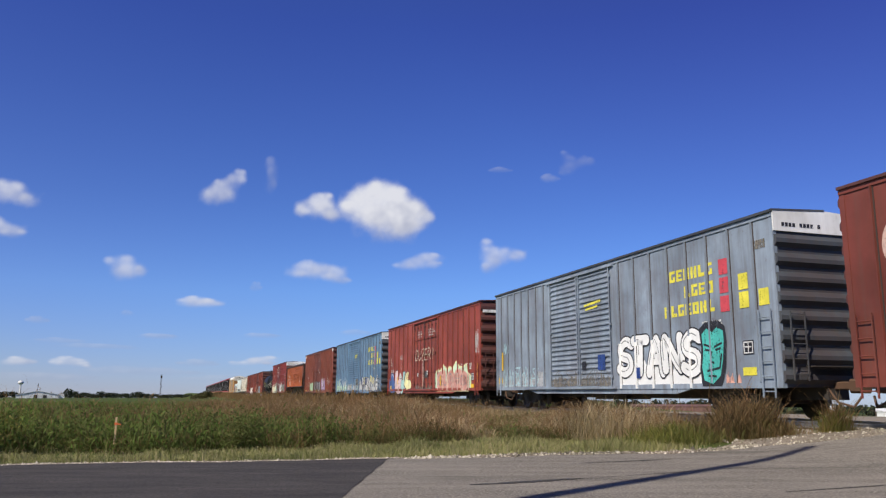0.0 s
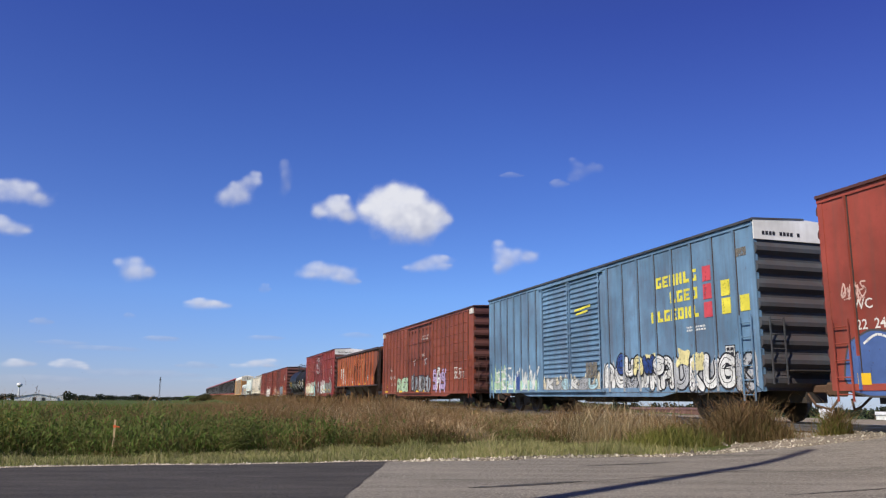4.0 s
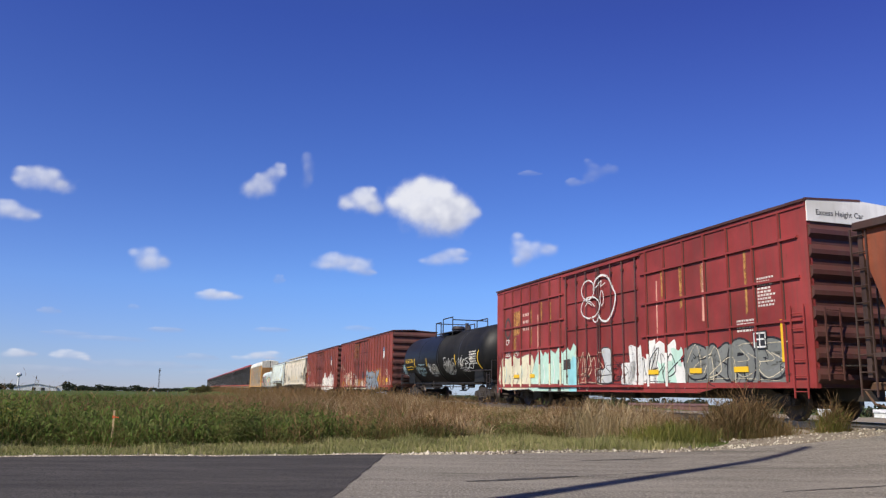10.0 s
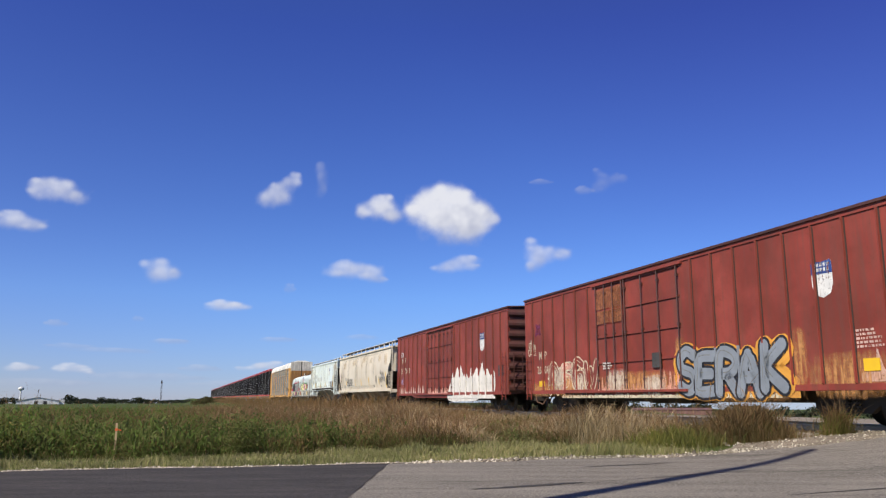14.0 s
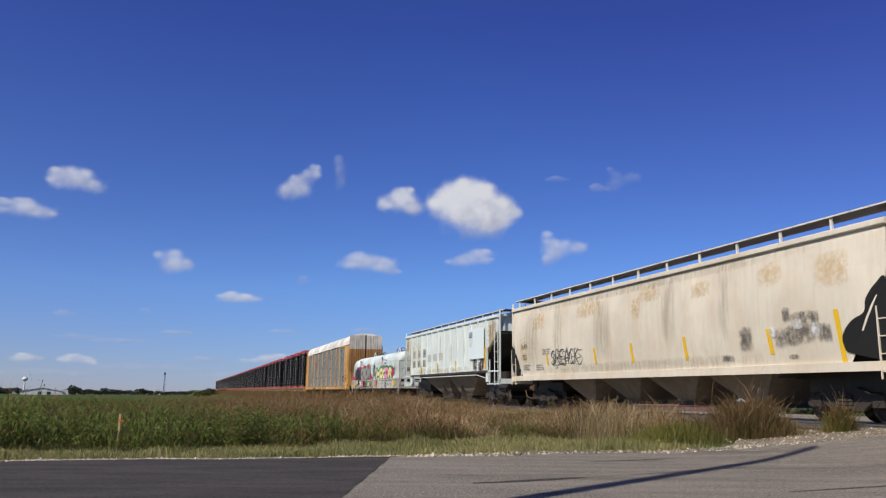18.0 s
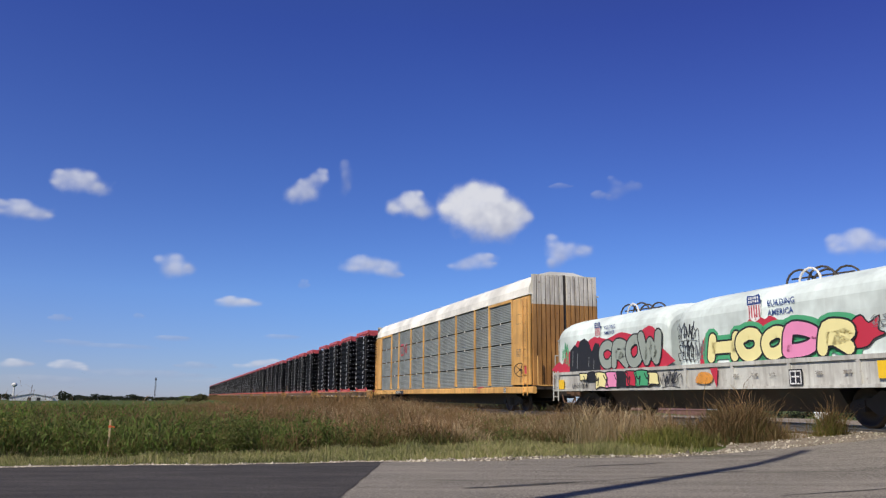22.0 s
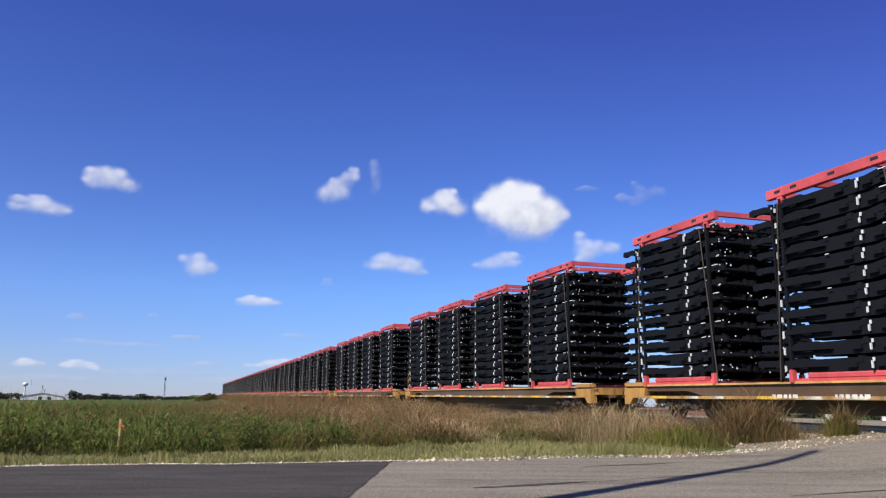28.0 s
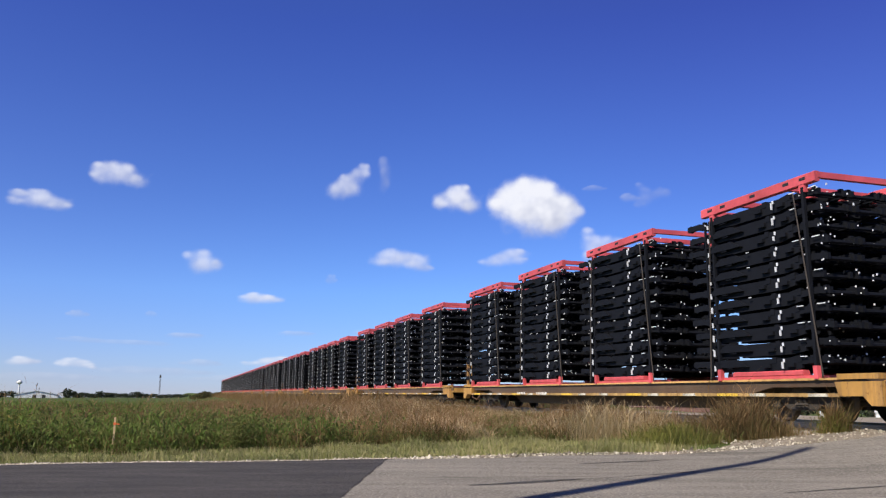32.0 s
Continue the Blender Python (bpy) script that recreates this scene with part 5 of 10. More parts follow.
def covered_hopper(name, label, front, rear, eave, zb, mat, dark, curved, bays, ribs, mat_rib=None):
    car, hl = new_car(name, label, "covered hopper", front, rear)
    cutx = 1.55
    for y, o in ((-HW, -1), (HW, 1)):
        if curved:
            # one bulging sheet
            rows_ = []
            for k in range(11):
                q = k / 10
                z = zb + (eave - zb) * q
                yy = y + o * (0.10 * math.sin(math.pi * q) - 0.02)
                e = cutx * max(0, 0.62 - q) / 0.62 * 1.0
                rows_.append([(-hl + 0.15 + e * 0.6, yy, z), (-hl + 2.5, yy, z), (0, yy, z), (hl - 2.5, yy, z), (hl - 0.15 - e * 0.75, yy, z)])
            part("side_wall", Geo().strip(rows_), mat, car, "smooth bulging steel side", smooth=True)
        else:
            side = [(-hl + 1.6, zb), (hl - 1.6, zb), (hl - 1.6, zb + 1.0), (hl - 0.15, zb + 1.82), (hl - 0.15, eave), (-hl + 0.15, eave), (-hl + 0.15, zb + 1.75), (-hl + 1.6, zb + 1.0)]
            part("side_wall", Geo().extrude_y(side, min(y, y - o * 0.04), max(y, y - o * 0.04)), mat, car, "stained white side sheet")
            st = Geo().box(-0.05, 0.05, min(y, y + o * 0.07), max(y, y + o * 0.07), zb, eave - 0.05).mesh("side_post", mat_rib or mat)
            for k in range(ribs):
                part("side_post", st, None, car, m=pose(-hl + 1.66 + k * (2 * hl - 3.32) / (ribs - 1), 0, 0))
            # pipe rail under the side, and the open corner frames
            part("side_rail", Geo().path([(-hl + 1.9, y + o * 0.04, zb - 0.34), (-hl + 2.6, y + o * 0.04, zb - 0.2), (hl - 3.0, y + o * 0.04, zb - 0.2), (hl - 1.75, y + o * 0.04, zb - 0.36)], 0.022), mat, car, "thin white pipe rail")
            for e in (1, -1):
                gg = Geo()
                for z, hgt in ((zb - 0.02, 0.06), (zb - 0.62, 0.05)):
                    gg.box(min(e * hl, e * (hl - 1.6)), max(e * hl, e * (hl - 1.6)), y - 0.03, y + 0.03, z - hgt, z)
                gg.box(e * (hl - 1.30) - 0.015, e * (hl - 1.30) + 0.015, y - 0.03, y + 0.03, zb - 0.66, zb + 0.5)
                gg.box(e * (hl - 1.62) - 0.16, e * (hl - 1.62) + 0.16, y - 0.02, y + 0.02, zb - 0.55, zb - 0.07)
                part("corner_frame", gg, mat, car, "white corner frame with a step")
        part("top_chord", Geo().chamfered(-hl + 0.1, hl - 0.1, min(y - o * 0.03, y + o * 0.07), max(y - o * 0.03, y + o * 0.07), eave - 0.08, eave + 0.06), mat, car)
        part("side_sill", Geo().box(-hl + (0 if curved else 1.5), hl - (0 if curved else 1.5), min(y - o * 0.02, y + o * 0.05), max(y - o * 0.02, y + o * 0.05), zb - (0.20 if curved else 0.10), zb), mat if curved else dark, car)
    part("roof", Geo().extrude([(-HW, eave), (HW, eave), (HW, eave + 0.03), (0.8, eave + 0.22), (-0.8, eave + 0.22), (-HW, eave + 0.03)], -hl + 0.12, hl - 0.12), mat, car)
    gg = Geo()
    rail_y, wk = -1.05, eave + (0.40 if curved else 0.26)
    part("running_board", Geo().box(-hl - 0.1, hl + 0.1, rail_y - 0.32, rail_y + (0.25 if curved else -0.04), wk, wk + 0.04).box(-hl - 0.1, hl + 0.1, 1.05, 1.37, wk, wk + 0.04).box(-hl - 0.1, -hl + 0.6, -1.3, 1.3, wk, wk + 0.04).box(hl - 0.6, hl + 0.1, -1.3, 1.3, wk, wk + 0.04), dark, car, "dark grating walkway along the roof")
    st = Geo().box(-0.03, 0.03, rail_y - 0.30, rail_y - 0.25, eave + 0.02, wk + 0.05).mesh("walkway_bracket", M_WHITE)
    part("walkway_edge", Geo().box(-hl - 0.1, hl + 0.1, rail_y - 0.345, rail_y - 0.32, wk + 0.015, wk + 0.05), M_WHITE, car, "pale edge strip of the walkway")
    for k in range(13):
        part("walkway_bracket", st, None, car, m=pose(-hl + 0.2 + k * (2 * hl - 0.4) / 12, 0, 0))
    for k in range(5):
        x = -hl + 2.0 + k * (2 * hl - 4) / 4
        part("hatch", Geo().chamfered(x - 1.4, x + 1.4, -0.42, 0.42, eave + 0.2, eave + 0.34, 0.06), mat, car, "roof loading hatch")
    for x, o in ((hl, 1), (-hl, -1)):
        lo, hi, back_ = (3.8, 1.0, eave - 1.6) if curved else (3.7, 0.25, zb + 1.80)
        part("slope_sheet", Geo().hexa([(x - o * lo, -HW + 0.08, zb - 0.3), (x - o * (lo - 0.1), -HW + 0.08, zb - 0.3), (x - o * (lo - 0.1), HW - 0.08, zb - 0.3), (x - o * lo, HW - 0.08, zb - 0.3), (x - o * hi, -HW + 0.08, back_), (x - o * (hi - 0.1), -HW + 0.08, back_), (x - o * (hi - 0.1), HW - 0.08, back_), (x - o * hi, HW - 0.08, back_)]), dark, car, "dark sloped end sheet")
        part("end_wall", Geo().extrude([(-HW + 0.05, back_ - 0.1), (HW - 0.05, back_ - 0.1), (HW - 0.05, eave), (0.8, eave + 0.2), (-0.8, eave + 0.2), (-HW + 0.05, eave)], min(x - o * (0.95 if curved else 0.42), x - o * 0.3), max(x - o * (0.95 if curved else 0.42), x - o * 0.3)), mat, car)
        gg = Geo()
        for y in (-HW + 0.03, HW - 0.03):
            gg.box(min(x, x - o * 0.06), max(x, x - o * 0.06), y - 0.03, y + 0.03, 1.0, eave + 0.3)
        gg.box(min(x, x - o * 0.14), max(x, x - o * 0.14), -HW, HW, 1.02, 1.25)
        part("end_post", gg, mat, car)
        part("end_sill", Geo().box(min(x, x - o * 4.0), max(x, x - o * 4.0), -0.7, 0.7, 1.0, 1.2), dark, car)
        part("bolster_web", Geo().box(min(x - o * 3.4, x - o * 1.1), max(x - o * 3.4, x - o * 1.1), -0.85, 0.85, 0.70, 1.62).cyl((x - o * 0.9, -0.9, 1.05), (x - o * 0.9, 0.9, 1.05), 0.2, n=12), dark, car, "dark bolster web over the bogie")
        ladder(car, x - o * 0.28, -HW - 0.06, 0.95, 2.45 if curved else zb + 1.75, mat, w=0.44, step=0.36 if curved else 0.46)
        ladder(car, x + o * 0.03, -0.75, 1.2, eave + 0.4, mat, along_y=True)
        coupler(car, x, o)
        bogie(car, x - o * 2.1)
    brake_wheel(car, hl + 0.05, 0.25, 2.1, M_STEEL)
    if curved:
        hopper_bays(car, bays, -hl + 4.0, hl - 4.0, zb - 0.05, bay_grime)
        return car, hl
    # two long bays, leaning towards the middle of the car
    for e in (1, -1):
        ends = sorted((e * 0.02, e * (hl - 3.4)))
        m = e * (hl - 6.9)
        bay = part("hopper_bay", Geo().hexa([(m - 0.75, -0.75, 0.40), (m + 0.75, -0.75, 0.40), (m + 0.75, 0.75, 0.40), (m - 0.75, 0.75, 0.40), (ends[0], -1.38, zb - 0.1), (ends[1], -1.38, zb - 0.1), (ends[1], 1.38, zb - 0.1), (ends[0], 1.38, zb - 0.1)]), bay_grime, car, "sloped discharge bay")
        part("outlet_gate", Geo().box(m - 0.85, m + 0.85, -0.82, 0.82, 0.26, 0.42).cyl((m - 1.0, -0.5, 0.34), (m + 1.0, -0.5, 0.34), 0.03, n=6), M_STEEL, bay)
        part("bay_flange", Geo().box(m - 0.04, m + 0.04, -1.1, -0.74, 0.42, 1.0).box(m - 0.9, m + 0.9, -0.80, -0.75, 0.42, 0.52), M_STEEL, bay)
    return car, hl


def tank_car():
    car, hl = new_car("tank_car", "black tank car with white graffiti tags and yellow marks", "tank car", -137.7, -154.4)
    R, zc = 1.52, 2.47
    shell = paint("black_tank_paint", (0.0075, 0.0078, 0.0092), 0.05, 0.12, 0.5, (0.03, 0.02, 0.015), blotch=0.1)
    shell.node_tree.nodes["Principled BSDF"].inputs["Specular IOR Level"].default_value = 0.22
    ends = [(-hl + 0.35, 0.0), (-hl + 0.38, 0.35), (-hl + 0.48, 0.75), (-hl + 0.66, 1.12), (-hl + 0.9, 1.38), (-hl + 1.15, R)]
    prof = ends + [(-0.22, R), (-0.20, R + 0.035), (-0.10, R + 0.035), (-0.08, R + 0.01), (0.08, R + 0.01), (0.10, R + 0.035), (0.20, R + 0.035), (0.22, R)] + [(-a - 0.3, r) for a, r in ends[::-1]]
    part("tank", Geo().lathe(prof, 64, (0, 0, zc)), shell, car, "glossy black cylindrical tank with domed ends", smooth=True)
    for x in (-hl * 0.45, hl * 0.45):
        part("weld_band", Geo().lathe([(x - 0.05, R), (x - 0.04, R + 0.004), (x + 0.04, R + 0.004), (x + 0.05, R)], 64, (0, 0, zc)), shell, car)
    part("dome", Geo().lathe([(zc + R - 0.1, 0.36), (zc + R + 0.12, 0.36), (zc + R + 0.16, 0.42), (zc + R + 0.22, 0.42), (zc + R + 0.34, 0.34), (zc + R + 0.36, 0.0)], 24, (-0.7, 0, 0), axis="z"), M_BLACK, car, "bolted manway cover")
    for x, h in ((-0.95, 0.3), (0.75, 0.42), (1.1, 0.25)):
        part("valve", Geo().cyl((x, 0, zc + R - 0.05), (x, 0, zc + R + h), 0.12, 0.10, 12), M_BLACK, car)
    # platform with handrails
    part("platform", Geo().box(-1.7, 1.7, -1.05, -0.62, zc + R - 0.12, zc + R - 0.08).box(-1.7, 1.7, 0.62, 1.05, zc + R - 0.12, zc + R - 0.08), M_BLACK, car)
    for y in (-1.05, 1.05):
        for x0, x1, top in ((-1.8, -0.85, 0.55), (-0.45, 1.3, 0.70)):
            for x in (x0, x1):
                part("rail_post", Geo().cyl((x, y, zc + R - 0.3), (x, y, zc + R + top - 0.12), 0.032, n=8), M_BLACK, car)
            part("handrail", Geo().path(list([(x0, y, zc + R + top - 0.14), (x0, y, zc + R + top), (x1, y, zc + R + top), (x1, y, zc + R + top - 0.14)]), 0.032), M_BLACK, car)
    for x in (-1.8, 1.3):
        part("handrail", Geo().path([(x, -1.05, zc + R + 0.55), (x, 1.05, zc + R + 0.55)], 0.03), M_BLACK, car)
    for x, o in ((hl, 1), (-hl, -1)):
        part("saddle", Geo().hexa([(x - o * 2.9, -1.25, 1.05), (x - o * 1.5, -1.25, 1.05), (x - o * 1.5, 1.25, 1.05), (x - o * 2.9, 1.25, 1.05), (x - o * 2.7, -1.30, 1.75), (x - o * 1.7, -1.30, 1.75), (x - o * 1.7, 1.30, 1.75), (x - o * 2.7, 1.30, 1.75)]), shell, car)
        part("stub_sill", Geo().box(min(x, x - o * 3.6), max(x, x - o * 3.6), -0.35, 0.35, 0.78, 1.12).box(min(x, x - o * 0.25), max(x, x - o * 0.25), -1.4, 1.4, 1.02, 1.14), M_BLACK, car)
        part("end_railing", Geo().path([(x - o * 0.15, -1.4, 1.1), (x - o * 0.15, -1.4, 2.05), (x - o * 0.15, 1.4, 2.05), (x - o * 0.15, 1.4, 1.1)], 0.024).path([(x - o * 0.15, -1.4, 1.6), (x - o * 3.2, -1.62, 1.6)], 0.024), M_BLACK, car)
        ladder(car, x - o * 0.45, -1.45, 0.5, 1.5, M_BLACK, w=0.4)
        coupler(car, x, o)
        bogie(car, x - o * 2.2)
    part("side_walk", Geo().box(-hl + 2.8, hl - 2.8, -1.30, -1.20, 1.00, 1.06), shell, car)
    # outlet pipes and brake gear under the tank
    part("bottom_outlet", Geo().cyl((0.2, 0, 1.05), (0.2, 0, 0.66), 0.12, 0.08, 12).box(0.0, 0.4, -0.15, 0.15, 0.60, 0.67), M_BLACK, car)
    part("brake_rigging", Geo().path([(-hl + 3.2, -0.7, 1.0), (hl - 3.2, -0.7, 1.0)], 0.035).path([(-2.6, -0.9, 1.15), (-2.6, -0.9, 0.72), (-1.5, -0.9, 0.72), (-1.5, -0.9, 1.15)], 0.03).cyl((2.1, -0.3, 0.88), (2.7, -0.3, 0.88), 0.11, n=12), M_STEEL, car)
    for z in (0.94, 0.82):
        part("brake_pipe", Geo().path([(-hl + 3.3, -1.15, z), (hl - 3.3, -1.15, z)], 0.022), M_BLACK, car, "thin pipe slung under the tank")
    for x in (-4.2, -1.9, 1.5, 4.0):
        part("pipe_hanger", Geo().path([(x - 0.35, -1.15, 1.05), (x - 0.15, -1.15, 0.70), (x + 0.25, -1.15, 0.70), (x + 0.45, -1.15, 1.05)], 0.025), M_BLACK, car, "bent hanger under the tank")
    return car, hl, R, zc


def coil_car():
    pale = paint("pale_green_white_hood", (0.66, 0.74, 0.71), 0.05, 0.12, blotch=0.15)
    frame_m = paint("stained_white_frame", (0.50, 0.50, 0.46), 0.4, 0.55)
    dark = paint("dark_trough", (0.03, 0.03, 0.03), 0.2, 0.2)
    car, hl = new_car("coil_car", "white coil car with two rounded hoods covered in graffiti", "coil car", -239.0, -255.8)
    for y, o in ((-1.55, -1), (1.55, 1)):
        part("side_frame_beam", Geo().box(-hl, hl, min(y, y - o * 0.08), max(y, y - o * 0.08), 0.92, 1.45).box(-hl, hl, min(y + o * 0.05, y - o * 0.1), max(y + o * 0.05, y - o * 0.1), 1.45, 1.55).box(-hl, hl, min(y + o * 0.04, y - o * 0.1), max(y + o * 0.04, y - o * 0.1), 0.86, 0.93), frame_m, car, "stained white side beam")
        for k in range(9):
            x = -hl + 0.3 + k * (2 * hl - 0.6) / 8
            part("beam_post", Geo().box(x - 0.05, x + 0.05, min(y, y + o * 0.045), max(y, y + o * 0.045), 0.93, 1.45), frame_m, car)
    part("floor", Geo().box(-hl, hl, -1.45, 1.45, 0.98, 1.08).box(-hl, hl, -0.4, 0.4, 0.72, 0.98).extrude([(-1.2, 0.98), (-0.75, 0.32), (0.75, 0.32), (1.2, 0.98)], -hl + 3.4, hl - 3.4), dark, car)
    for x0, x1 in ((-hl + 0.2, -0.85), (-0.40, hl - 0.7)):
        half = [(1.50, 1.5), (1.52, 2.5), (1.505, 2.85), (1.44, 3.05), (1.30, 3.22), (1.05, 3.37), (0.68, 3.48), (0.25, 3.53)]
        prof = [(-y, z) for y, z in half] + half[::-1]
        rows_ = []
        for a, sc, zz in ((0.0, 0.93, 0.80), (0.03, 0.96, 0.87), (0.10, 0.98, 0.93), (0.22, 0.993, 0.97), (0.38, 1, 0.99), (0.6, 1, 1)):
            rows_.append([(a, [(y * sc, 1.5 + (z - 1.5) * zz) for y, z in prof])])
        rows_ = [[(x0 + a, y, z) for y, z in p] for ((a, p),) in rows_] + [[(x1 - a, y, z) for y, z in p] for ((a, p),) in rows_[::-1]]
        hood = part("hood", Geo().strip(rows_), pale, car, "rounded pale coil hood", smooth=False)
        for xe in (x0 + 0.004, x1 - 0.009):
            part("hood_end", Geo().extrude([(y * 0.93, 1.5 + (z - 1.5) * 0.80) for y, z in prof], xe, xe + 0.005), pale, hood)
        xm = (x0 + x1) / 2
        gg = Geo()
        for d, y in ((-0.42, -0.3), (-0.1, 0.25), (0.22, -0.2), (0.5, 0.3)):
            gg.path([(xm + d + 0.34 * math.cos(a), y + 0.12 * math.cos(a), 3.48 + 0.38 * math.sin(a)) for a in np.linspace(0, math.pi, 9)], 0.028)
        gg.path([(xm - 0.75, -0.25, 3.66), (xm + 0.8, 0.25, 3.68)], 0.022)
        part("lifting_loop", gg, M_STEEL, hood, "cluster of bent pipe lifting loops")
        part("lifting_loop", Geo().path([(xm + 0.05 + 0.36 * math.cos(a), -0.42, 3.47 + 0.36 * math.sin(a)) for a in np.linspace(0, math.pi, 9)], 0.03), M_WHITE, hood, "white pipe lifting loop")
    for x, o in ((hl, 1), (-hl, -1)):
        gg = Geo()
        for y in np.linspace(-1.5, 1.5, 7):
            gg.box(min(x - o * 0.35, x - o * 0.42), max(x - o * 0.35, x - o * 0.42), y - 0.03, y + 0.03, 1.1, 2.75)
        gg.box(min(x - o * 0.33, x - o * 0.44), max(x - o * 0.33, x - o * 0.44), -1.55, 1.55, 2.7, 2.78)
        part("end_guard", gg, frame_m, car, "barred end guard")
        part("end_sill", Geo().box(min(x, x - o * 0.3), max(x, x - o * 0.3), -1.55, 1.55, 0.85, 1.3), frame_m, car)
        part("end_railing", Geo().path([(x, -1.5, 1.3), (x, -1.5, 2.2), (x, 1.5, 2.2), (x, 1.5, 1.3)], 0.022), frame_m, car)
        ladder(car, x - o * 0.25, -1.62, 0.5, 1.6, frame_m, w=0.4)
        coupler(car, x, o)
        bogie(car, x - o * 2.0)
    return car, hl


def auto_rack():
    yellow = paint("faded_yellow_paint", (0.67, 0.37, 0.105), 0.45, 0.4, blotch=0.3)
    panel_m = paint("galvanised_panel", (0.215, 0.238, 0.232), 0.15, 0.45, 0.5, blotch=0.2)
    roof_m = paint("white_rack_roof", (0.76, 0.74, 0.67), 0.03, 0.08, blotch=0.06)
    door_m = paint("rusty_yellow_end_door", (0.42, 0.21, 0.06), 0.7, 0.8, dirt_rgb=(0.05, 0.03, 0.02), blotch=0.7)
    upper_m = paint("peeling_white_door", (0.62, 0.59, 0.52), 0.7, 0.75, dirt_rgb=(0.09, 0.06, 0.04), blotch=0.4)
    car, hl = new_car("auto_rack", "yellow enclosed auto rack car with grey corrugated side panels", "auto rack", -257.85, -285.45)
    zt = 4.90
    HR = 1.55
    for y, o in ((-HR, -1), (HR, 1)):
        part("side_sill", Geo().chamfered(-hl - 0.2, hl + 0.2, min(y + o * 0.06, y - o * 0.1), max(y + o * 0.06, y - o * 0.1), 0.78, 1.06, 0.03), yellow, car, "yellow flat car sill with flaking paint")
        edges = [1.95, 4.69, 6.66, 9.51, 12.40, 15.45, 18.24, 21.15, 23.11, 25.93]
        xs = [hl - e for e in edges]
        sheet_y = y - o * 0.02
        pan = {}
        for a, b in zip(xs, xs[1:]):
            w = round(a - b, 2)
            for k in range(4):
                z0 = 1.07 + k * 0.945
                if w not in pan:
                    gg = Geo()
                    prof = []
                    for i in range(12):
                        z = i * 0.075
                        prof += [(0.0, z), (o * 0.017, z + 0.016), (o * 0.017, z + 0.042), (0.0, z + 0.058)]
                    gg.strip([[(-w / 2 + 0.02, sheet_y + q, z) for q, z in prof], [(w / 2 - 0.02, sheet_y + q, z) for q, z in prof]])
                    gg.box(-w / 2 + 0.02, w / 2 - 0.02, min(sheet_y - o * 0.03, sheet_y - o * 0.01), max(sheet_y - o * 0.03, sheet_y - o * 0.01), 0, 0.895)
                    pan[w] = gg.mesh("side_panel", panel_m)
                part("side_panel", pan[w], None, car, m=pose((a + b) / 2, 0, z0))
        for x in xs[:-1]:
            part("side_post", Geo().hexa([(x - 0.16, y - o * 0.05, 1.14), (x + 0.16, y - o * 0.05, 1.14), (x + 0.16, y + o * 0.05, 1.14), (x - 0.16, y + o * 0.05, 1.14), (x - 0.07, y - o * 0.05, 1.55), (x + 0.07, y - o * 0.05, 1.55), (x + 0.07, y + o * 0.05, 1.55), (x - 0.07, y + o * 0.05, 1.55)]).box(x - 0.07, x + 0.07, min(y - o * 0.05, y + o * 0.05), max(y - o * 0.05, y + o * 0.05), 1.55, zt), yellow, car)
        for x0, x1 in ((xs[1], xs[0]), (xs[-1], xs[-2])):
            part("top_strip", Geo().box(x0, x1, min(y - o * 0.02, y + o * 0.055), max(y - o * 0.02, y + o * 0.055), zt - 0.17, zt - 0.05), yellow, car)
        part("top_rail", Geo().box(-hl, hl, min(y - o * 0.06, y + o * 0.06), max(y - o * 0.06, y + o * 0.06), zt - 0.05, zt), roof_m, car)
        for x0, x1 in ((hl - 1.85, hl - 0.1), (-hl + 0.1, -hl + 1.6)):
            part("end_panel", Geo().box(x0, x1, min(y - o * 0.03, y + o * 0.035), max(y - o * 0.03, y + o * 0.035), 1.14, zt - 0.1), yellow, car, "plain yellow end section of the side")
        ladder(car, hl - 0.5, y + o * 0.09, 0.7, 4.7, yellow)
        ladder(car, -hl + 0.35, y + o * 0.09, 0.7, 4.7, yellow)
    arc = [(-HR - 0.02, zt - 0.02), (-HR + 0.02, zt + 0.30), (-HR + 0.20, zt + 0.62), (-HR + 0.50, zt + 0.85), (-0.55, zt + 0.98), (0.55, zt + 0.98), (HR - 0.50, zt + 0.85), (HR - 0.20, zt + 0.62), (HR - 0.02, zt + 0.30), (HR + 0.02, zt - 0.02)]
    part("roof", Geo().extrude(arc, -hl + 0.15, hl - 0.25), roof_m, car, "rounded white roof")
    part("deck", Geo().box(-hl, hl, -HR + 0.1, HR - 0.1, 0.95, 1.08).box(-hl, hl, -0.4, 0.4, 0.6, 0.95).extrude_y([(-hl + 4.6, 0.6), (-hl + 5.4, 0.30), (hl - 5.4, 0.30), (hl - 4.6, 0.6)], -0.42, 0.42), M_STEEL, car)
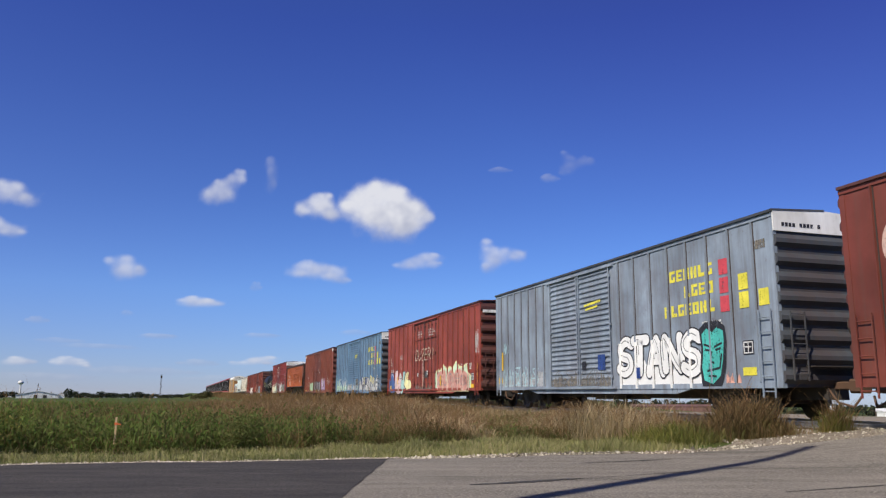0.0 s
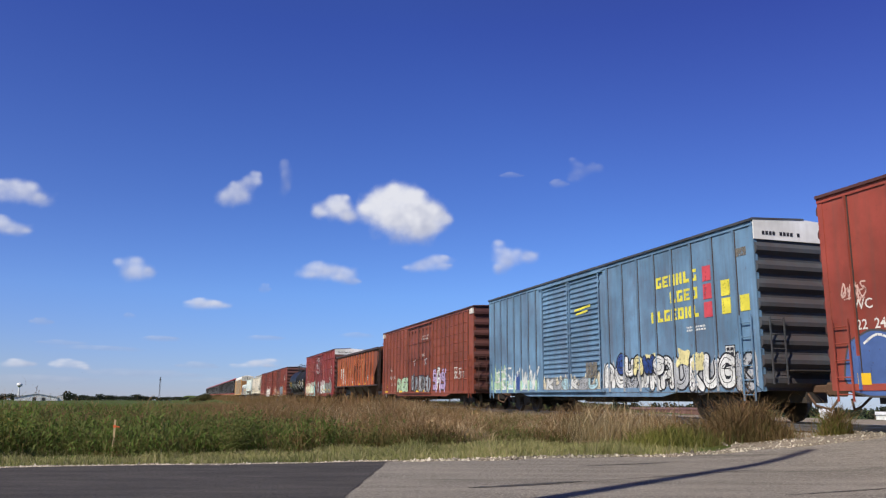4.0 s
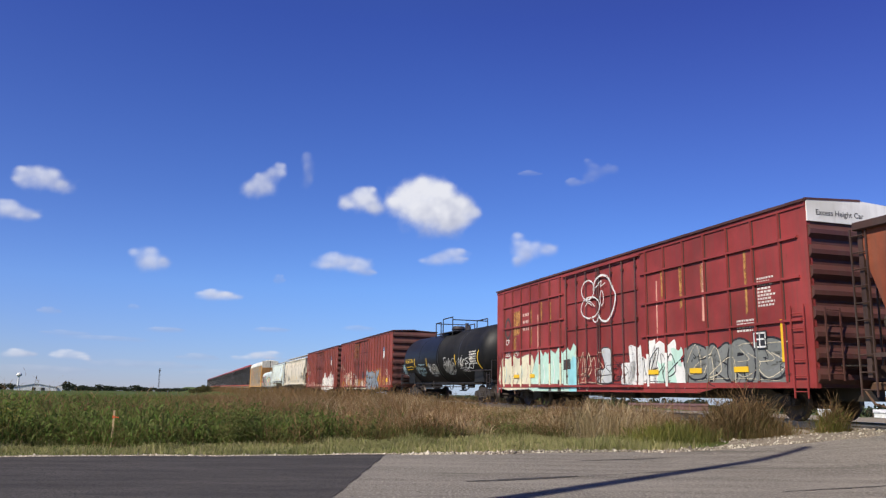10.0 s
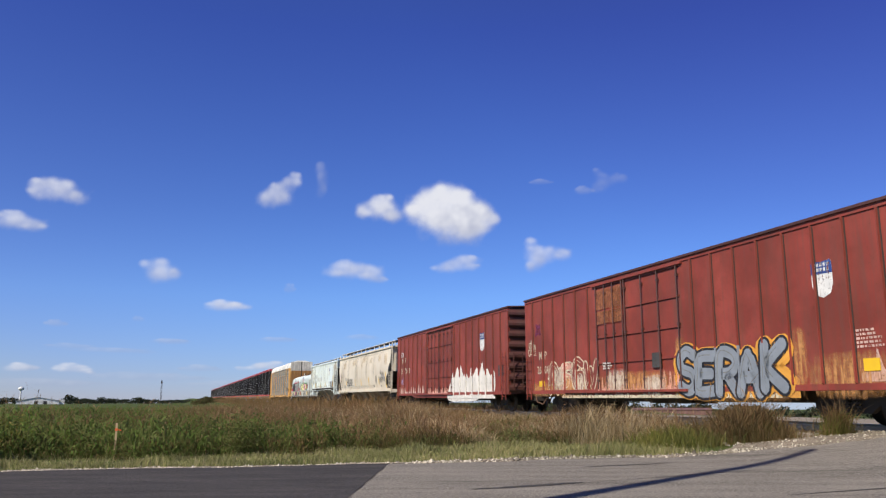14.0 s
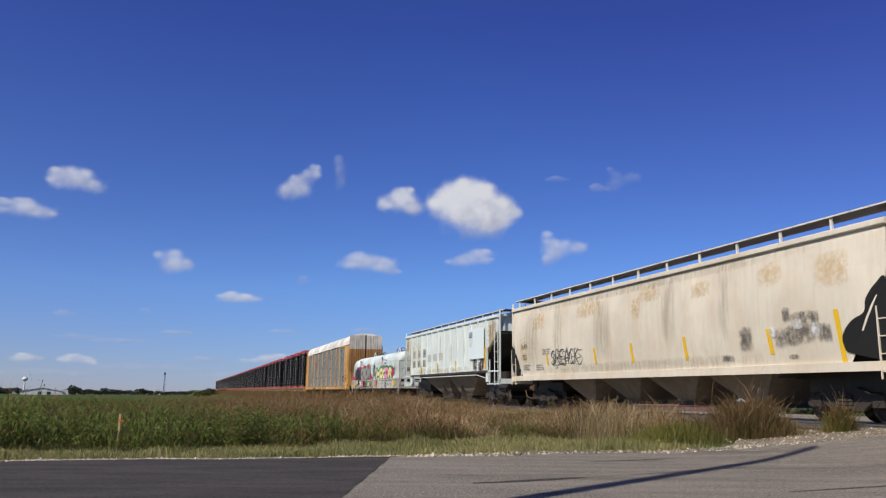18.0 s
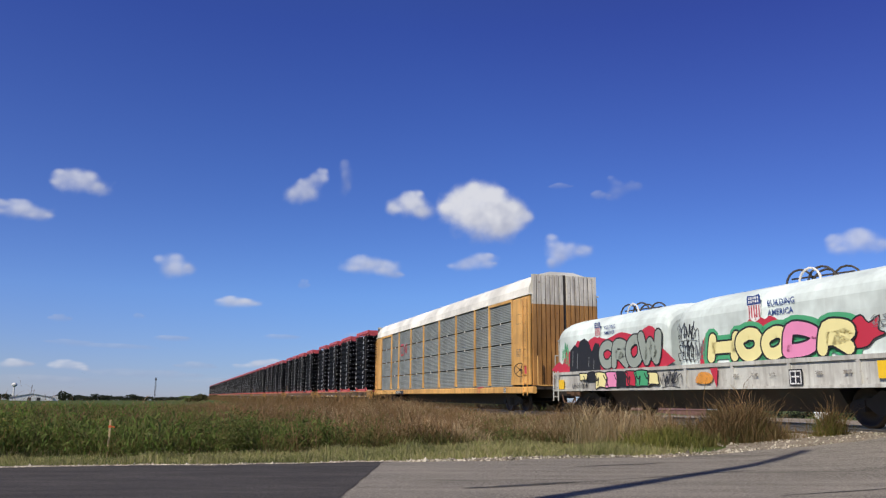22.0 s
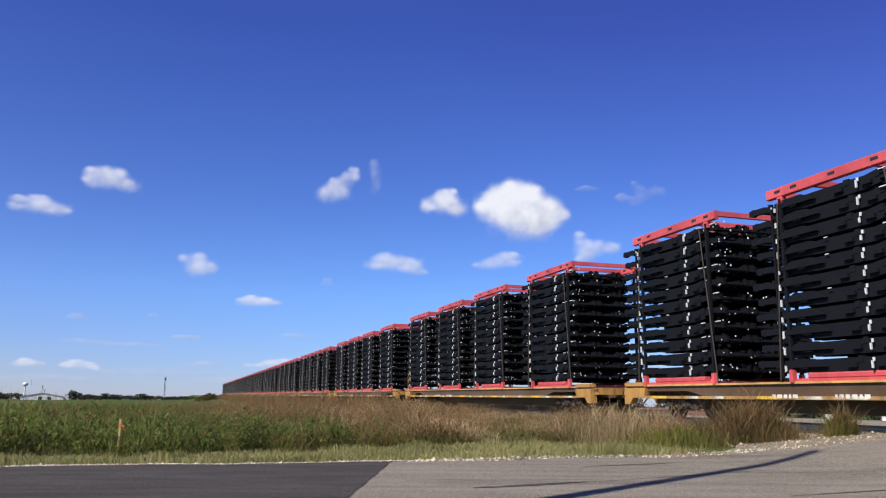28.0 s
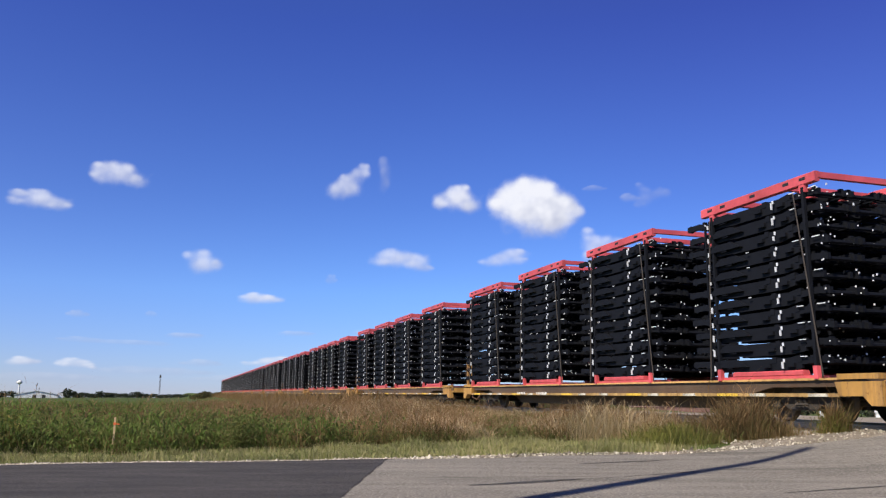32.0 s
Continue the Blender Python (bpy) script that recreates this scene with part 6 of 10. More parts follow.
    for x, o in ((hl, 1), (-hl, -1)):
        for k, (y0, y1) in enumerate(((-HR + 0.04, -0.06), (0.06, HR - 0.04))):
            n_r = 7
            line = []
            for i in range(n_r):
                m = y0 + (y1 - y0) * (i + 0.5) / n_r
                line += [(x - o * 0.05, m - 0.085), (x + o * 0.03, m - 0.078), (x + o * 0.03, m + 0.078), (x - o * 0.05, m + 0.085)]
            line = [(x - o * 0.05, y0)] + line + [(x - o * 0.05, y1)]
            prof_lo = Geo().strip([[(a, b, z) for a, b in line] for z in (1.1, 4.45)])
            prof_hi = Geo().strip([[(a, b, z) for a, b in line] for z in (4.45, zt + 0.80)])
            d = part("end_door", prof_lo, door_m, car, "rust-streaked yellow ribbed end door")
            part("door_top", prof_hi, upper_m, d, "peeling white upper door")
        part("door_gap", Geo().box(min(x - o * 0.08, x - o * 0.03), max(x - o * 0.08, x - o * 0.03), -0.07, 0.07, 1.1, zt + 0.82), M_STEEL, car, "dark gap between the end doors")
        coupler(car, x + o * 0.2, o)
        bogie(car, x - o * 3.2)
        part("end_railing", Geo().path([(x + o * 0.25, -1.4, 1.1), (x + o * 0.25, -1.4, 2.3)], 0.03).path([(x + o * 0.25, -1.4, 1.1), (x + o * 0.25, 1.4, 1.1)], 0.03), yellow, car)
    brake_wheel(car, hl - 0.9, -HR - 0.12, 1.75, M_STEEL)
    return car, hl


ore = ore_hopper()
cream = paint("cream_paint", (0.71, 0.645, 0.53), 0.06, 0.16, 0.55, (0.50, 0.30, 0.08), (0.30, 0.27, 0.21), 0.35, (0.88, 1.06))
chalk = paint("chalk_white_paint", (0.70, 0.77, 0.75), 0.08, 0.16, 0.55, (0.25, 0.13, 0.05), blotch=0.15, fading=(0.90, 1.06))
bay_grime = paint("grimy_hopper_bay", (0.25, 0.205, 0.165), 0.4, 0.5)
sooty = paint("sooty_underframe", (0.035, 0.032, 0.03), 0.3, 0.3)
smooth_hopper = covered_hopper("covered_hopper", "cream smooth-sided covered hopper with rust blooms and a scrawled tag", -198.7, -218.9, 4.2, 1.32, cream, sooty, True, 4, 0)
ribbed_hopper = covered_hopper("covered_hopper", "chalky white ribbed covered hopper with stained end", -220.45, -237.4, 4.15, 1.66, chalk, sooty, False, 3, 13)
tank = tank_car()
coil = coil_car()
rack = auto_rack()

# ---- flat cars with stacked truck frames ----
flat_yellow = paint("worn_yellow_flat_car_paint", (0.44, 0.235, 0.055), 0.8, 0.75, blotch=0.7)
# sun and shade in the colours: bright deck edge, darker rust-brown sill web
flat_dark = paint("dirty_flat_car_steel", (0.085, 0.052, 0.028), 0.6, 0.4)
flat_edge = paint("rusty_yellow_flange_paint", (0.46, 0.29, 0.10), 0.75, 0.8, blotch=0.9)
flat_top = paint("sunlit_yellow_deck_edge_paint", (0.62, 0.36, 0.12), 0.45, 0.4, blotch=0.5)
frame_black = plain("black_primer", (0.0058, 0.0069, 0.0108), 0.7, 0.0, 0.4, 4)
frame_black.node_tree.nodes["Principled BSDF"].inputs["Specular IOR Level"].default_value = 0.2
rack_red = paint("coral_red_rack_paint", (0.60, 0.085, 0.10), 0.12, 0.15, 0.5)

flat_tape, flat_pale = worn("worn_yellow_tape", (0.74, 0.48, 0.06), 0.5, 0.5, 0.25), worn("worn_pale_tape", (0.60, 0.56, 0.46), 0.6, 0.85, 0.3, 0.15)


def flat_car():
    car, hl = new_car("flat_car", "long worn yellow flat car loaded with stacked truck frames", "flat car", -287.3, -313.7, "flat cars in the train")
    for y, o in ((-1.42, -1), (1.42, 1)):
        part("side_sill", Geo().extrude_y([(-hl, 0.82), (-hl + 3.6, 0.82), (-hl + 4.6, 0.62), (hl - 4.6, 0.62), (hl - 3.6, 0.82), (hl, 0.82), (hl, 0.93), (-hl, 0.93)], min(y, y - o * 0.06), max(y, y - o * 0.06)), flat_dark, car, "dark brown side sill")
        part("deck_edge", Geo().box(-hl + 1.3, hl - 1.3, min(y + o * 0.06, y - o * 0.1), max(y + o * 0.06, y - o * 0.1), 0.97, 1.02), flat_top, car, "deck edge painted a sunlit orange-yellow")
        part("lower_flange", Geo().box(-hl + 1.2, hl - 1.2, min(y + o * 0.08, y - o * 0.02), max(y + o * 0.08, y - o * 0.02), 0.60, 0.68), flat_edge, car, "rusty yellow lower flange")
        dec = [Geo().box(-w, w, min(y + o * 0.082, y + o * 0.088), max(y + o * 0.082, y + o * 0.088), 0.605, 0.675).mesh("reflector", m_) for w, m_ in ((0.42, flat_tape), (0.30, flat_pale))]
        for k, x in enumerate(np.linspace(-hl + 2.2, hl - 2.2, 15)):
            part("reflector", dec[(k * k) % 3 % 2], None, car, "worn yellow reflector" if (k * k) % 3 % 2 == 0 else "worn pale reflector", m=pose(x + 0.25 * math.sin(k * 2.3), 0, 0))
    bars(car, -hl + 7.2, 0.63, 0.9, 0.09, 1, -1.515, M_WHITE, seed=401)
    bars(car, -hl + 9.2, 0.63, 1.2, 0.09, 1, -1.515, M_WHITE, seed=402)
    part("deck", Geo().box(-hl + 0.9, hl - 0.9, -1.44, 1.44, 0.93, 1.0).box(-hl, hl, -0.4, 0.4, 0.62, 0.93).extrude_y([(-hl + 4.2, 0.62), (-hl + 5.2, 0.26), (hl - 5.2, 0.26), (hl - 4.2, 0.62)], -0.42, 0.42), flat_dark, car)
    for x, o in ((hl, 1), (-hl, -1)):
        for y in (-1, 1):
            part("end_step", Geo().extrude_y([(x - o * 1.5, 0.93), (x - o * 0.25, 0.93), (x - o * 0.25, 0.42), (x - o * 0.55, 0.42), (x - o * 0.75, 0.62), (x - o * 1.4, 0.62)] if o > 0 else [(x - o * 1.4, 0.62), (x - o * 0.75, 0.62), (x - o * 0.55, 0.42), (x - o * 0.25, 0.42), (x - o * 0.25, 0.93), (x - o * 1.5, 0.93)], min(y * 1.3, y * 1.52), max(y * 1.3, y * 1.52)).box(min(x - o * 1.4, x - o * 0.3), max(x - o * 1.4, x - o * 0.3), min(y * 1.3, y * 1.54), max(y * 1.3, y * 1.54), 0.98, 1.10), flat_yellow, car, "boxed yellow corner step")
        part("end_sill", Geo().box(min(x, x - o * 0.3), max(x, x - o * 0.3), -1.4, 1.4, 0.72, 0.95), flat_yellow, car)
        coupler(car, x, o)
        bogie(car, x - o * 3.0)
    # upright brake stand at the rear end
    st = part("brake_stand", Geo().box(-hl + 0.25, -hl + 0.42, -1.35, -1.25, 0.95, 2.15).box(-hl + 0.75, -hl + 0.92, -1.35, -1.25, 0.95, 2.15).box(-hl + 0.25, -hl + 0.92, -1.36, -1.24, 2.1, 2.22).box(-hl + 0.35, -hl + 0.82, -1.30, -1.1, 1.5, 2.0), flat_yellow, car, "yellow hand brake stand")
    gg = Geo()
    for k in range(16):
        a, b = k * math.pi / 8, (k + 1) * math.pi / 8
        gg.cyl((-hl + 0.58 + 0.25 * math.cos(a), -1.42, 1.75 + 0.25 * math.sin(a)), (-hl + 0.58 + 0.25 * math.cos(b), -1.42, 1.75 + 0.25 * math.sin(b)), 0.018, n=5)
    part("brake_wheel", gg, M_RUSTY, st)
    return car, hl


def truck_frame_geo():
    """One layer: three black ladder frames side by side, with kicked-up rails, cross members and hangers."""
    gg = Geo()
    r = random.Random(4)
    for c in (-0.98, 0.0, 0.98):
        for y in (c - 0.38, c + 0.38):
            pts = [(-2.85, 0.10), (-2.3, 0.10), (-1.9, 0.02), (-0.9, 0.0), (0.9, 0.0), (1.3, 0.06), (1.8, 0.10), (2.2, 0.06)]
            for (x0, z0), (x1, z1) in zip(pts, pts[1:]):
                hh = 0.155 if -0.95 < x0 < 0.95 else (0.14 if -1.95 < x0 < 1.25 else 0.075)
                gg.hexa([(x0, y - 0.045, z0 - hh), (x1, y - 0.045, z1 - hh), (x1, y + 0.045, z1 - hh), (x0, y + 0.045, z0 - hh), (x0, y - 0.045, z0 + hh), (x1, y - 0.045, z1 + hh), (x1, y + 0.045, z1 + hh), (x0, y + 0.045, z0 + hh)])
            for x in (-1.5, 0.4, 1.25):
                gg.box(x - 0.07, x + 0.07, y - 0.06, y + 0.06, 0.05, 0.19)
            for x in (-2.72, -2.1, 1.62, 2.05):
                gg.box(x - 0.035, x + 0.05, y - 0.05, y + 0.05, 0.0, 0.19)
            for x in (-1.2, 0.2, 1.0):
                gg.box(x - 0.12, x + 0.12, y - 0.12, y + 0.12, -0.06, 0.03)
        for x in (-2.45, -1.75, -1.05, -0.3, 0.45, 1.15, 1.8):
            gg.box(x - 0.03, x + 0.03, c - 0.38, c + 0.38, *((-0.12, 0.15) if abs(x + 0.3) < 1.2 else (0.03, 0.13)))
        gg.hexa([(-1.9, c - 0.52, -0.02), (-0.5, c - 0.52, -0.02), (-0.5, c - 0.44, -0.02), (-1.9, c - 0.44, -0.02), (-1.5, c - 0.52, 0.17), (-0.9, c - 0.52, 0.17), (-0.9, c - 0.44, 0.17), (-1.5, c - 0.44, 0.17)])
        for x in (-2.2, -1.4, -0.7, 0.1, 0.8, 1.5, 2.1):
            gg.cyl((x, c - 0.38, 0.02), (x, c + 0.38, 0.02), 0.055, n=6)
    return gg


TOP_Z = 5.78
M_FLECK = plain("zinc_and_sky_fleck", (0.72, 0.74, 0.78), 0.45, 0.1)


def frame_stack():
    st = thing("frame_stack", "tall stack of black truck frames under a red steel rack", "frame stack", "stacks of truck frames")
    layers, z0, gap_ = 11, 1.36, 0.390
    layer = truck_frame_geo().mesh("truck_frame", frame_black)
    for k in range(layers):
        part("truck_frame", layer, None, st, m=pose((-0.10, 0.05, 0.09, -0.05, 0.02)[k % 5], (0.0, 0.02, -0.015)[k % 3], z0 + k * gap_, 0, 0, 0))
    # bare steel brackets, and bright flecks standing for sky between the frames
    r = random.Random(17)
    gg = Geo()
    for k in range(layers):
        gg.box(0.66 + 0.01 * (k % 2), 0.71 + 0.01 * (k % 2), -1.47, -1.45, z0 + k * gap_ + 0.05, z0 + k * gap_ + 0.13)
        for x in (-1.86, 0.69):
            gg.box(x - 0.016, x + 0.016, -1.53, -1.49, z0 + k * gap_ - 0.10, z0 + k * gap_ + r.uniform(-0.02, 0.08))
        # pale dashes drawn for sky showing through the gaps
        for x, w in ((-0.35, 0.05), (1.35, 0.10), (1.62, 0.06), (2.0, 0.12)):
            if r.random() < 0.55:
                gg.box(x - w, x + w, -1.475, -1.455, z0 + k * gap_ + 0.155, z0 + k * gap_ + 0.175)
        # pale specks near the frame ends, likewise drawn for bright gaps
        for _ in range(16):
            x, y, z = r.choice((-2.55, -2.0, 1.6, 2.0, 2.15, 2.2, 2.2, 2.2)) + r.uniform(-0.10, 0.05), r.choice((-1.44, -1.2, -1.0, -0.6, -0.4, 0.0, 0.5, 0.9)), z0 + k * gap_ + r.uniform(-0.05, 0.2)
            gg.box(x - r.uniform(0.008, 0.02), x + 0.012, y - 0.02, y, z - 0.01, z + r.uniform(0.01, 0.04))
    tagged(part("bracket", gg, M_FLECK, st, "bare steel brackets and pale flecks standing for sky gaps"), kind="stuff")
    # red base beams
    for y in (-1.33, 1.33):
        part("base_beam", Geo().chamfered(-1.25, 1.25, y - 0.10, y + 0.10, 1.08, 1.22, 0.03), rack_red, st, "red steel base beam")
    part("base_frame", Geo().box(-1.7, 1.7, -1.42, -1.22, 1.02, 1.09).box(-1.7, 1.7, 1.22, 1.42, 1.02, 1.09).box(-1.7, -1.5, -1.4, 1.4, 1.02, 1.09).box(1.5, 1.7, -1.4, 1.4, 1.02, 1.09), rack_red, st)
    # red top rack
    for y in (-1.42, 1.42):
        b = part("top_beam", Geo().chamfered(-2.15, 2.15, y - 0.07, y + 0.07, TOP_Z - 0.25, TOP_Z, 0.02), rack_red, st, "coral red top beam")
        for x in (-1.75, -1.2, 0.0, 1.2, 1.75):
            part("pocket", Geo().box(x - 0.10, x + 0.10, y - 0.075, y + 0.075, TOP_Z - 0.14, TOP_Z - 0.07), M_DECALBLACK, b)
        for x in (-1.7, 1.7):
            part("top_foot", Geo().box(x - 0.09, x + 0.09, y - 0.06, y + 0.06, TOP_Z - 0.42, TOP_Z - 0.17), rack_red, b)
    for x in (-2.1, -0.9, 0.9, 2.1):
        part("cross_beam", Geo().box(x - 0.06, x + 0.06, -1.42, 1.42, TOP_Z - 0.16, TOP_Z - 0.02), rack_red, st)
    for y in (-0.9, 0.0, 0.9):
        part("under_beam", Geo().box(-1.5, 1.5, y - 0.07, y + 0.07, TOP_Z - 0.44, TOP_Z - 0.34), rack_red, st)
    # posts and hold-down cables
    for x in (-1.7, 1.72):
        for y in (-1.46, 1.46):
            part("corner_post", Geo().box(x - 0.038, x + 0.038, y - 0.04, y + 0.04, 1.0, TOP_Z - 0.3), frame_black, st)
            part("post_foot", Geo().box(x - 0.06, x + 0.06, y - 0.06, y + 0.06, 1.0, 1.30), rack_red, st)
    gg = Geo().box(-2.03, -1.98, -1.5, -1.45, 1.1, TOP_Z - 0.5)
    for k in range(11):
        gg.box(-2.0, -1.68, -1.49, -1.46, 1.3 + k * 0.37, 1.33 + k * 0.37)
    part("strap_ladder", gg, frame_black, st, "thin black strap ladder")
    for y in (-1.52, 1.52):
        part("cable", Geo().cyl((1.45, y, TOP_Z - 0.4), (1.95, y, 1.05), 0.018, n=5), M_STEEL, st, "slanting steel hold-down cable")
        part("cable", Geo().cyl((-1.75, y, TOP_Z - 0.4), (-2.05, y, 1.05), 0.018, n=5), M_STEEL, st, "slanting steel hold-down cable")
    return st


flat, flat_hl = flat_car()
flat_mid = train[-1][1]
PITCH, FLATS = 28.2, 14
stack_at = (3.75, 10.55, 16.8, 23.2)
for k in range(FLATS):
    if k:
        train.append((copy_thing(flat, Matrix()), flat_mid - PITCH * k, 0.0, 0))
for ob in [c for c in flat.children_recursive if c.name.startswith(("brake_stand", "brake_wheel"))]:
    bpy.data.objects.remove(ob)         # the leading flat car has none
first = frame_stack()
for k in range(FLATS):
    for j, d in enumerate(stack_at):
        st = first if (k, j) == (0, 0) else copy_thing(first, Matrix())
        train.append((st, flat_mid + flat_hl - PITCH * k - d, 0.0, 0))

# ---- paint on the cars: stencils, emblems, graffiti ----
def spray(name, rgb, rough=0.55, vary=0.15):
    return worn(name, rgb, rough, 0.60 if any(k in name for k in ("faded", "cream", "salmon", "silver", "grey", "sky")) else 0.5, vary * 2)


S_WHITE, S_BLACK = spray("white_spray_paint", (0.74, 0.74, 0.72)), spray("black_spray_paint", (0.025, 0.025, 0.03))
S_TEAL, S_PALEY = spray("teal_spray_paint", (0.08, 0.50, 0.44)), spray("pale_yellow_spray_paint", (0.74, 0.66, 0.32))
S_GREY, S_SILVER, S_MINT = spray("grey_spray_paint", (0.22, 0.23, 0.23)), spray("silver_spray_paint", (0.42, 0.43, 0.45)), spray("mint_spray_paint", (0.45, 0.62, 0.42))
S_CRIMSON, S_NAVY, S_SALMON = spray("crimson_spray_paint", (0.52, 0.04, 0.07)), spray("navy_spray_paint", (0.03, 0.07, 0.26)), spray("salmon_spray_paint", (0.70, 0.36, 0.28))
S_CREAM, S_LILAC, S_ORANGE = spray("cream_spray_paint", (0.68, 0.60, 0.44)), spray("lilac_spray_paint", (0.48, 0.36, 0.58)), spray("orange_spray_paint", (0.72, 0.30, 0.05))
S_SKY, S_FADED, S_GREEN = spray("sky_blue_spray_paint", (0.42, 0.62, 0.68)), spray("faded_pink_spray_paint", (0.66, 0.45, 0.38)), spray("green_spray_paint", (0.10, 0.45, 0.22))
S_STEELGREY = worn("steel_grey_spray", (0.24, 0.27, 0.31), 0.55, 0.15, 0.2, 0.1)
S_VOID = plain("opening_shade_black", (0.008, 0.008, 0.009), 0.9)
S_RUSTORANGE = worn("faded_orange_spray_paint", (0.66, 0.20, 0.09), 0.6, 0.78, 0.3, 0.14)
S_DARKPATCH, S_SOOT = spray("dark_patch_paint", (0.07, 0.065, 0.06)), worn("soot_stain", (0.22, 0.20, 0.17), 0.7, 1.0, 0.3, 0.2)

# skeletons of hand-painted letters in a unit box
STROKES = {
    "D": [[(0, 0), (0.02, 1), (0.6, 0.95), (1, 0.55), (0.7, 0.1), (0, 0)]], "U": [[(0, 1), (0.05, 0.3), (0.45, 0), (0.9, 0.25), (1, 1)]],
    "Z": [[(0, 1), (0.95, 1), (0.05, 0.02), (1, 0)]], "E": [[(0.95, 1), (0.05, 0.98), (0, 0.5), (0, 0), (1, 0.02)], [(0.02, 0.52), (0.7, 0.5)]],
    "R": [[(0, 0), (0.04, 1), (0.7, 0.98), (0.95, 0.72), (0.6, 0.5), (0.1, 0.48)], [(0.4, 0.48), (1, 0)]], "!": [[(0.6, 1), (0.45, 0.35)], [(0.42, 0.12), (0.4, 0.0)]],
    "H": [[(0, 0), (0, 1)], [(1, 0), (1, 1)], [(0, 0.5), (1, 0.5)]], "O": [[(0.5, 1), (0.1, 0.8), (0, 0.45), (0.2, 0.08), (0.55, 0), (0.9, 0.2), (1, 0.6), (0.85, 0.92), (0.5, 1)]],
    "N": [[(0, 0), (0, 1), (1, 0), (1, 1)]], "C": [[(1, 0.85), (0.6, 1), (0.1, 0.8), (0, 0.4), (0.25, 0.05), (0.7, 0), (1, 0.2)]],
    "W": [[(0, 1), (0.22, 0), (0.5, 0.7), (0.78, 0), (1, 1)]], "G": [[(0.95, 0.9), (0.5, 1), (0.1, 0.75), (0, 0.35), (0.35, 0), (0.85, 0.15), (0.95, 0.5), (0.45, 0.48)]],
    "A": [[(0, 0), (0.5, 1), (1, 0)], [(0.2, 0.4), (0.8, 0.4)]], "T": [[(0, 1), (1, 1)], [(0.5, 1), (0.5, 0)]], "h": [[(0, 0), (0, 1)], [(0, 0.5), (0.5, 0.65), (0.9, 0.5), (0.95, 0)]],
    "r": [[(0.1, 0), (0.2, 0.7)], [(0.2, 0.5), (0.6, 0.75), (0.95, 0.68)]], "a": [[(0.9, 0.7), (0.3, 0.7), (0, 0.35), (0.2, 0), (0.7, 0.1), (0.9, 0.7), (0.95, 0)]],
    "n": [[(0, 0), (0.02, 0.7)], [(0.02, 0.5), (0.5, 0.7), (0.9, 0.5), (0.95, 0)]], "d": [[(0.9, 0.4), (0.5, 0.62), (0.05, 0.4), (0.1, 0.05), (0.6, 0), (0.9, 0.3)], [(0.88, 0), (0.92, 1)]],
    "o": [[(0.5, 0.7), (0.05, 0.4), (0.3, 0), (0.8, 0.1), (0.95, 0.5), (0.5, 0.7)]], "e": [[(0.05, 0.38), (0.9, 0.42), (0.6, 0.7), (0.1, 0.5), (0.15, 0.1), (0.6, 0), (0.95, 0.15)]],
}


STROKES.update({
    "S": [[(0.95, 0.88), (0.5, 1), (0.08, 0.8), (0.2, 0.55), (0.8, 0.42), (0.92, 0.15), (0.5, 0), (0.02, 0.12)]],
    "K": [[(0.08, 0), (0.1, 1)], [(0.95, 1), (0.2, 0.5), (1, 0)]]})
# swollen shapes of graffiti that cannot be read
GLYPHS = [
    [[(0.05, 1), (0.10, 0.15), (0.55, 0), (0.95, 0.3), (0.88, 0.8)]], [[(0, 0), (0.15, 0.9), (0.6, 1), (0.92, 0.6), (0.8, 0)], [(0.3, 0.42), (0.75, 0.46)]],
    [[(0.92, 0.85), (0.4, 1), (0.05, 0.6), (0.3, 0.1), (0.85, 0.12), (0.92, 0.5), (0.5, 0.5)]], [[(0.15, 0), (0.2, 1)], [(0.9, 1), (0.35, 0.5), (0.95, 0)]],
    [[(0.95, 0.95), (0.2, 0.9), (0.15, 0.55), (0.85, 0.45), (0.8, 0.05), (0.05, 0.05)]], [[(0, 0.9), (0.3, 0.1), (0.5, 0.7), (0.75, 0.1), (1, 0.95)]]]


def rounded(pts, steps=5, closed=False):
    """A smooth line through points."""
    k = len(pts)
    out = []
    for i in range(k if closed else k - 1):
        p = [pts[(i + j) % k] if closed else pts[min(k - 1, max(0, i + j))] for j in (-1, 0, 1, 2)]
        for q in range(steps):
            t = q / steps
            out.append(tuple(0.5 * (2 * p[1][c] + (p[2][c] - p[0][c]) * t + (2 * p[0][c] - 5 * p[1][c] + 4 * p[2][c] - p[3][c]) * t * t + (3 * p[1][c] - p[0][c] - 3 * p[2][c] + p[3][c]) * t ** 3) for c in (0, 1)))
    if not closed:
        out.append(pts[-1])
    return out


def wall_paint(car):
    return next(c for c in car.children if c.name.startswith("side_wall")).data.materials[0]


def hand_letters(car, word, x, z, w, h, thick, y, fill, outline=None, slant=0.1, gap=0.25, name="graffiti", label="", soft=True):
    """Letters painted by hand along the side."""
    n = len(word)
    cell = w / (n + gap * (n - 1))
    inner, outer = Geo(), Geo()
    for i, ch in enumerate(word):
        for stroke in STROKES.get(ch, []):
            pts = [(x + i * cell * (1 + gap) + px * cell + slant * pz * h, z + pz * h) for px, pz in stroke]
            pts = rounded(pts, 4) if soft else pts
            inner.ribbon(pts, thick, y - 0.004)
            if outline:
                a, b = pts[0], pts[-1]
                outer.ribbon(pts, thick * 1.5, y)
    if outline:
        part(name + "_outline", outer, outline, car)
    return part(name, inner, fill, car, label or "hand-painted graffiti letters")


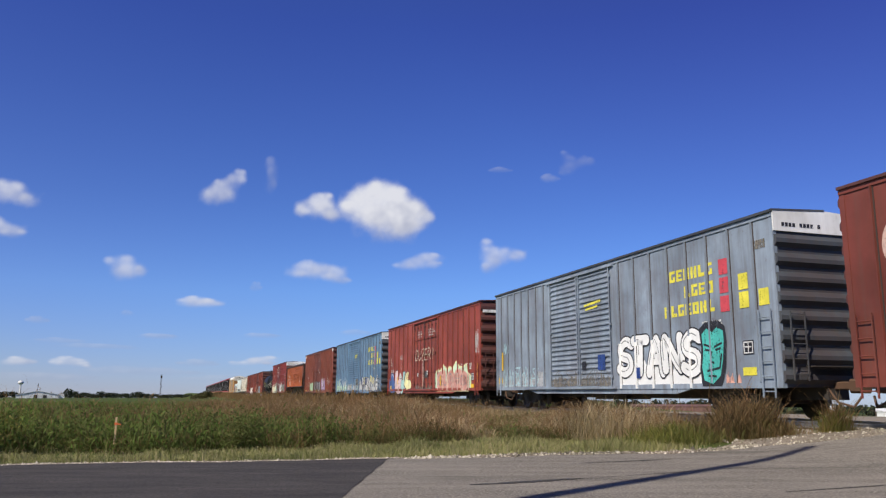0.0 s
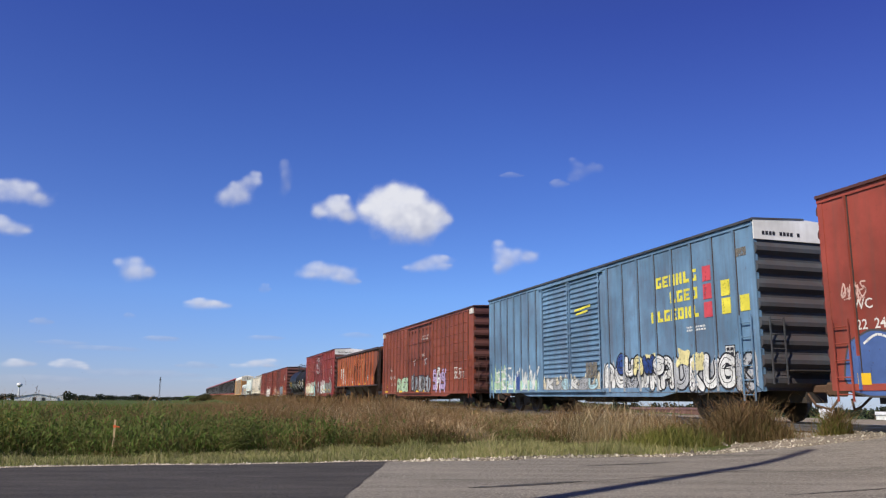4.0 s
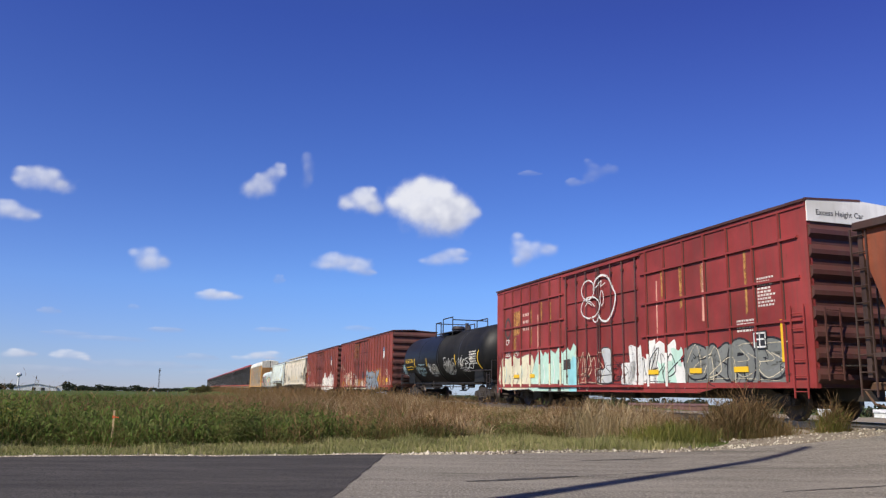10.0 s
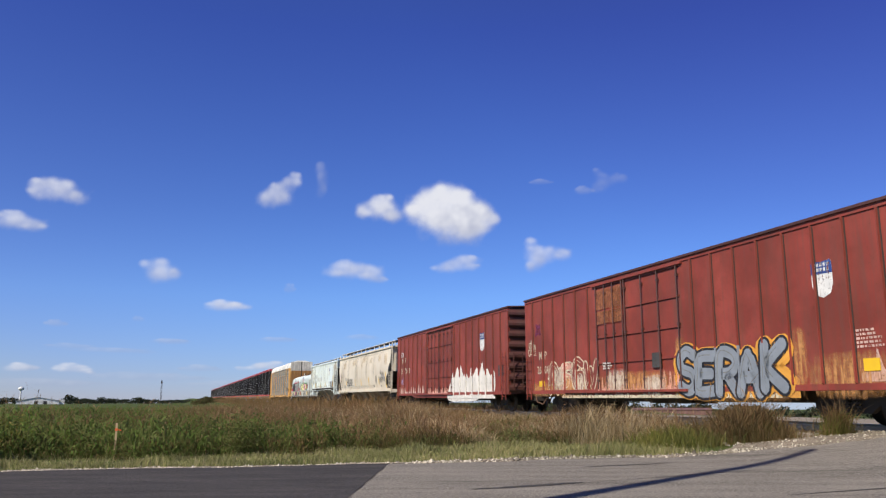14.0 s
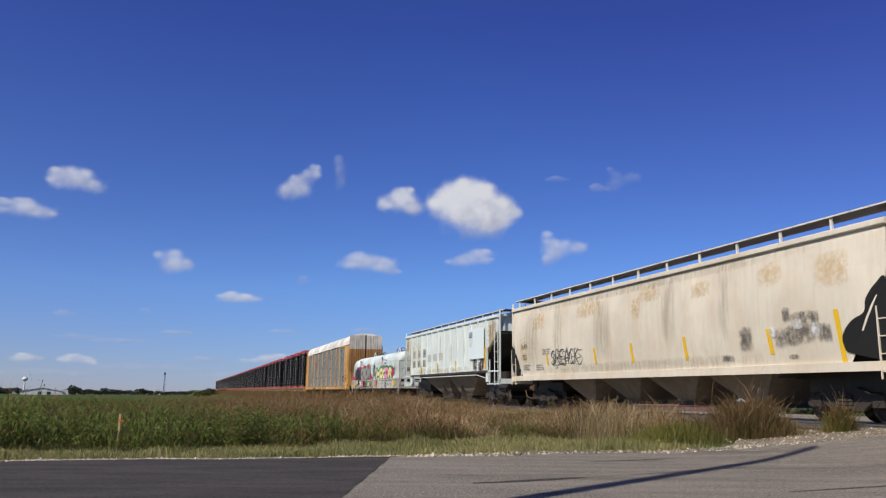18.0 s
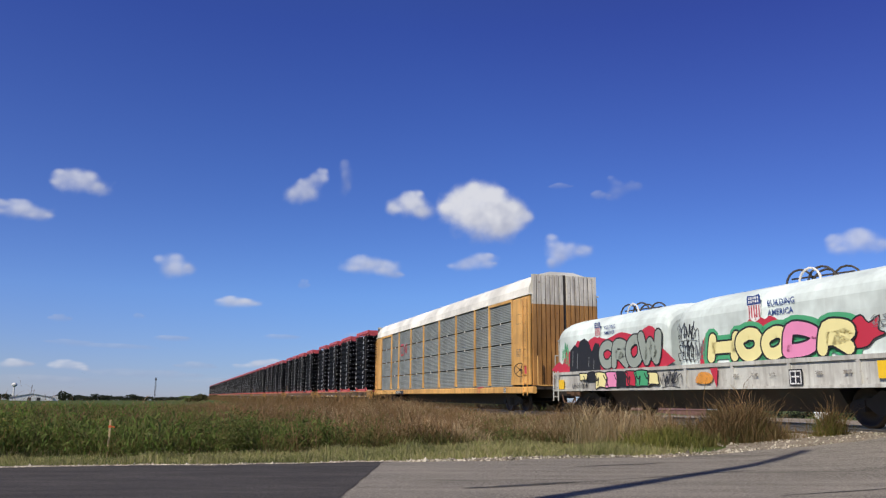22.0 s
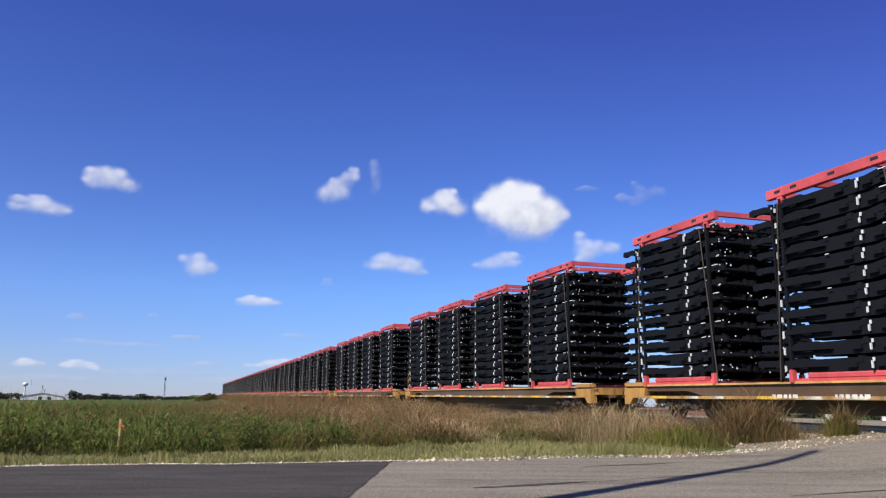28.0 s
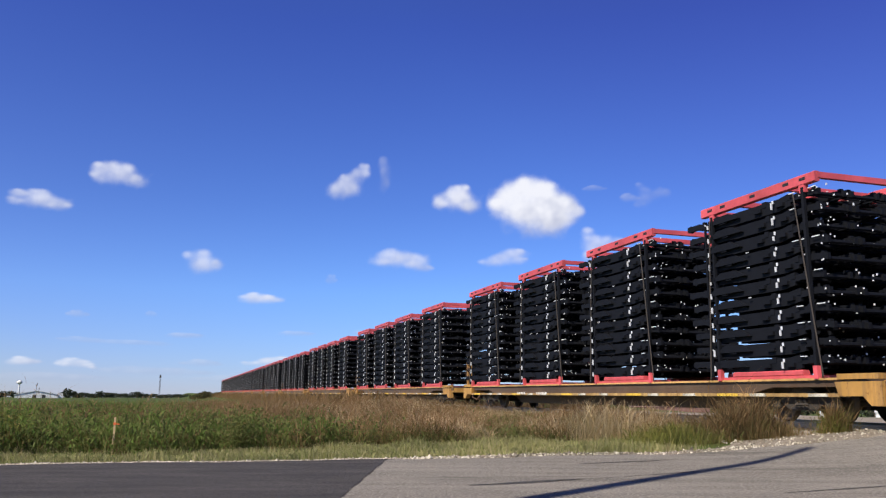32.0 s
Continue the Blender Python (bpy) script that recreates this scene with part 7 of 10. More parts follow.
def strokes_of(r, cx, up, cw, h):
    """Quick slanted strokes, hooks and loops in one cell."""
    P = lambda a, b: (cx + cw * (a + 0.18 * b) + r.uniform(-0.04, 0.04) * cw, up + h * b)
    kind = r.randrange(4)
    if kind == 0:
        return [[P(-0.3, 0.2), P(0.1, r.uniform(0.8, 1.15)), P(0.5, 0.3), P(-0.1, 0.1), P(0.9, 0.75), P(1.2, -0.15)]]
    if kind == 1:
        return [[P(1.1, 0.95), P(0.2, 0.9), P(0.7, 0.45), P(0.0, 0.35), P(0.5, -0.1), P(1.15, 0.3), P(0.6, 0.65)]]
    if kind == 2:
        return [[P(-0.15, 0.6), P(0.2, 0.05), P(0.35, 0.95), P(0.6, 0.25), P(0.85, 0.8), P(0.7, -0.1), P(1.2, 1.1)]]
    return [[P(-0.1, 0.7), P(0.35, 1.1), P(0.25, 0.1), P(0.8, 0.55), P(0.55, 0.85), P(0.9, -0.2), P(1.25, -0.1)], [P(0.1, 0.3), P(0.45, 0.35)]]


def scribble(car, x, z, w, h, thick, y, mat, seed, turns=14, name="graffiti_tag", label="looping spray-painted tag", m=None):
    """A tag that cannot be read."""
    r = random.Random(seed)
    gg = Geo()
    cells = max(3, turns // 3)
    for k in range(cells):
        for pts in strokes_of(r, x + w / cells * k, z + h * r.uniform(-0.08, 0.12), w / cells, h):
            gg.ribbon(rounded(pts, 4), thick * r.uniform(0.75, 1.2), y)
    gg.ribbon(rounded([(x + w * 0.05, z - h * 0.10), (x + w * 0.5, z - h * 0.02), (x + w * 0.98, z - h * 0.12)], 4), thick * 0.6, y)
    return part(name, gg, mat, car, label, m)


def splash(car, x0, x1, z0, z1, y, mat, seed, teeth=14, name="paint_patch", label="ragged patch of sprayed paint", rough=0.5):
    """A patch with a ragged upper edge."""
    r = random.Random(seed)
    top = []
    teeth = int(teeth * 1.7)
    for k in range(teeth * 2 + 1):
        q = k / (teeth * 2)
        hgt = z0 + (z1 - z0) * (r.uniform(1 - rough, 1.0) if k % 2 else r.uniform(0.55 * (1 - rough), 0.8))
        top.append((x0 + (x1 - x0) * q, hgt))
    gg = Geo()
    top = [(x, max(z0 + 0.02, z + r.uniform(-0.02, 0.02))) for x, z in rounded(top, 2)]
    for (a, za), (b, zb_) in zip(top, top[1:]):
        gg.poly([(a, z0), (b, z0), (b, zb_), (a, za)], y)
    return part(name, gg, mat, car, label)


def bubble(x, z, w, h, r):
    """A swollen letter body."""
    base = [(-0.5, -0.5), (-0.15, -0.42), (0.2, -0.5), (0.5, -0.45), (0.42, -0.1), (0.52, 0.2), (0.45, 0.5), (0.1, 0.42), (-0.2, 0.5), (-0.5, 0.46), (-0.42, 0.1), (-0.52, -0.15)]
    return rounded([(x + w * (a + r.uniform(-0.10, 0.10)), z + h * (b + r.uniform(-0.09, 0.09))) for a, b in base], 3, True)


def fat_stroke(gg, pts, w, y):
    """A thick painted stroke with round ends."""
    gg.ribbon(pts, w, y)
    for i in range(0, len(pts), 2):
        gg.poly([(pts[i][0] + w / 2 * math.cos(a), pts[i][1] + w / 2 * math.sin(a)) for a in np.linspace(0, 2 * math.pi, 11)[:-1]], y + 0.0001 + 0.00002 * i)
    x, z = pts[-1]
    gg.poly([(x + w / 2 * math.cos(a), z + w / 2 * math.sin(a)) for a in np.linspace(0, 2 * math.pi, 11)[:-1]], y + 0.00006)


def fat_letters(car, forms, x0, x1, z0, z1, y, fills, edge, seed, name="graffiti_piece", label="", body=0.30, rim=0.09, inner_lines=True):
    """Swollen outlined letters side by side; forms: a list of lists of strokes in a unit box."""
    r = random.Random(seed)
    n = len(forms)
    cell = (x1 - x0) / n
    w = body * min(cell, z1 - z0)
    edges, filled, shine = Geo(), [], []
    for i, form in enumerate(forms):
        inner, lines = Geo(), Geo()
        drop, grow, lean = r.uniform(-0.05, 0.06) * (z1 - z0), r.uniform(0.88, 1.04), r.uniform(-0.06, 0.14)
        yi = y - 0.0022 * i
        for stroke in form:
            pts = [(x0 + cell * (i + 0.08 + 0.84 * px + lean * pz) , z0 + w / 2 + drop + pz * ((z1 - z0) * grow - w)) for px, pz in stroke]
            pts = rounded(pts, 4)
            fat_stroke(edges, pts, w + rim * 2, yi)
            fat_stroke(inner, pts, w, yi - 0.0012)
            lines.ribbon([(px - w * 0.22, pz + w * 0.10) for px, pz in pts[1:-2]], w * 0.10, yi - 0.0020)
        filled.append((fills[i % len(fills)], inner, lines))
    root = part(name, edges, edge, car, label)
    for mat, gg, lines in filled:
        p = part("letter", gg, mat, root)
        if inner_lines:
            tagged(part("inner_line", lines, edge if len(fills) > 1 else S_GREY, p), kind="stuff")
    return root


def piece(car, x0, x1, z0, z1, y, fills, outline, seed, letters=6, name="graffiti_piece", label="block of graffiti letters", holes=True):
    """Overlapping swollen letters, each with a dark edge and a few inner lines."""
    r = random.Random(seed)
    forms = []
    for k in range(letters):
        forms.append(r.choice([g_ for g_ in GLYPHS if not forms or g_ is not forms[-1]]))
    root = fat_letters(car, forms, x0, x1, z0, z1, y, fills, outline, seed, name, label, 0.34, 0.055)
    lines = Geo()
    w, zz = (x1 - x0) / letters, z1 - z0
    for k in range(letters * 2):
        cx, cz = r.uniform(x0, x1), z0 + zz * r.uniform(0.1, 0.9)
        lines.ribbon(rounded([(cx, cz), (cx + w * r.uniform(-0.3, 0.3), cz - zz * r.uniform(0.05, 0.3)), (cx + w * r.uniform(-0.2, 0.5), cz - zz * r.uniform(0.1, 0.4))], 3), r.uniform(0.012, 0.03), y - 0.0022 * letters - 0.003)
    tagged(part("inner_line", lines, outline, root), kind="stuff")
    return root


def shape(car, hl, pts, y, mat, edge=None, width=0.045, soft=True, name="paint_patch", label="large pastel graffiti shape"):
    """A painted field from its corners (metres behind the car's front, height over the rail), with a drawn edge."""
    line = [(hl - d, z) for d, z in pts]
    line = rounded(line, 3, True) if soft else line
    root = part(name, Geo().poly(line, y), mat, car, label)
    if edge:
        part("outline", Geo().ribbon(line + line[:1], width, y - 0.0025), edge, root)
    return root


def over_posts(car, hl, posts_d, x0, x1, z0, z1, mat, rib=0.05):
    """The same paint on the posts that stand in it."""
    for d in posts_d:
        x = hl - d
        if x0 < x < x1:
            part("painted_post", Geo().hexa([(x - rib / 2 - 0.006, -HW - 0.004, z0), (x + rib / 2 + 0.006, -HW - 0.004, z0), (x + rib * 0.3 + 0.006, -HW - 0.064, z0), (x - rib * 0.3 - 0.006, -HW - 0.064, z0), (x - rib / 2 - 0.006, -HW - 0.004, z1), (x + rib / 2 + 0.006, -HW - 0.004, z1), (x + rib * 0.3 + 0.006, -HW - 0.064, z1), (x - rib * 0.3 - 0.006, -HW - 0.064, z1)]), mat, car)


def block_words(car, x1, z_top, rows_, size, y, mat, posts_d, hl, name="letter_block", label="big worn yellow lettering"):
    """Railway lettering as worn blocks, set from the right edge x1."""
    r = random.Random(3)
    for k, (n, indent) in enumerate(rows_):
        for j in range(n):
            w = size * 0.84
            x = x1 - indent - (n - j) * size * 1.04
            z = z_top - k * size * 1.52
            gg = Geo()
            kind = (j * 3 + k * 2) % 5
            t = size * 0.31
            quad = lambda a, b, c, d: gg.poly([(x + a, z - d), (x + b, z - d), (x + b, z - c), (x + a, z - c)], y)
            if kind == 0:
                quad(0, t, 0, size), quad(t, w, 0, t * 0.8), quad(t, w, size - t * 0.8, size), quad(w - t, w, size * 0.5, size - t * 0.8)
            elif kind == 1:
                quad(0, t, 0, size), quad(w - t, w, 0, size), quad(t, w - t, 0, t * 0.8), quad(t, w - t, size - t * 0.8, size)
            elif kind == 2:
                quad(0, t * 1.2, 0, size), quad(t * 1.2, w, size - t, size)
            elif kind == 3:
                quad(0, t, 0, size), quad(t, w, 0, t * 0.7), quad(t, w * 0.85, size * 0.42, size * 0.62), quad(t, w, size - t * 0.7, size)
            else:
                quad(0, t, 0, size), quad(w - t, w, 0, size), gg.poly([(x + t, z), (x + w - t, z - size), (x + w - t, z - size * 0.55), (x + t, z - size * 0.1)], y)
            part(name, gg, mat, car, label)


def shield(car, x, z, w, h, y, faded=False):
    """Railway emblem: a dark top band over a pale shield."""
    out = [(-0.5, 0.42), (-0.42, 0.5), (0, 0.46), (0.42, 0.5), (0.5, 0.42), (0.5, -0.15), (0.36, -0.4), (0, -0.5), (-0.36, -0.4), (-0.5, -0.15)]
    e = part("emblem", Geo().poly([(x + w * a, z + h * b) for a, b in out], y), S_WHITE, car, "white shield emblem with a dark blue top")
    part("emblem_band", Geo().poly([(x - w * 0.5, z + h * 0.14), (x + w * 0.5, z + h * 0.14), (x + w * 0.5, z + h * 0.42), (x + w * 0.42, z + h * 0.5), (x, z + h * 0.46), (x - w * 0.42, z + h * 0.5), (x - w * 0.5, z + h * 0.42)], y - 0.003), S_NAVY, e)
    gg = Geo()
    for k, b in enumerate((0.34, 0.21)):
        for j in range(5):
            gg.poly([(x + w * (-0.38 + j * 0.16), z + h * b), (x + w * (-0.28 + j * 0.16), z + h * b), (x + w * (-0.28 + j * 0.16), z + h * (b + 0.09)), (x + w * (-0.38 + j * 0.16), z + h * (b + 0.09))], y - 0.006)
    part("emblem_print", gg, S_WHITE, e)
    if not faded:
        gg = Geo()
        for j in range(5):
            a = -0.4 + j * 0.18
            gg.poly([(x + w * a, z - h * 0.34), (x + w * (a + 0.08), z - h * 0.34), (x + w * (a + 0.08), z + h * 0.12), (x + w * a, z + h * 0.12)], y - 0.004)
        part("emblem_stripe", gg, S_CRIMSON, e)


def data_box(car, x, z, s_, y):
    e = plate(car, x, z, s_, s_ * 0.9, y, S_BLACK, "data_panel", "small black data panel framed in white")
    gg = Geo()
    for a, b, c, d in ((-0.44, -0.38, 0.44, -0.30), (-0.44, 0.30, 0.44, 0.38), (-0.44, -0.38, -0.36, 0.38), (0.36, -0.38, 0.44, 0.38), (-0.04, -0.38, 0.04, 0.38), (-0.3, 0.0, 0.3, 0.08)):
        gg.poly([(x + s_ * a, z + s_ * b), (x + s_ * c, z + s_ * b), (x + s_ * c, z + s_ * d), (x + s_ * a, z + s_ * d)], y - 0.010)
    part("data_frame", gg, S_WHITE, e)


Y0 = -HW - 0.006


def decorate():
    rows8 = lambda a, b, n: [a + (b - a) * k / (n - 1) for k in range(n)]
    gw_posts = rows8(0.75, 7.4, 8) + rows8(13.3, 17.8, 7)
    # dark brown leading car
    car, hl = made["lead"]
    part("lettering", Geo().ribbon(rounded([(-hl + 1.75, 4.0), (-hl + 1.35, 4.15), (-hl + 1.1, 3.85), (-hl + 1.1, 3.45), (-hl + 1.4, 3.25), (-hl + 1.8, 3.4)], 4), 0.13, Y0), S_FADED, car, "faded round white letter")
    plate(car, -hl + 1.55, 1.35, 0.25, 0.45, Y0, M_YELLOW)
    part("paint_spot", Geo().lathe([(Y0 - 0.001, 0.0), (Y0, 0.13)], 14, (-hl + 1.25, 0, 1.35), "y"), S_FADED, car)

    # the two cars with yellow lettering
    for key in ("grey", "blue"):
        car, hl = made[key]
        block_words(car, hl - 2.36, 4.20, ((6, 0.0), (4, 0.0), (7, -0.02)), 0.335, Y0, M_LEMON, gw_posts, hl)
        for k in range(3):
            plate(car, hl - 1.97, 4.0 - k * 0.50, 0.36, 0.42, Y0, M_REDBAR, "red_square", "faded red square")
        for x, z in ((1.2, 3.50), (1.2, 3.02), (0.46, 3.02)):
            plate(car, hl - x, z, 0.36, 0.42, Y0, M_LEMON, "yellow_square", "lemon yellow square")
        plate(car, hl - 1.15, 1.20, 0.5, 0.20, Y0, M_LEMON, "yellow_label", "yellow label")
        data_box(car, hl - 1.15, 1.80, 0.40, Y0)
        part("yellow_stripe", Geo().poly([(hl - 9.8, 3.70), (hl - 8.6, 3.78), (hl - 8.6, 3.86), (hl - 9.8, 3.78)], -HW - 0.035).poly([(hl - 9.7, 3.56), (hl - 8.8, 3.62), (hl - 8.8, 3.69), (hl - 9.7, 3.63)], -HW - 0.035), M_LEMON, car)
        plate(car, hl - 0.5, 4.35, 0.4, 0.22, Y0, S_SOOT, "dark_patch")
        bars(car, hl - 3.0, 2.55, 0.9, 0.05, 2, Y0, S_WHITE, seed=4)
        # print on the white end panel
        gg = Geo()
        for k in range(11):
            if k not in (4, 9):
                gg.box(hl + 0.032, hl + 0.036, -1.35 + k * 0.11, -1.27 + k * 0.11, 4.72, 4.82)
        part("stencil", gg, S_BLACK, car)
    car, hl = made["grey"]
    solid_white = worn("solid_white_spray", (0.80, 0.80, 0.79), 0.55, 0.12, 0.12, 0.08)
    over_posts(car, hl, gw_posts, hl - 7.5, hl - 3.1, 0.80, 2.25, solid_white)
    splash(car, hl - 7.5, hl - 3.15, 0.78, 1.75, Y0, solid_white, 12, 8, rough=0.15)
    fat_letters(car, [STROKES[ch] for ch in "STANS"], hl - 7.6, hl - 3.1, 1.15, 2.5, Y0 - 0.008, [solid_white], S_BLACK, 11, label="white swollen graffiti letters edged in black", body=0.36, rim=0.045)
    # teal painted head: an angular shape with a dark cap
    part("graffiti_figure", Geo().poly([(hl - 3.08, 0.84), (hl - 2.25, 0.84), (hl - 2.05, 1.35), (hl - 1.98, 2.0), (hl - 2.02, 2.42), (hl - 2.3, 2.60), (hl - 2.85, 2.58), (hl - 3.14, 2.40), (hl - 3.06, 1.9), (hl - 3.16, 1.3)], Y0 - 0.022), S_BLACK, car, "teal angular graffiti figure edged in black")
    part("graffiti_fill", Geo().poly([(hl - 2.98, 1.0), (hl - 2.62, 0.90), (hl - 2.30, 1.10), (hl - 2.16, 1.5), (hl - 2.08, 2.05), (hl - 2.10, 2.30), (hl - 2.35, 2.40), (hl - 2.55, 2.28), (hl - 2.80, 2.40), (hl - 3.02, 2.26), (hl - 2.97, 1.8), (hl - 3.06, 1.35)], Y0 - 0.025), S_TEAL, car)
    gg = Geo()
    for a, b, c, d in ((-2.95, 1.98, -2.62, 1.88), (-2.50, 1.88, -2.15, 1.98), (-2.9, 1.82, -2.68, 1.80), (-2.45, 1.80, -2.22, 1.84), (-2.62, 1.78, -2.68, 1.50), (-2.68, 1.50, -2.52, 1.46), (-2.85, 1.25, -2.30, 1.32), (-2.80, 1.12, -2.45, 1.10), (-2.20, 1.7, -2.30, 1.3)):
        gg.ribbon([(hl + a, b), (hl + c, d)], 0.06, Y0 - 0.028)
    part("graffiti_lines", gg, S_BLACK, car)
    splash(car, hl - 2.1, hl - 1.5, 0.8, 1.25, Y0, S_SALMON, 14, 5)
    plate(car, hl - 8.64, 1.70, 0.5, 0.52, -HW - 0.03, S_NAVY, "blue_patch", "dark blue painted square")
    plate(car, hl - 9.9, 1.62, 0.3, 0.3, -HW - 0.03, S_BLACK, "black_patch")
    plate(car, hl - 6.35, 1.28, 0.26, 0.34, Y0 - 0.03, S_NAVY, "blue_patch", "dark blue painted square")
    splash(car, hl - 12.6, hl - 8.0, 0.9, 1.35, -HW - 0.032, S_SOOT, 15, 14)
    splash(car, hl - 18.2, hl - 13.2, 0.85, 1.75, Y0, S_SILVER, 16, 16)
    scribble(car, hl - 17.8, 1.0, 3.8, 0.7, 0.06, Y0 - 0.004, S_SKY, 17, 18)
    scribble(car, hl - 12.3, 0.95, 4.2, 0.5, 0.03, -HW - 0.036, S_SOOT, 18, 20)

    plate(car, hl - 17.62, 2.05, 0.13, 0.8, Y0 - 0.03, M_YELLOW)
    plate(car, hl - 17.9, 1.2, 0.42, 0.26, Y0, M_YELLOW, "yellow_label", "yellow label")
    scribble(car, hl - 17.5, 2.4, 0.5, 0.4, 0.06, Y0, S_SKY, 19, 6)

    car, hl = made["blue"]
    over_posts(car, hl, gw_posts, hl - 7.8, hl - 0.5, 0.80, 1.6, S_SILVER)
    splash(car, hl - 7.9, hl - 0.1, 0.76, 1.95, Y0, S_SILVER, 21, 16, rough=0.45)
    piece(car, hl - 7.7, hl - 0.3, 0.82, 1.75, Y0 - 0.006, [S_WHITE, S_WHITE, S_SILVER, S_WHITE], S_BLACK, 22, 11, label="silver and white graffiti letters edged in black")
    piece(car, hl - 6.9, hl - 4.2, 1.3, 1.95, Y0 - 0.03, [S_NAVY, S_WHITE, S_PALEY], S_BLACK, 23, 5, holes=False)
    for d, z in ((3.2, 1.75), (4.9, 1.7), (2.5, 1.6)):
        part("paint_spot", Geo().poly(bubble(hl - d, z, 0.55, 0.5, random.Random(int(d * 10))), Y0 - 0.034), S_PALEY, car)
    splash(car, hl - 12.6, hl - 8.0, 0.9, 1.5, -HW - 0.032, S_CREAM, 24, 12, rough=0.7)
    piece(car, hl - 12.4, hl - 8.2, 0.9, 1.3, -HW - 0.036, [S_WHITE, S_SILVER, S_SKY], S_GREY, 25, 6)
    plate(car, hl - 8.6, 1.55, 0.8, 0.55, -HW - 0.05, S_SOOT, "dark_patch", "square of brown overpaint")
    over_posts(car, hl, gw_posts, hl - 18.3, hl - 13.2, 0.80, 1.3, S_MINT)
    splash(car, hl - 18.4, hl - 16.6, 0.8, 2.2, Y0, S_MINT, 26, 5)
    splash(car, hl - 16.8, hl - 13.1, 0.8, 1.75, Y0, S_SKY, 27, 9)
    scribble(car, hl - 18.0, 1.0, 4.6, 0.8, 0.10, Y0 - 0.004, S_WHITE, 28, 16)
    splash(car, hl - 15.4, hl - 15.0, 0.9, 1.9, Y0 - 0.007, S_NAVY, 29, 3)

    # oxide red car
    car, hl = made["red"]
    thick = lambda name, rgb: worn(name, rgb, 0.6, 0.32, 0.25, 0.12)
    rp = rows8(0.8, 6.9, 8) + rows8(12.4, 18.0, 6)
    hand_letters(car, "DUZER!", hl - 11.45, 2.62, 3.9, 0.62, 0.05, -HW - 0.06, S_CREAM, label="white hand-painted word on the door")
    for a, b, mat in ((18.3, 16.65, "navy"), (16.65, 15.1, "rose"), (15.1, 14.2, "teal"), (14.2, 12.5, "lemon")):
        over_posts(car, hl, rp, hl - a, hl - b, 0.80, 1.5, thick("faded_%s_post" % mat, {"navy": (0.07, 0.13, 0.33), "rose": (0.74, 0.54, 0.54), "teal": (0.40, 0.62, 0.60), "lemon": (0.80, 0.77, 0.42)}[mat]))
    p_navy, p_pink, p_teal, p_yellow = thick("faded_navy_paint", (0.07, 0.13, 0.33)), thick("faded_rose_paint", (0.74, 0.54, 0.54)), thick("faded_teal_paint", (0.40, 0.62, 0.60)), thick("faded_lemon_paint", (0.80, 0.77, 0.42))
    shape(car, hl, [(18.3, 0.76), (18.28, 1.71), (17.88, 1.95), (17.57, 2.02), (17.1, 1.91), (16.73, 1.58), (16.64, 0.75)], Y0, p_navy, S_DARKPATCH)
    shape(car, hl, [(16.7, 1.97), (15.97, 2.15), (15.58, 1.85), (15.5, 1.6), (15.1, 1.55), (15.14, 0.68), (16.58, 0.75)], Y0 - 0.004, p_pink, S_DARKPATCH)
    shape(car, hl, [(15.48, 1.62), (15.52, 1.85), (15.32, 1.98), (15.12, 1.86), (15.14, 1.62)], Y0 - 0.002, S_WHITE)
    shape(car, hl, [(14.67, 1.98), (14.07, 2.0), (14.36, 1.38), (13.93, 1.14), (14.66, 0.66), (15.19, 0.66), (15.12, 1.4)], Y0 - 0.008, p_teal, S_DARKPATCH)
    shape(car, hl, [(13.8, 1.96), (13.16, 1.97), (13.38, 1.51), (12.81, 1.46), (12.46, 1.11), (12.79, 0.9), (13.69, 0.91), (14.33, 1.15), (14.16, 1.54)], Y0 - 0.012, p_yellow, S_DARKPATCH)
    part("graffiti_edge", Geo().ribbon(rounded([(hl - 17.85, 1.75), (hl - 17.5, 1.92), (hl - 17.15, 1.78), (hl - 16.85, 1.45), (hl - 16.78, 0.8)], 4), 0.05, Y0 - 0.003), S_WHITE, car, "white highlight on the navy shape")
    plate(car, hl - 15.95, 1.45, 0.13, 0.5, Y0 - 0.02, M_YELLOW)
    for d, z0, z1, mat in ((16.2, 0.95, 1.7, S_CREAM), (15.7, 0.9, 1.3, S_CREAM), (14.75, 0.95, 1.5, S_MINT), (13.4, 1.0, 1.3, S_WHITE)):
        part("inner_stroke", Geo().ribbon(rounded([(hl - d - 0.16, z0), (hl - d - 0.04, (z0 + z1) / 2), (hl - d + 0.12, z1)], 4), 0.07, Y0 - 0.017), mat, car)
    plate(car, hl - 12.44, 1.42, 0.13, 0.48, Y0 - 0.004, M_YELLOW)
    plate(car, hl - 17.9, 1.02, 0.34, 0.24, Y0 - 0.012, M_YELLOW)
    writing(car, "WC", hl - 18.05, 2.48, 0.30, Y0, M_WHITE)
    writing(car, "22  243", hl - 18.0, 2.05, 0.30, Y0, M_WHITE)
    scribble(car, hl - 18.3, 2.75, 0.6, 0.3, 0.035, Y0, S_FADED, 36, 12)
    scribble(car, hl - 15.4, 2.87, 0.65, 0.22, 0.03, Y0, S_WHITE, 37, 9)
    part("ring_mark", Geo().ribbon(rounded([(hl - 15.04 + 0.16 * math.cos(k), 2.38 + 0.18 * math.sin(k)) for k in np.linspace(0, 5.5, 8)], 3, True), 0.03, Y0), S_FADED, car)
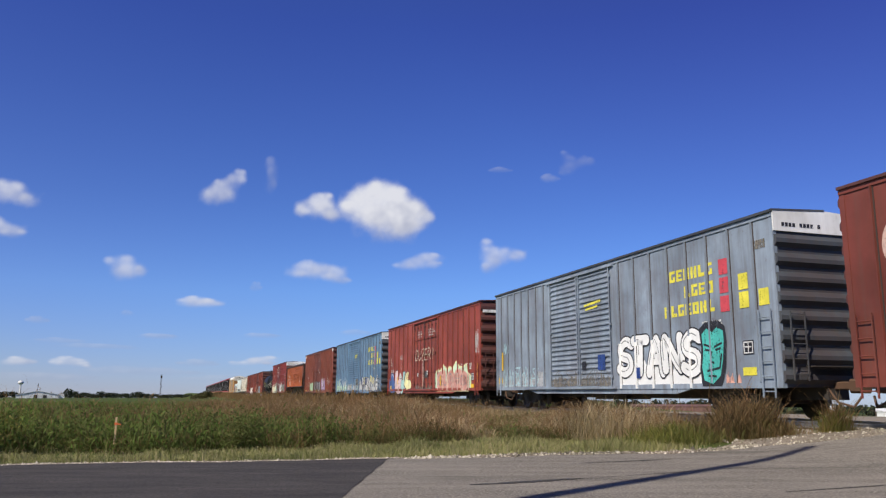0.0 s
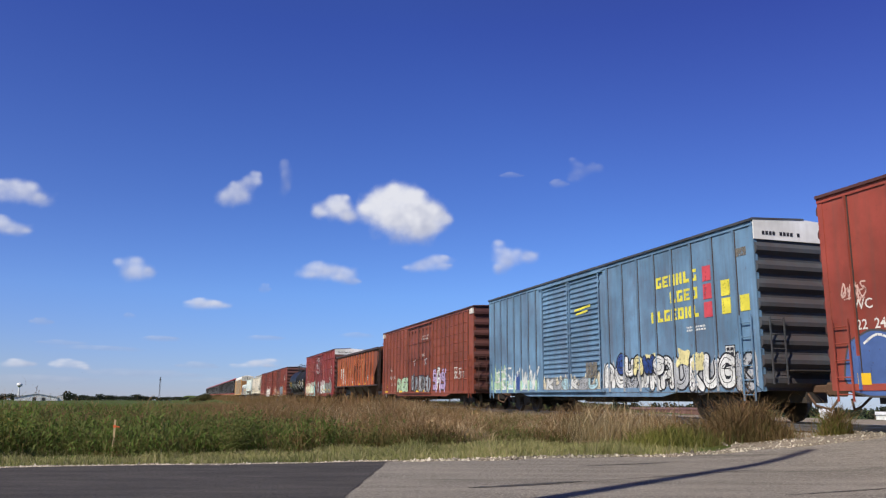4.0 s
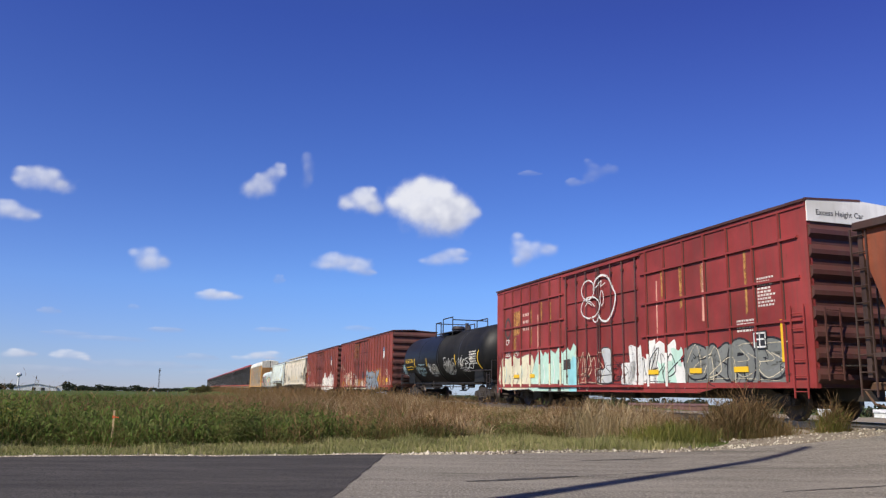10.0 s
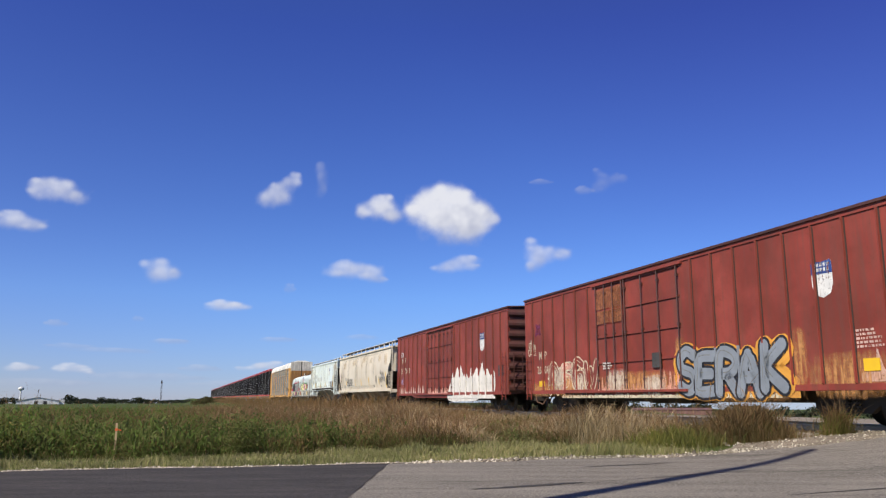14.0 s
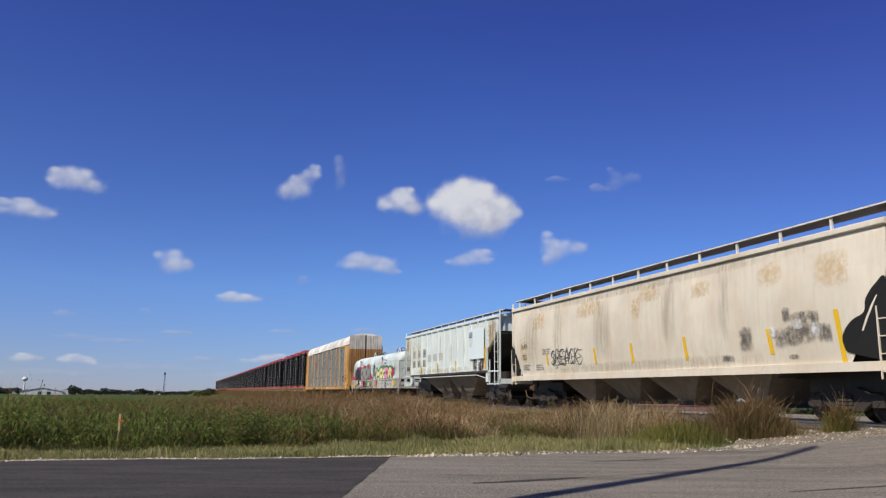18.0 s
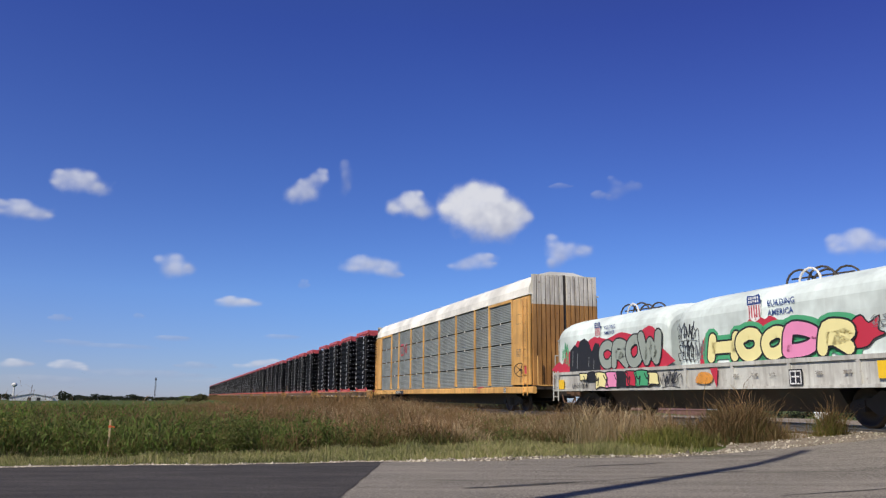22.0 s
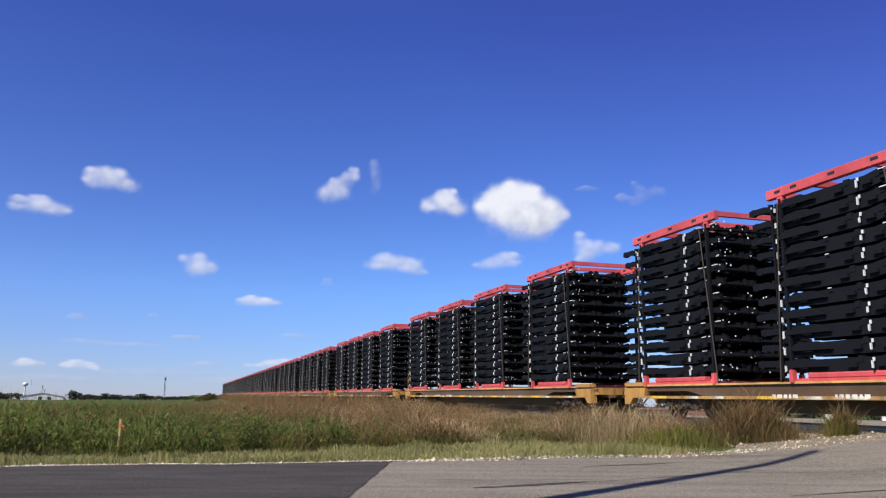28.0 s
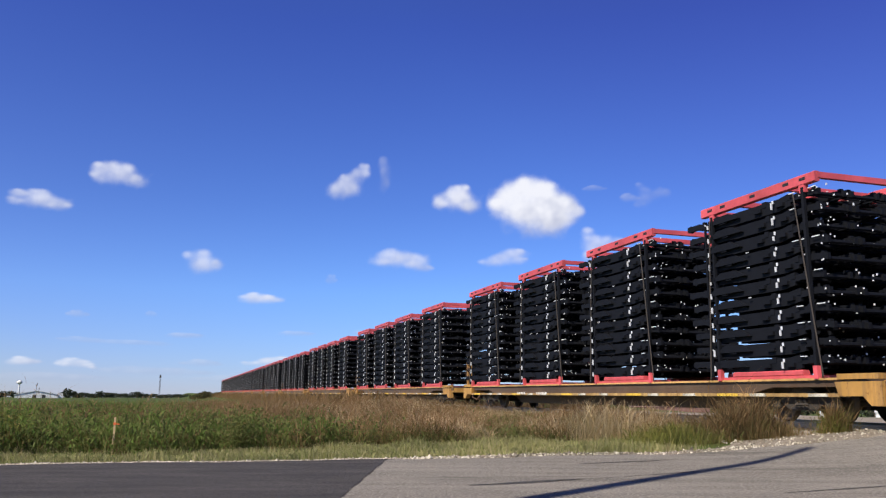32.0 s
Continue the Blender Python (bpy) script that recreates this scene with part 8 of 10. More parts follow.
    for d, tx in ((11.2, ("CLOSE AND BAR", "BEFORE CLOSING", "MAIN DOOR")), (8.9, ("CLOSE AND LOCK", "BOTH DOORS BEFORE", "MOVING CAR"))):
        for k, line in enumerate(tx):
            writing(car, line, hl - d + 0.1 * k, 4.32 - k * 0.16, 0.13, -HW - 0.03, M_WHITE)
    over_posts(car, hl, rp, hl - 7.2, hl - 1.6, 0.82, 1.7, S_FADED)
    p_brick, p_spring = thick("faded_brick_pink_paint", (0.60, 0.30, 0.25)), thick("faded_spring_green_paint", (0.60, 0.76, 0.55))
    crown = [(7.5, 0.80), (7.44, 1.67), (6.98, 2.03), (6.55, 1.85), (5.93, 2.19), (5.3, 1.95), (4.79, 2.06), (4.3, 1.95), (3.72, 2.32), (3.1, 1.99), (2.5, 2.02), (2.02, 2.13), (1.92, 1.74), (1.39, 1.5), (1.37, 0.87), (1.8, 0.78)]
    shape(car, hl, crown, Y0, p_spring, p_yellow, 0.09, soft=False, label="pale green jagged backing of the graffiti")
    fat_letters(car, [GLYPHS[k] for k in (2, 0, 1, 4, 2)], hl - 6.9, hl - 2.0, 0.80, 1.95, Y0 - 0.006, [p_brick], S_CREAM, 39, label="worn brick-pink swollen graffiti letters", body=0.50, rim=0.04)
    splash(car, hl - 6.9, hl - 1.9, 0.80, 1.25, Y0 - 0.0045, p_brick, 38, 8, rough=0.2)
    plate(car, hl - 6.35, 1.35, 0.13, 0.55, Y0 - 0.03, M_YELLOW)
    splash(car, hl - 11.6, hl - 8.0, 0.88, 1.25, -HW - 0.03, S_SOOT, 40, 14, rough=0.8)
    plate(car, hl - 9.3, 1.75, 0.9, 0.4, -HW - 0.03, S_DARKPATCH, "dark_patch", "dark overpainted panel")
    plate(car, hl - 11.0, 1.75, 0.18, 0.22, -HW - 0.03, S_WHITE, "placard", "small white placard")
    plate(car, hl - 8.9, 1.85, 0.2, 0.24, -HW - 0.05, S_WHITE, "placard", "small white placard")
    scribble(car, hl - 9.95, 1.2, 0.3, 1.4, 0.05, -HW - 0.05, S_FADED, 41, 14)

    plate(car, hl - 0.32, 1.65, 0.12, 0.95, Y0 - 0.03, M_YELLOW)
    data_box(car, hl - 1.15, 1.47, 0.42, Y0)
    plate(car, hl - 1.2, 0.99, 0.42, 0.22, Y0, M_YELLOW, "yellow_label", "yellow label")
    scribble(car, hl - 0.85, 2.75, 0.55, 0.85, 0.035, Y0, S_WHITE, 44, 12)
    for k in range(3):
        bars(car, hl - 2.9 + k * 0.62, 2.1, 0.4, 0.05, 4, Y0, M_WHITE, seed=45 + k)
    part("end_stripe", Geo().box(hl + 0.06, hl + 0.085, -1.5, 1.5, 4.56, 4.70), S_WHITE, car, "white stripe near the top of the end")

    # rust-brown car
    car, hl = made["brown"]
    bp = rows8(0.8, 6.9, 9) + rows8(12.6, 18.8, 8)
    for x0, x1 in ((-hl - 0.01, -hl + 0.62), (hl - 0.5, hl + 0.01)):
        plate(car, (x0 + x1) / 2, 4.88, x1 - x0, 0.26, -HW, M_WHITE, "roof_corner", "white painted roof corner", 0.05)
    writing(car, "NS", hl - 16.93, 2.28, 0.34, Y0, M_WHITE)
    writing(car, "468", hl - 16.93, 1.75, 0.32, Y0, M_WHITE)
    writing(car, "047", hl - 16.05, 1.75, 0.32, Y0, M_WHITE)
    bars(car, hl - 16.7, 1.45, 0.5, 0.06, 2, Y0, M_WHITE, seed=5)
    bars(car, hl - 15.8, 1.45, 0.5, 0.06, 2, Y0, M_WHITE, seed=6)
    bars(car, hl - 18.1, 1.30, 0.4, 0.05, 2, Y0, M_YELLOW, seed=7)
    for d in (17.9, 14.0, 10.0, 8.4):
        plate(car, hl - d, 0.93, 0.7, 0.12, -HW - 0.035, M_YELLOW)
    over_posts(car, hl, bp, hl - 15.0, hl - 12.3, 0.85, 1.75, S_MINT)
    piece(car, hl - 15.0, hl - 12.25, 0.85, 1.85, Y0 - 0.004, [S_MINT], S_BLACK, 51, 4, label="pale green swollen graffiti letters edged in black")
    piece(car, hl - 11.5, hl - 7.3, 0.9, 1.95, -HW - 0.03, [S_SILVER, S_GREY, S_SILVER], S_BLACK, 52, 7, label="silver graffiti letters edged in black")
    over_posts(car, hl, bp, hl - 6.9, hl - 4.6, 0.85, 1.9, S_LILAC)
    piece(car, hl - 6.95, hl - 4.5, 0.95, 2.15, Y0 - 0.004, [S_LILAC, S_WHITE], S_BLACK, 53, 3, label="lilac graffiti letters edged in black")
    for d in (10.7, 8.3):
        gg = Geo().ribbon([(hl - d - 0.25, 2.75), (hl - d + 0.25, 2.85)], 0.05, -HW - 0.04).ribbon([(hl - d - 0.15, 2.5), (hl - d + 0.12, 2.7)], 0.05, -HW - 0.04).ribbon([(hl - d - 0.12, 2.7), (hl - d + 0.15, 2.52)], 0.05, -HW - 0.04)
        part("cross_mark", gg, S_WHITE, car)
    for k, line in enumerate(("CLOSE AND LOCK DOOR", "BEFORE MOVING CAR")):
        writing(car, line, hl - 9.15, 4.15 - k * 0.16, 0.13, -HW - 0.03, M_WHITE)
    bars(car, hl - 9.1, 3.1, 0.7, 0.05, 2, -HW - 0.03, M_WHITE, seed=8)
    data_box(car, hl - 1.6, 1.75, 0.4, Y0)
    scribble(car, hl - 3.2, 1.6, 1.2, 0.5, 0.05, Y0, S_WHITE, 54, 10)
    splash(car, hl - 18.9, hl - 15.2, 0.82, 0.98, Y0, S_FADED, 55, 14)
    # pressed horizontal beads between the posts
    for x0, x1, n in ((hl - 18.8, hl - 12.7, 7), (hl - 6.8, hl - 0.9, 8)):
        for j in range(n):
            a = x0 + (x1 - x0) * j / n + 0.12
            b = x0 + (x1 - x0) * (j + 1) / n - 0.12
            bead = Geo().hexa([(a, -HW + 0.01, -0.035), (b, -HW + 0.01, -0.035), (b - 0.05, -HW - 0.022, 0.0), (a + 0.05, -HW - 0.022, 0.0), (a, -HW + 0.01, 0.045), (b, -HW + 0.01, 0.045), (b - 0.05, -HW - 0.022, 0.012), (a + 0.05, -HW - 0.022, 0.012)]).mesh("wall_bead", wall_paint(car))
            for k in range(7):
                part("wall_bead", bead, None, car, m=pose(0, 0, 1.5 + k * 0.48))

    # orange hopper
    car, hl = ore
    yb = -HW - 0.006
    hand_letters(car, "Grando", hl - 8.30, 3.12, 4.75, 0.66, 0.085, yb - 0.10, S_RUSTORANGE, None, 0.08, 0.75, label="big faded orange painted word")
    hand_letters(car, "The", hl - 9.25, 3.38, 0.68, 0.42, 0.075, yb, S_RUSTORANGE, None, 0.1, 0.2)
    hand_letters(car, "the", hl - 8.15, 2.58, 0.72, 0.30, 0.05, yb, S_RUSTORANGE, None, 0.1, 0.3)
    hand_letters(car, "AC", hl - 6.95, 2.58, 0.72, 0.34, 0.055, yb, S_RUSTORANGE, None, 0.1, 0.3)
    part("underline", Geo().ribbon([(hl - 7.3, 2.46), (hl - 5.9, 2.50)], 0.05, yb).ribbon([(hl - 9.3, 3.28), (hl - 8.5, 3.32)], 0.06, yb), S_RUSTORANGE, car)
    for k, ch in enumerate(("KY", "LE")):
        plate(car, hl - 14.90 + k * 0.85, 2.86, 0.60, 0.40, yb, M_WHITE, "number_tile", "white letter tile")
        writing(car, ch, hl - 15.13 + k * 0.85, 2.73, 0.33, yb - 0.008, S_BLACK)
    for k, ch in enumerate(("15", "74", "4")):
        w = 0.60 if k < 2 else 0.36
        plate(car, hl - 14.90 + k * 0.85 - (0.12 if k == 2 else 0), 2.40, w, 0.40, yb, M_WHITE, "number_tile", "white number tile")
        writing(car, ch, hl - 15.11 + k * 0.85 - (0.0 if k < 2 else 0.02), 2.28, 0.33, yb - 0.008, S_BLACK)
    plate(car, hl - 14.18, 1.88, 0.58, 0.48, yb, M_WHITE, "data_label", "pale data label")
    bars(car, hl - 14.38, 1.98, 0.4, 0.06, 2, yb - 0.008, S_GREY, seed=60)
    plate(car, hl - 13.30, 1.90, 0.58, 0.48, yb, S_WHITE, "data_label", "pale data label")
    scribble(car, hl - 11.9, 1.95, 2.9, 0.3, 0.03, yb - 0.004, S_SALMON, 61, 20)
    for d in (15.4, 12.3, 9.6, 7.0, 4.5):
        plate(car, hl - d, 1.60, 0.50, 0.16, yb, M_YELLOW)
    plate(car, hl - 2.1, 1.95, 0.55, 0.34, yb, M_YELLOW)
    plate(car, hl - 2.1, 1.62, 0.30, 0.16, yb, S_WHITE, "data_label")
    plate(car, hl - 9.6, 1.78, 0.5, 0.18, yb, S_WHITE, "data_label")
    data_box(car, hl - 3.7, 2.05, 0.45, yb)
    bars(car, hl - 8.7, 1.85, 0.5, 0.05, 3, yb, M_YELLOW, seed=62)

    # crimson panelled car
    car, hl = made["crimson"]
    # raised grid on the side
    for x0, x1 in ((hl - 18.6, hl - 12.5), (hl - 7.1, hl - 0.3)):
        for z in (2.35, 3.35, 4.3):
            part("side_rib", Geo().box(x0, x1, -HW - 0.06, -HW, z - 0.03, z + 0.03), wall_paint(made["crimson"][0]), car)
    cp = rows8(0.9, 6.8, 7) + rows8(12.8, 18.4, 7)
    gg = Geo()
    Q = lambda px, pz: (hl - 9.85 + (px - 725) / 112, 3.80 - (pz - 265) / 150)
    ring = lambda cx, cz, a, b: [Q(cx + a * math.cos(k), cz + b * math.sin(k)) for k in np.linspace(0, 2 * math.pi, 11)[:-1]]
    yt = -HW - 0.065
    for cx, cz, a, b, w in ((655, 205, 52, 52, 0.05), (672, 300, 76, 56, 0.05), (765, 262, 13, 38, 0.035)):
        gg.ribbon(rounded(ring(cx, cz, a, b), 3, True) + [ring(cx, cz, a, b)[0]], w, yt)
    for w, pts in ((0.075, ((700, 215), (715, 165), (765, 143), (815, 165), (850, 225), (868, 262), (850, 330), (810, 380), (765, 378), (735, 345))), (0.05, ((690, 345), (700, 375), (725, 378), (742, 345))), (0.035, ((630, 290), (665, 265), (710, 298))), (0.035, ((640, 262), (690, 292))), (0.03, ((735, 185), (765, 172), (758, 200), (795, 186))), (0.03, ((700, 205), (745, 190)))):
        gg.ribbon(rounded([Q(*p) for p in pts], 4), w, yt)
    part("graffiti_tag", gg, S_WHITE, car, "large white looped throw-up outline")
    full = lambda name, rgb: worn(name, rgb, 0.6, 0.22, 0.2, 0.12)
    c_mint, c_white, c_cream, c_grey = full("thick_mint_paint", (0.50, 0.72, 0.62)), full("thick_white_paint", (0.78, 0.78, 0.76)), full("thick_cream_paint", (0.72, 0.68, 0.50)), full("thick_grey_paint", (0.19, 0.20, 0.19))
    over_posts(car, hl, cp, hl - 19.0, hl - 12.5, 0.82, 1.7, c_cream)
    def blobs(rows_, y, mat, label="ragged patch of sprayed paint"):
        for d, z, w, h in rows_:
            part("paint_patch", Geo().poly(bubble(hl - d, z, w, h, random.Random(int(d * 93))), y), mat, car, label)

    shape(car, hl, [(18.89, 0.76), (18.72, 2.02), (18.01, 2.02), (17.41, 2.17), (16.85, 2.0), (15.76, 2.15), (15.27, 1.89), (15.2, 0.66), (15.82, 0.72)], Y0, c_cream, S_GREY, 0.025)
    shape(car, hl, [(15.82, 0.72), (15.39, 0.64), (12.55, 0.64), (12.55, 2.07), (12.63, 2.07), (12.97, 2.3), (13.25, 2.07), (13.67, 2.24), (13.96, 2.08), (14.17, 2.19), (14.36, 2.01), (14.63, 2.34), (15.02, 2.01), (15.3, 1.55)], Y0 - 0.004, c_mint, S_GREY, 0.025, soft=False)
    shape(car, hl, [(12.54, 0.64), (11.5, 0.64), (11.42, 2.22), (11.68, 2.39), (11.95, 2.11), (12.17, 2.25), (12.54, 2.1)], -HW - 0.032, c_mint, S_GREY, 0.025, soft=False)
    shape(car, hl, [(12.1, 0.64), (11.5, 0.65), (11.47, 1.82), (11.73, 1.95), (12.16, 1.44)], -HW - 0.037, full("thick_cyan_paint", (0.30, 0.66, 0.72)), soft=False)
    for pts, y in (([(13.9, 0.64), (13.88, 1.05), (13.68, 1.02), (13.65, 0.64)], Y0 - 0.008), ([(13.1, 0.64), (13.06, 1.08), (12.84, 1.03), (12.8, 0.64)], Y0 - 0.008), ([(12.5, 1.43), (12.48, 1.8), (11.95, 1.83), (11.92, 1.46)], -HW - 0.042)):
        shape(car, hl, pts, y, S_DARKPATCH, soft=False, label="dark gap between the letters")
    for d, z0, z1, mat in ((18.2, 0.95, 1.8, S_SKY), (17.3, 0.9, 1.9, S_FADED), (16.5, 0.95, 1.75, S_SKY), (15.9, 1.0, 1.8, S_FADED), (14.8, 0.8, 1.9, c_white), (14.3, 0.8, 1.7, c_white), (13.4, 0.8, 1.8, c_white), (17.8, 0.8, 1.3, S_GREY), (16.9, 0.9, 1.4, S_GREY)):
        part("inner_stroke", Geo().ribbon(rounded([(hl - d - 0.14, z0), (hl - d + 0.06, (z0 + z1) / 2), (hl - d - 0.03, z1)], 4), 0.05, Y0 - 0.0075), mat, car)
    scribble(car, hl - 11.8, 1.0, 2.2, 1.0, 0.03, -HW - 0.034, S_CREAM, 76, 14)
    scribble(car, hl - 11.5, 0.95, 3.6, 0.6, 0.03, -HW - 0.036, S_BLACK, 176, 14)
    shape(car, hl, [(9.65, 2.07), (9.03, 2.05), (9.02, 1.49), (8.94, 0.98), (9.9, 0.94), (9.93, 1.36), (9.42, 1.45)], -HW - 0.032, full("thick_silver_paint", (0.52, 0.54, 0.55)), S_DARKPATCH, label="silver graffiti shape on the door")
    blobs(((7.9, 1.2, 0.9, 0.8), (7.5, 1.5, 0.9, 1.3)), -HW - 0.030, S_WHITE)
    over_posts(car, hl, cp, hl - 7.2, hl - 5.0, 0.82, 1.8, c_white)
    blobs(((6.95, 1.25, 1.1, 0.9), (6.0, 1.45, 1.2, 1.25), (5.35, 1.2, 1.0, 0.8), (6.6, 1.9, 0.4, 0.6)), Y0, c_white)
    blobs(((5.9, 1.2, 0.9, 0.7), (5.3, 1.65, 0.5, 0.5)), Y0 - 0.003, c_mint)
    scribble(car, hl - 9.2, 1.0, 4.2, 0.8, 0.03, Y0 - 0.010, S_BLACK, 179, 16)
    over_posts(car, hl, cp, hl - 4.9, hl - 1.0, 0.95, 1.9, c_grey)
    splash(car, hl - 4.95, hl - 0.95, 0.9, 1.9, Y0, c_grey, 180, 8, rough=0.15)
    piece(car, hl - 4.9, hl - 1.0, 0.95, 2.0, Y0 - 0.005, [c_grey], S_BLACK, 77, 4, label="dull grey graffiti letters edged in black")
    scribble(car, hl - 4.7, 1.05, 3.6, 0.8, 0.02, Y0 - 0.014, S_CREAM, 181, 12)
    for d in (17.0, 15.4, 6.5, 4.4, 2.5):
        plate(car, hl - d, 1.25, 0.55, 0.14, Y0 - 0.03, M_YELLOW)
    plate(car, hl - 0.95, 1.9, 0.12, 1.0, Y0 - 0.03, M_YELLOW)
    data_box(car, hl - 1.75, 1.95, 0.5, Y0 - 0.03)
    bars(car, hl - 2.62, 2.45, 0.8, 0.05, 4, Y0, M_WHITE, seed=78)
    bars(car, hl - 1.78, 3.45, 0.62, 0.05, 9, Y0, M_WHITE, seed=79)
    part("faded_emblem", Geo().ribbon(rounded([(hl - 18.0 + 0.28 * math.cos(k), 3.35 + 0.42 * math.sin(k)) for k in np.linspace(0, 5.5, 8)], 3, True), 0.12, Y0), S_DARKPATCH, car)
    part("rust_streak", Geo().poly([(hl - 4.05, 2.6), (hl - 3.95, 2.6), (hl - 3.92, 4.2), (hl - 4.0, 4.2)], Y0).poly([(hl - 6.3, 2.2), (hl - 6.24, 2.2), (hl - 6.2, 4.0), (hl - 6.27, 4.0)], Y0).poly([(hl - 14.9, 2.2), (hl - 14.8, 2.2), (hl - 14.8, 3.7), (hl - 14.88, 3.7)], Y0), S_SALMON, car, "pale scraped streaks")

    streak = worn("ochre_rust_streak", (0.52, 0.26, 0.08), 0.8, 1.05, 0.3, 0.25)
    for d, z0, z1, w in ((17.0, 2.95, 4.05, 0.72), (17.2, 2.2, 2.95, 0.3), (15.5, 2.5, 4.0, 0.10), (13.65, 2.9, 4.1, 0.10), (14.5, 3.4, 4.2, 0.12), (5.95, 3.4, 4.3, 0.12), (5.0, 3.0, 4.3, 0.14), (4.0, 3.4, 4.2, 0.12), (2.2, 2.6, 4.3, 0.10)):
        part("rust_streak", Geo().poly([(hl - d - w / 2, z0), (hl - d + w * 0.4, z0 + 0.1), (hl - d + w / 2, z1), (hl - d - w * 0.45, z1 - 0.05)], Y0), streak, car, "ochre rust streak run down the paint")
    writing(car, "220", hl - 18.28, 2.12, 0.36, Y0, M_WHITE)
    writing(car, "190", hl - 17.38, 2.12, 0.36, Y0, M_WHITE)
    writing(car, "CP", hl - 18.25, 2.62, 0.36, Y0, M_WHITE)
    for k in range(3):
        bars(car, hl - 16.35, 3.75 - k * 0.3, 0.8, 0.12, 1, Y0, S_FADED, seed=160 + k, label="faded remains of lettering")
    t_ = writing(car, "Excess Height Car", 0, 0, 0.19, 0, S_BLACK, label="small black print on the white end panel")
    t_.matrix_basis = pose(hl + 0.034, -1.35, 4.78, 90, 0, 90)

    # rust on the orange hopper
    car, hl = ore
    dark_rust, pale_scrape = wash("dark_rust_wash", (0.10, 0.03, 0.014), 0.8, 0.6), wash("orange_bloom", (0.62, 0.24, 0.09), 0.7, 0.4)
    r = random.Random(61)
    for mat, count, lab in ((dark_rust, 16, "dark rust stain"), (pale_scrape, 10, "brighter orange bloom")):
        for _ in range(count):
            d, w, h = r.uniform(2.2, 16.2), r.uniform(0.5, 2.2), r.uniform(0.7, 2.2)
            z = min(4.05 - h / 2, max(1.55 + h / 2, r.uniform(2.0, 3.8)))
            part("stain", Geo().poly([(hl - d - w / 2, z - h / 2), (hl - d + w / 2, z - h / 2), (hl - d + w / 2, z + h / 2), (hl - d - w / 2, z + h / 2)], -HW - 0.004 - 0.0006 * r.random()), mat, car, lab)

    # dull red car with the emblem
    car, hl = made["dusty"]
    dp = rows8(0.9, 7.4, 8) + rows8(13.6, 18.4, 6)
    shield(car, hl - 2.55, 3.25, 0.62, 0.85, Y0, True)
    over_posts(car, hl, dp, hl - 8.0, hl - 3.9, 0.7, 1.95, S_STEELGREY)
    splash(car, hl - 8.45, hl - 3.5, 0.62, 1.2, Y0, worn("thick_orange_paint", (0.74, 0.36, 0.06), 0.6, 0.25, 0.2, 0.1), 81, 10, rough=0.15)
    splash(car, hl - 8.05, hl - 3.85, 0.62, 1.75, Y0 - 0.003, S_GREY, 82, 12, rough=0.2)
    fat_letters(car, [STROKES[ch] for ch in "SERAK"], hl - 8.2, hl - 3.9, 0.66, 2.05, Y0 - 0.006, [worn("thick_orange_edge", (0.74, 0.36, 0.06), 0.6, 0.2, 0.2, 0.1)], worn("thick_orange_rim", (0.70, 0.33, 0.05), 0.6, 0.2, 0.2, 0.1), 83, "graffiti_backing", "orange halo round the graffiti letters", 0.62, 0.10)
    fat_letters(car, [STROKES[ch] for ch in "SERAK"], hl - 8.2, hl - 3.9, 0.66, 2.05, Y0 - 0.024, [S_STEELGREY], S_BLACK, 83, label="steel grey graffiti letters edged in black and orange", body=0.36, rim=0.07)
    splash(car, hl - 13.0, hl - 8.2, 0.8, 1.5, -HW - 0.03, S_SALMON, 84, 18, rough=0.9)
    fat_letters(car, [GLYPHS[k] for k in (1, 4, 2, 5)], hl - 16.9, hl - 13.1, 0.78, 2.0, Y0 - 0.004, [thick("dull_red_fill", (0.22, 0.05, 0.035)), S_SALMON, thick("dull_red_paint", (0.24, 0.055, 0.04))], S_CREAM, 85, label="worn hollow graffiti letters drawn in cream", body=0.26, rim=0.05)
    shape(car, hl, [(15.2, 0.80), (15.0, 1.5), (14.6, 1.2), (14.3, 1.75), (14.0, 1.2), (13.6, 1.45), (13.5, 0.82)], Y0, worn("burnt_orange_haze", (0.62, 0.24, 0.08), 0.7, 0.7, 0.3, 0.2), label="orange haze behind the letters")
    scribble(car, hl - 16.8, 1.1, 3.4, 0.8, 0.06, Y0 - 0.004, S_CREAM, 86, 12)
    for ch, d, z in (("M", 17.85, 2.15), ("P", 17.32, 2.15), ("26", 18.02, 1.58), ("04", 17.34, 1.58), ("01", 16.92, 1.58)):
        writing(car, ch, hl - d, z, 0.42, Y0, S_CREAM, stretch=0.92)
    scribble(car, hl - 18.9, 2.4, 0.7, 0.5, 0.045, Y0, S_CREAM, 87, 10)
    plate(car, hl - 17.6, 1.18, 0.5, 0.22, Y0, M_YELLOW)
    part("paint_spot", Geo().poly(bubble(hl - 17.9, 3.35, 0.5, 0.5, random.Random(88)), Y0), worn("dark_magenta_spray", (0.18, 0.03, 0.09), 0.7, 1.1, 0.2, 0.25), car)
    bars(car, hl - 1.75, 2.0, 0.7, 0.05, 5, Y0, S_FADED, seed=89)
    splash(car, hl - 1.7, hl - 0.3, 0.95, 1.7, Y0, S_FADED, 90, 7, rough=0.8)
    plate(car, hl - 1.4, 1.30, 0.42, 0.26, Y0 - 0.010, M_YELLOW)
    plate(car, hl - 9.3, 1.75, 0.5, 0.45, -HW - 0.035, S_DARKPATCH, "dark_patch", "dark overpainted square")
    scuff = worn("scuffed_rust", (0.30, 0.11, 0.05), 0.8, 1.05, 0.3, 0.25)
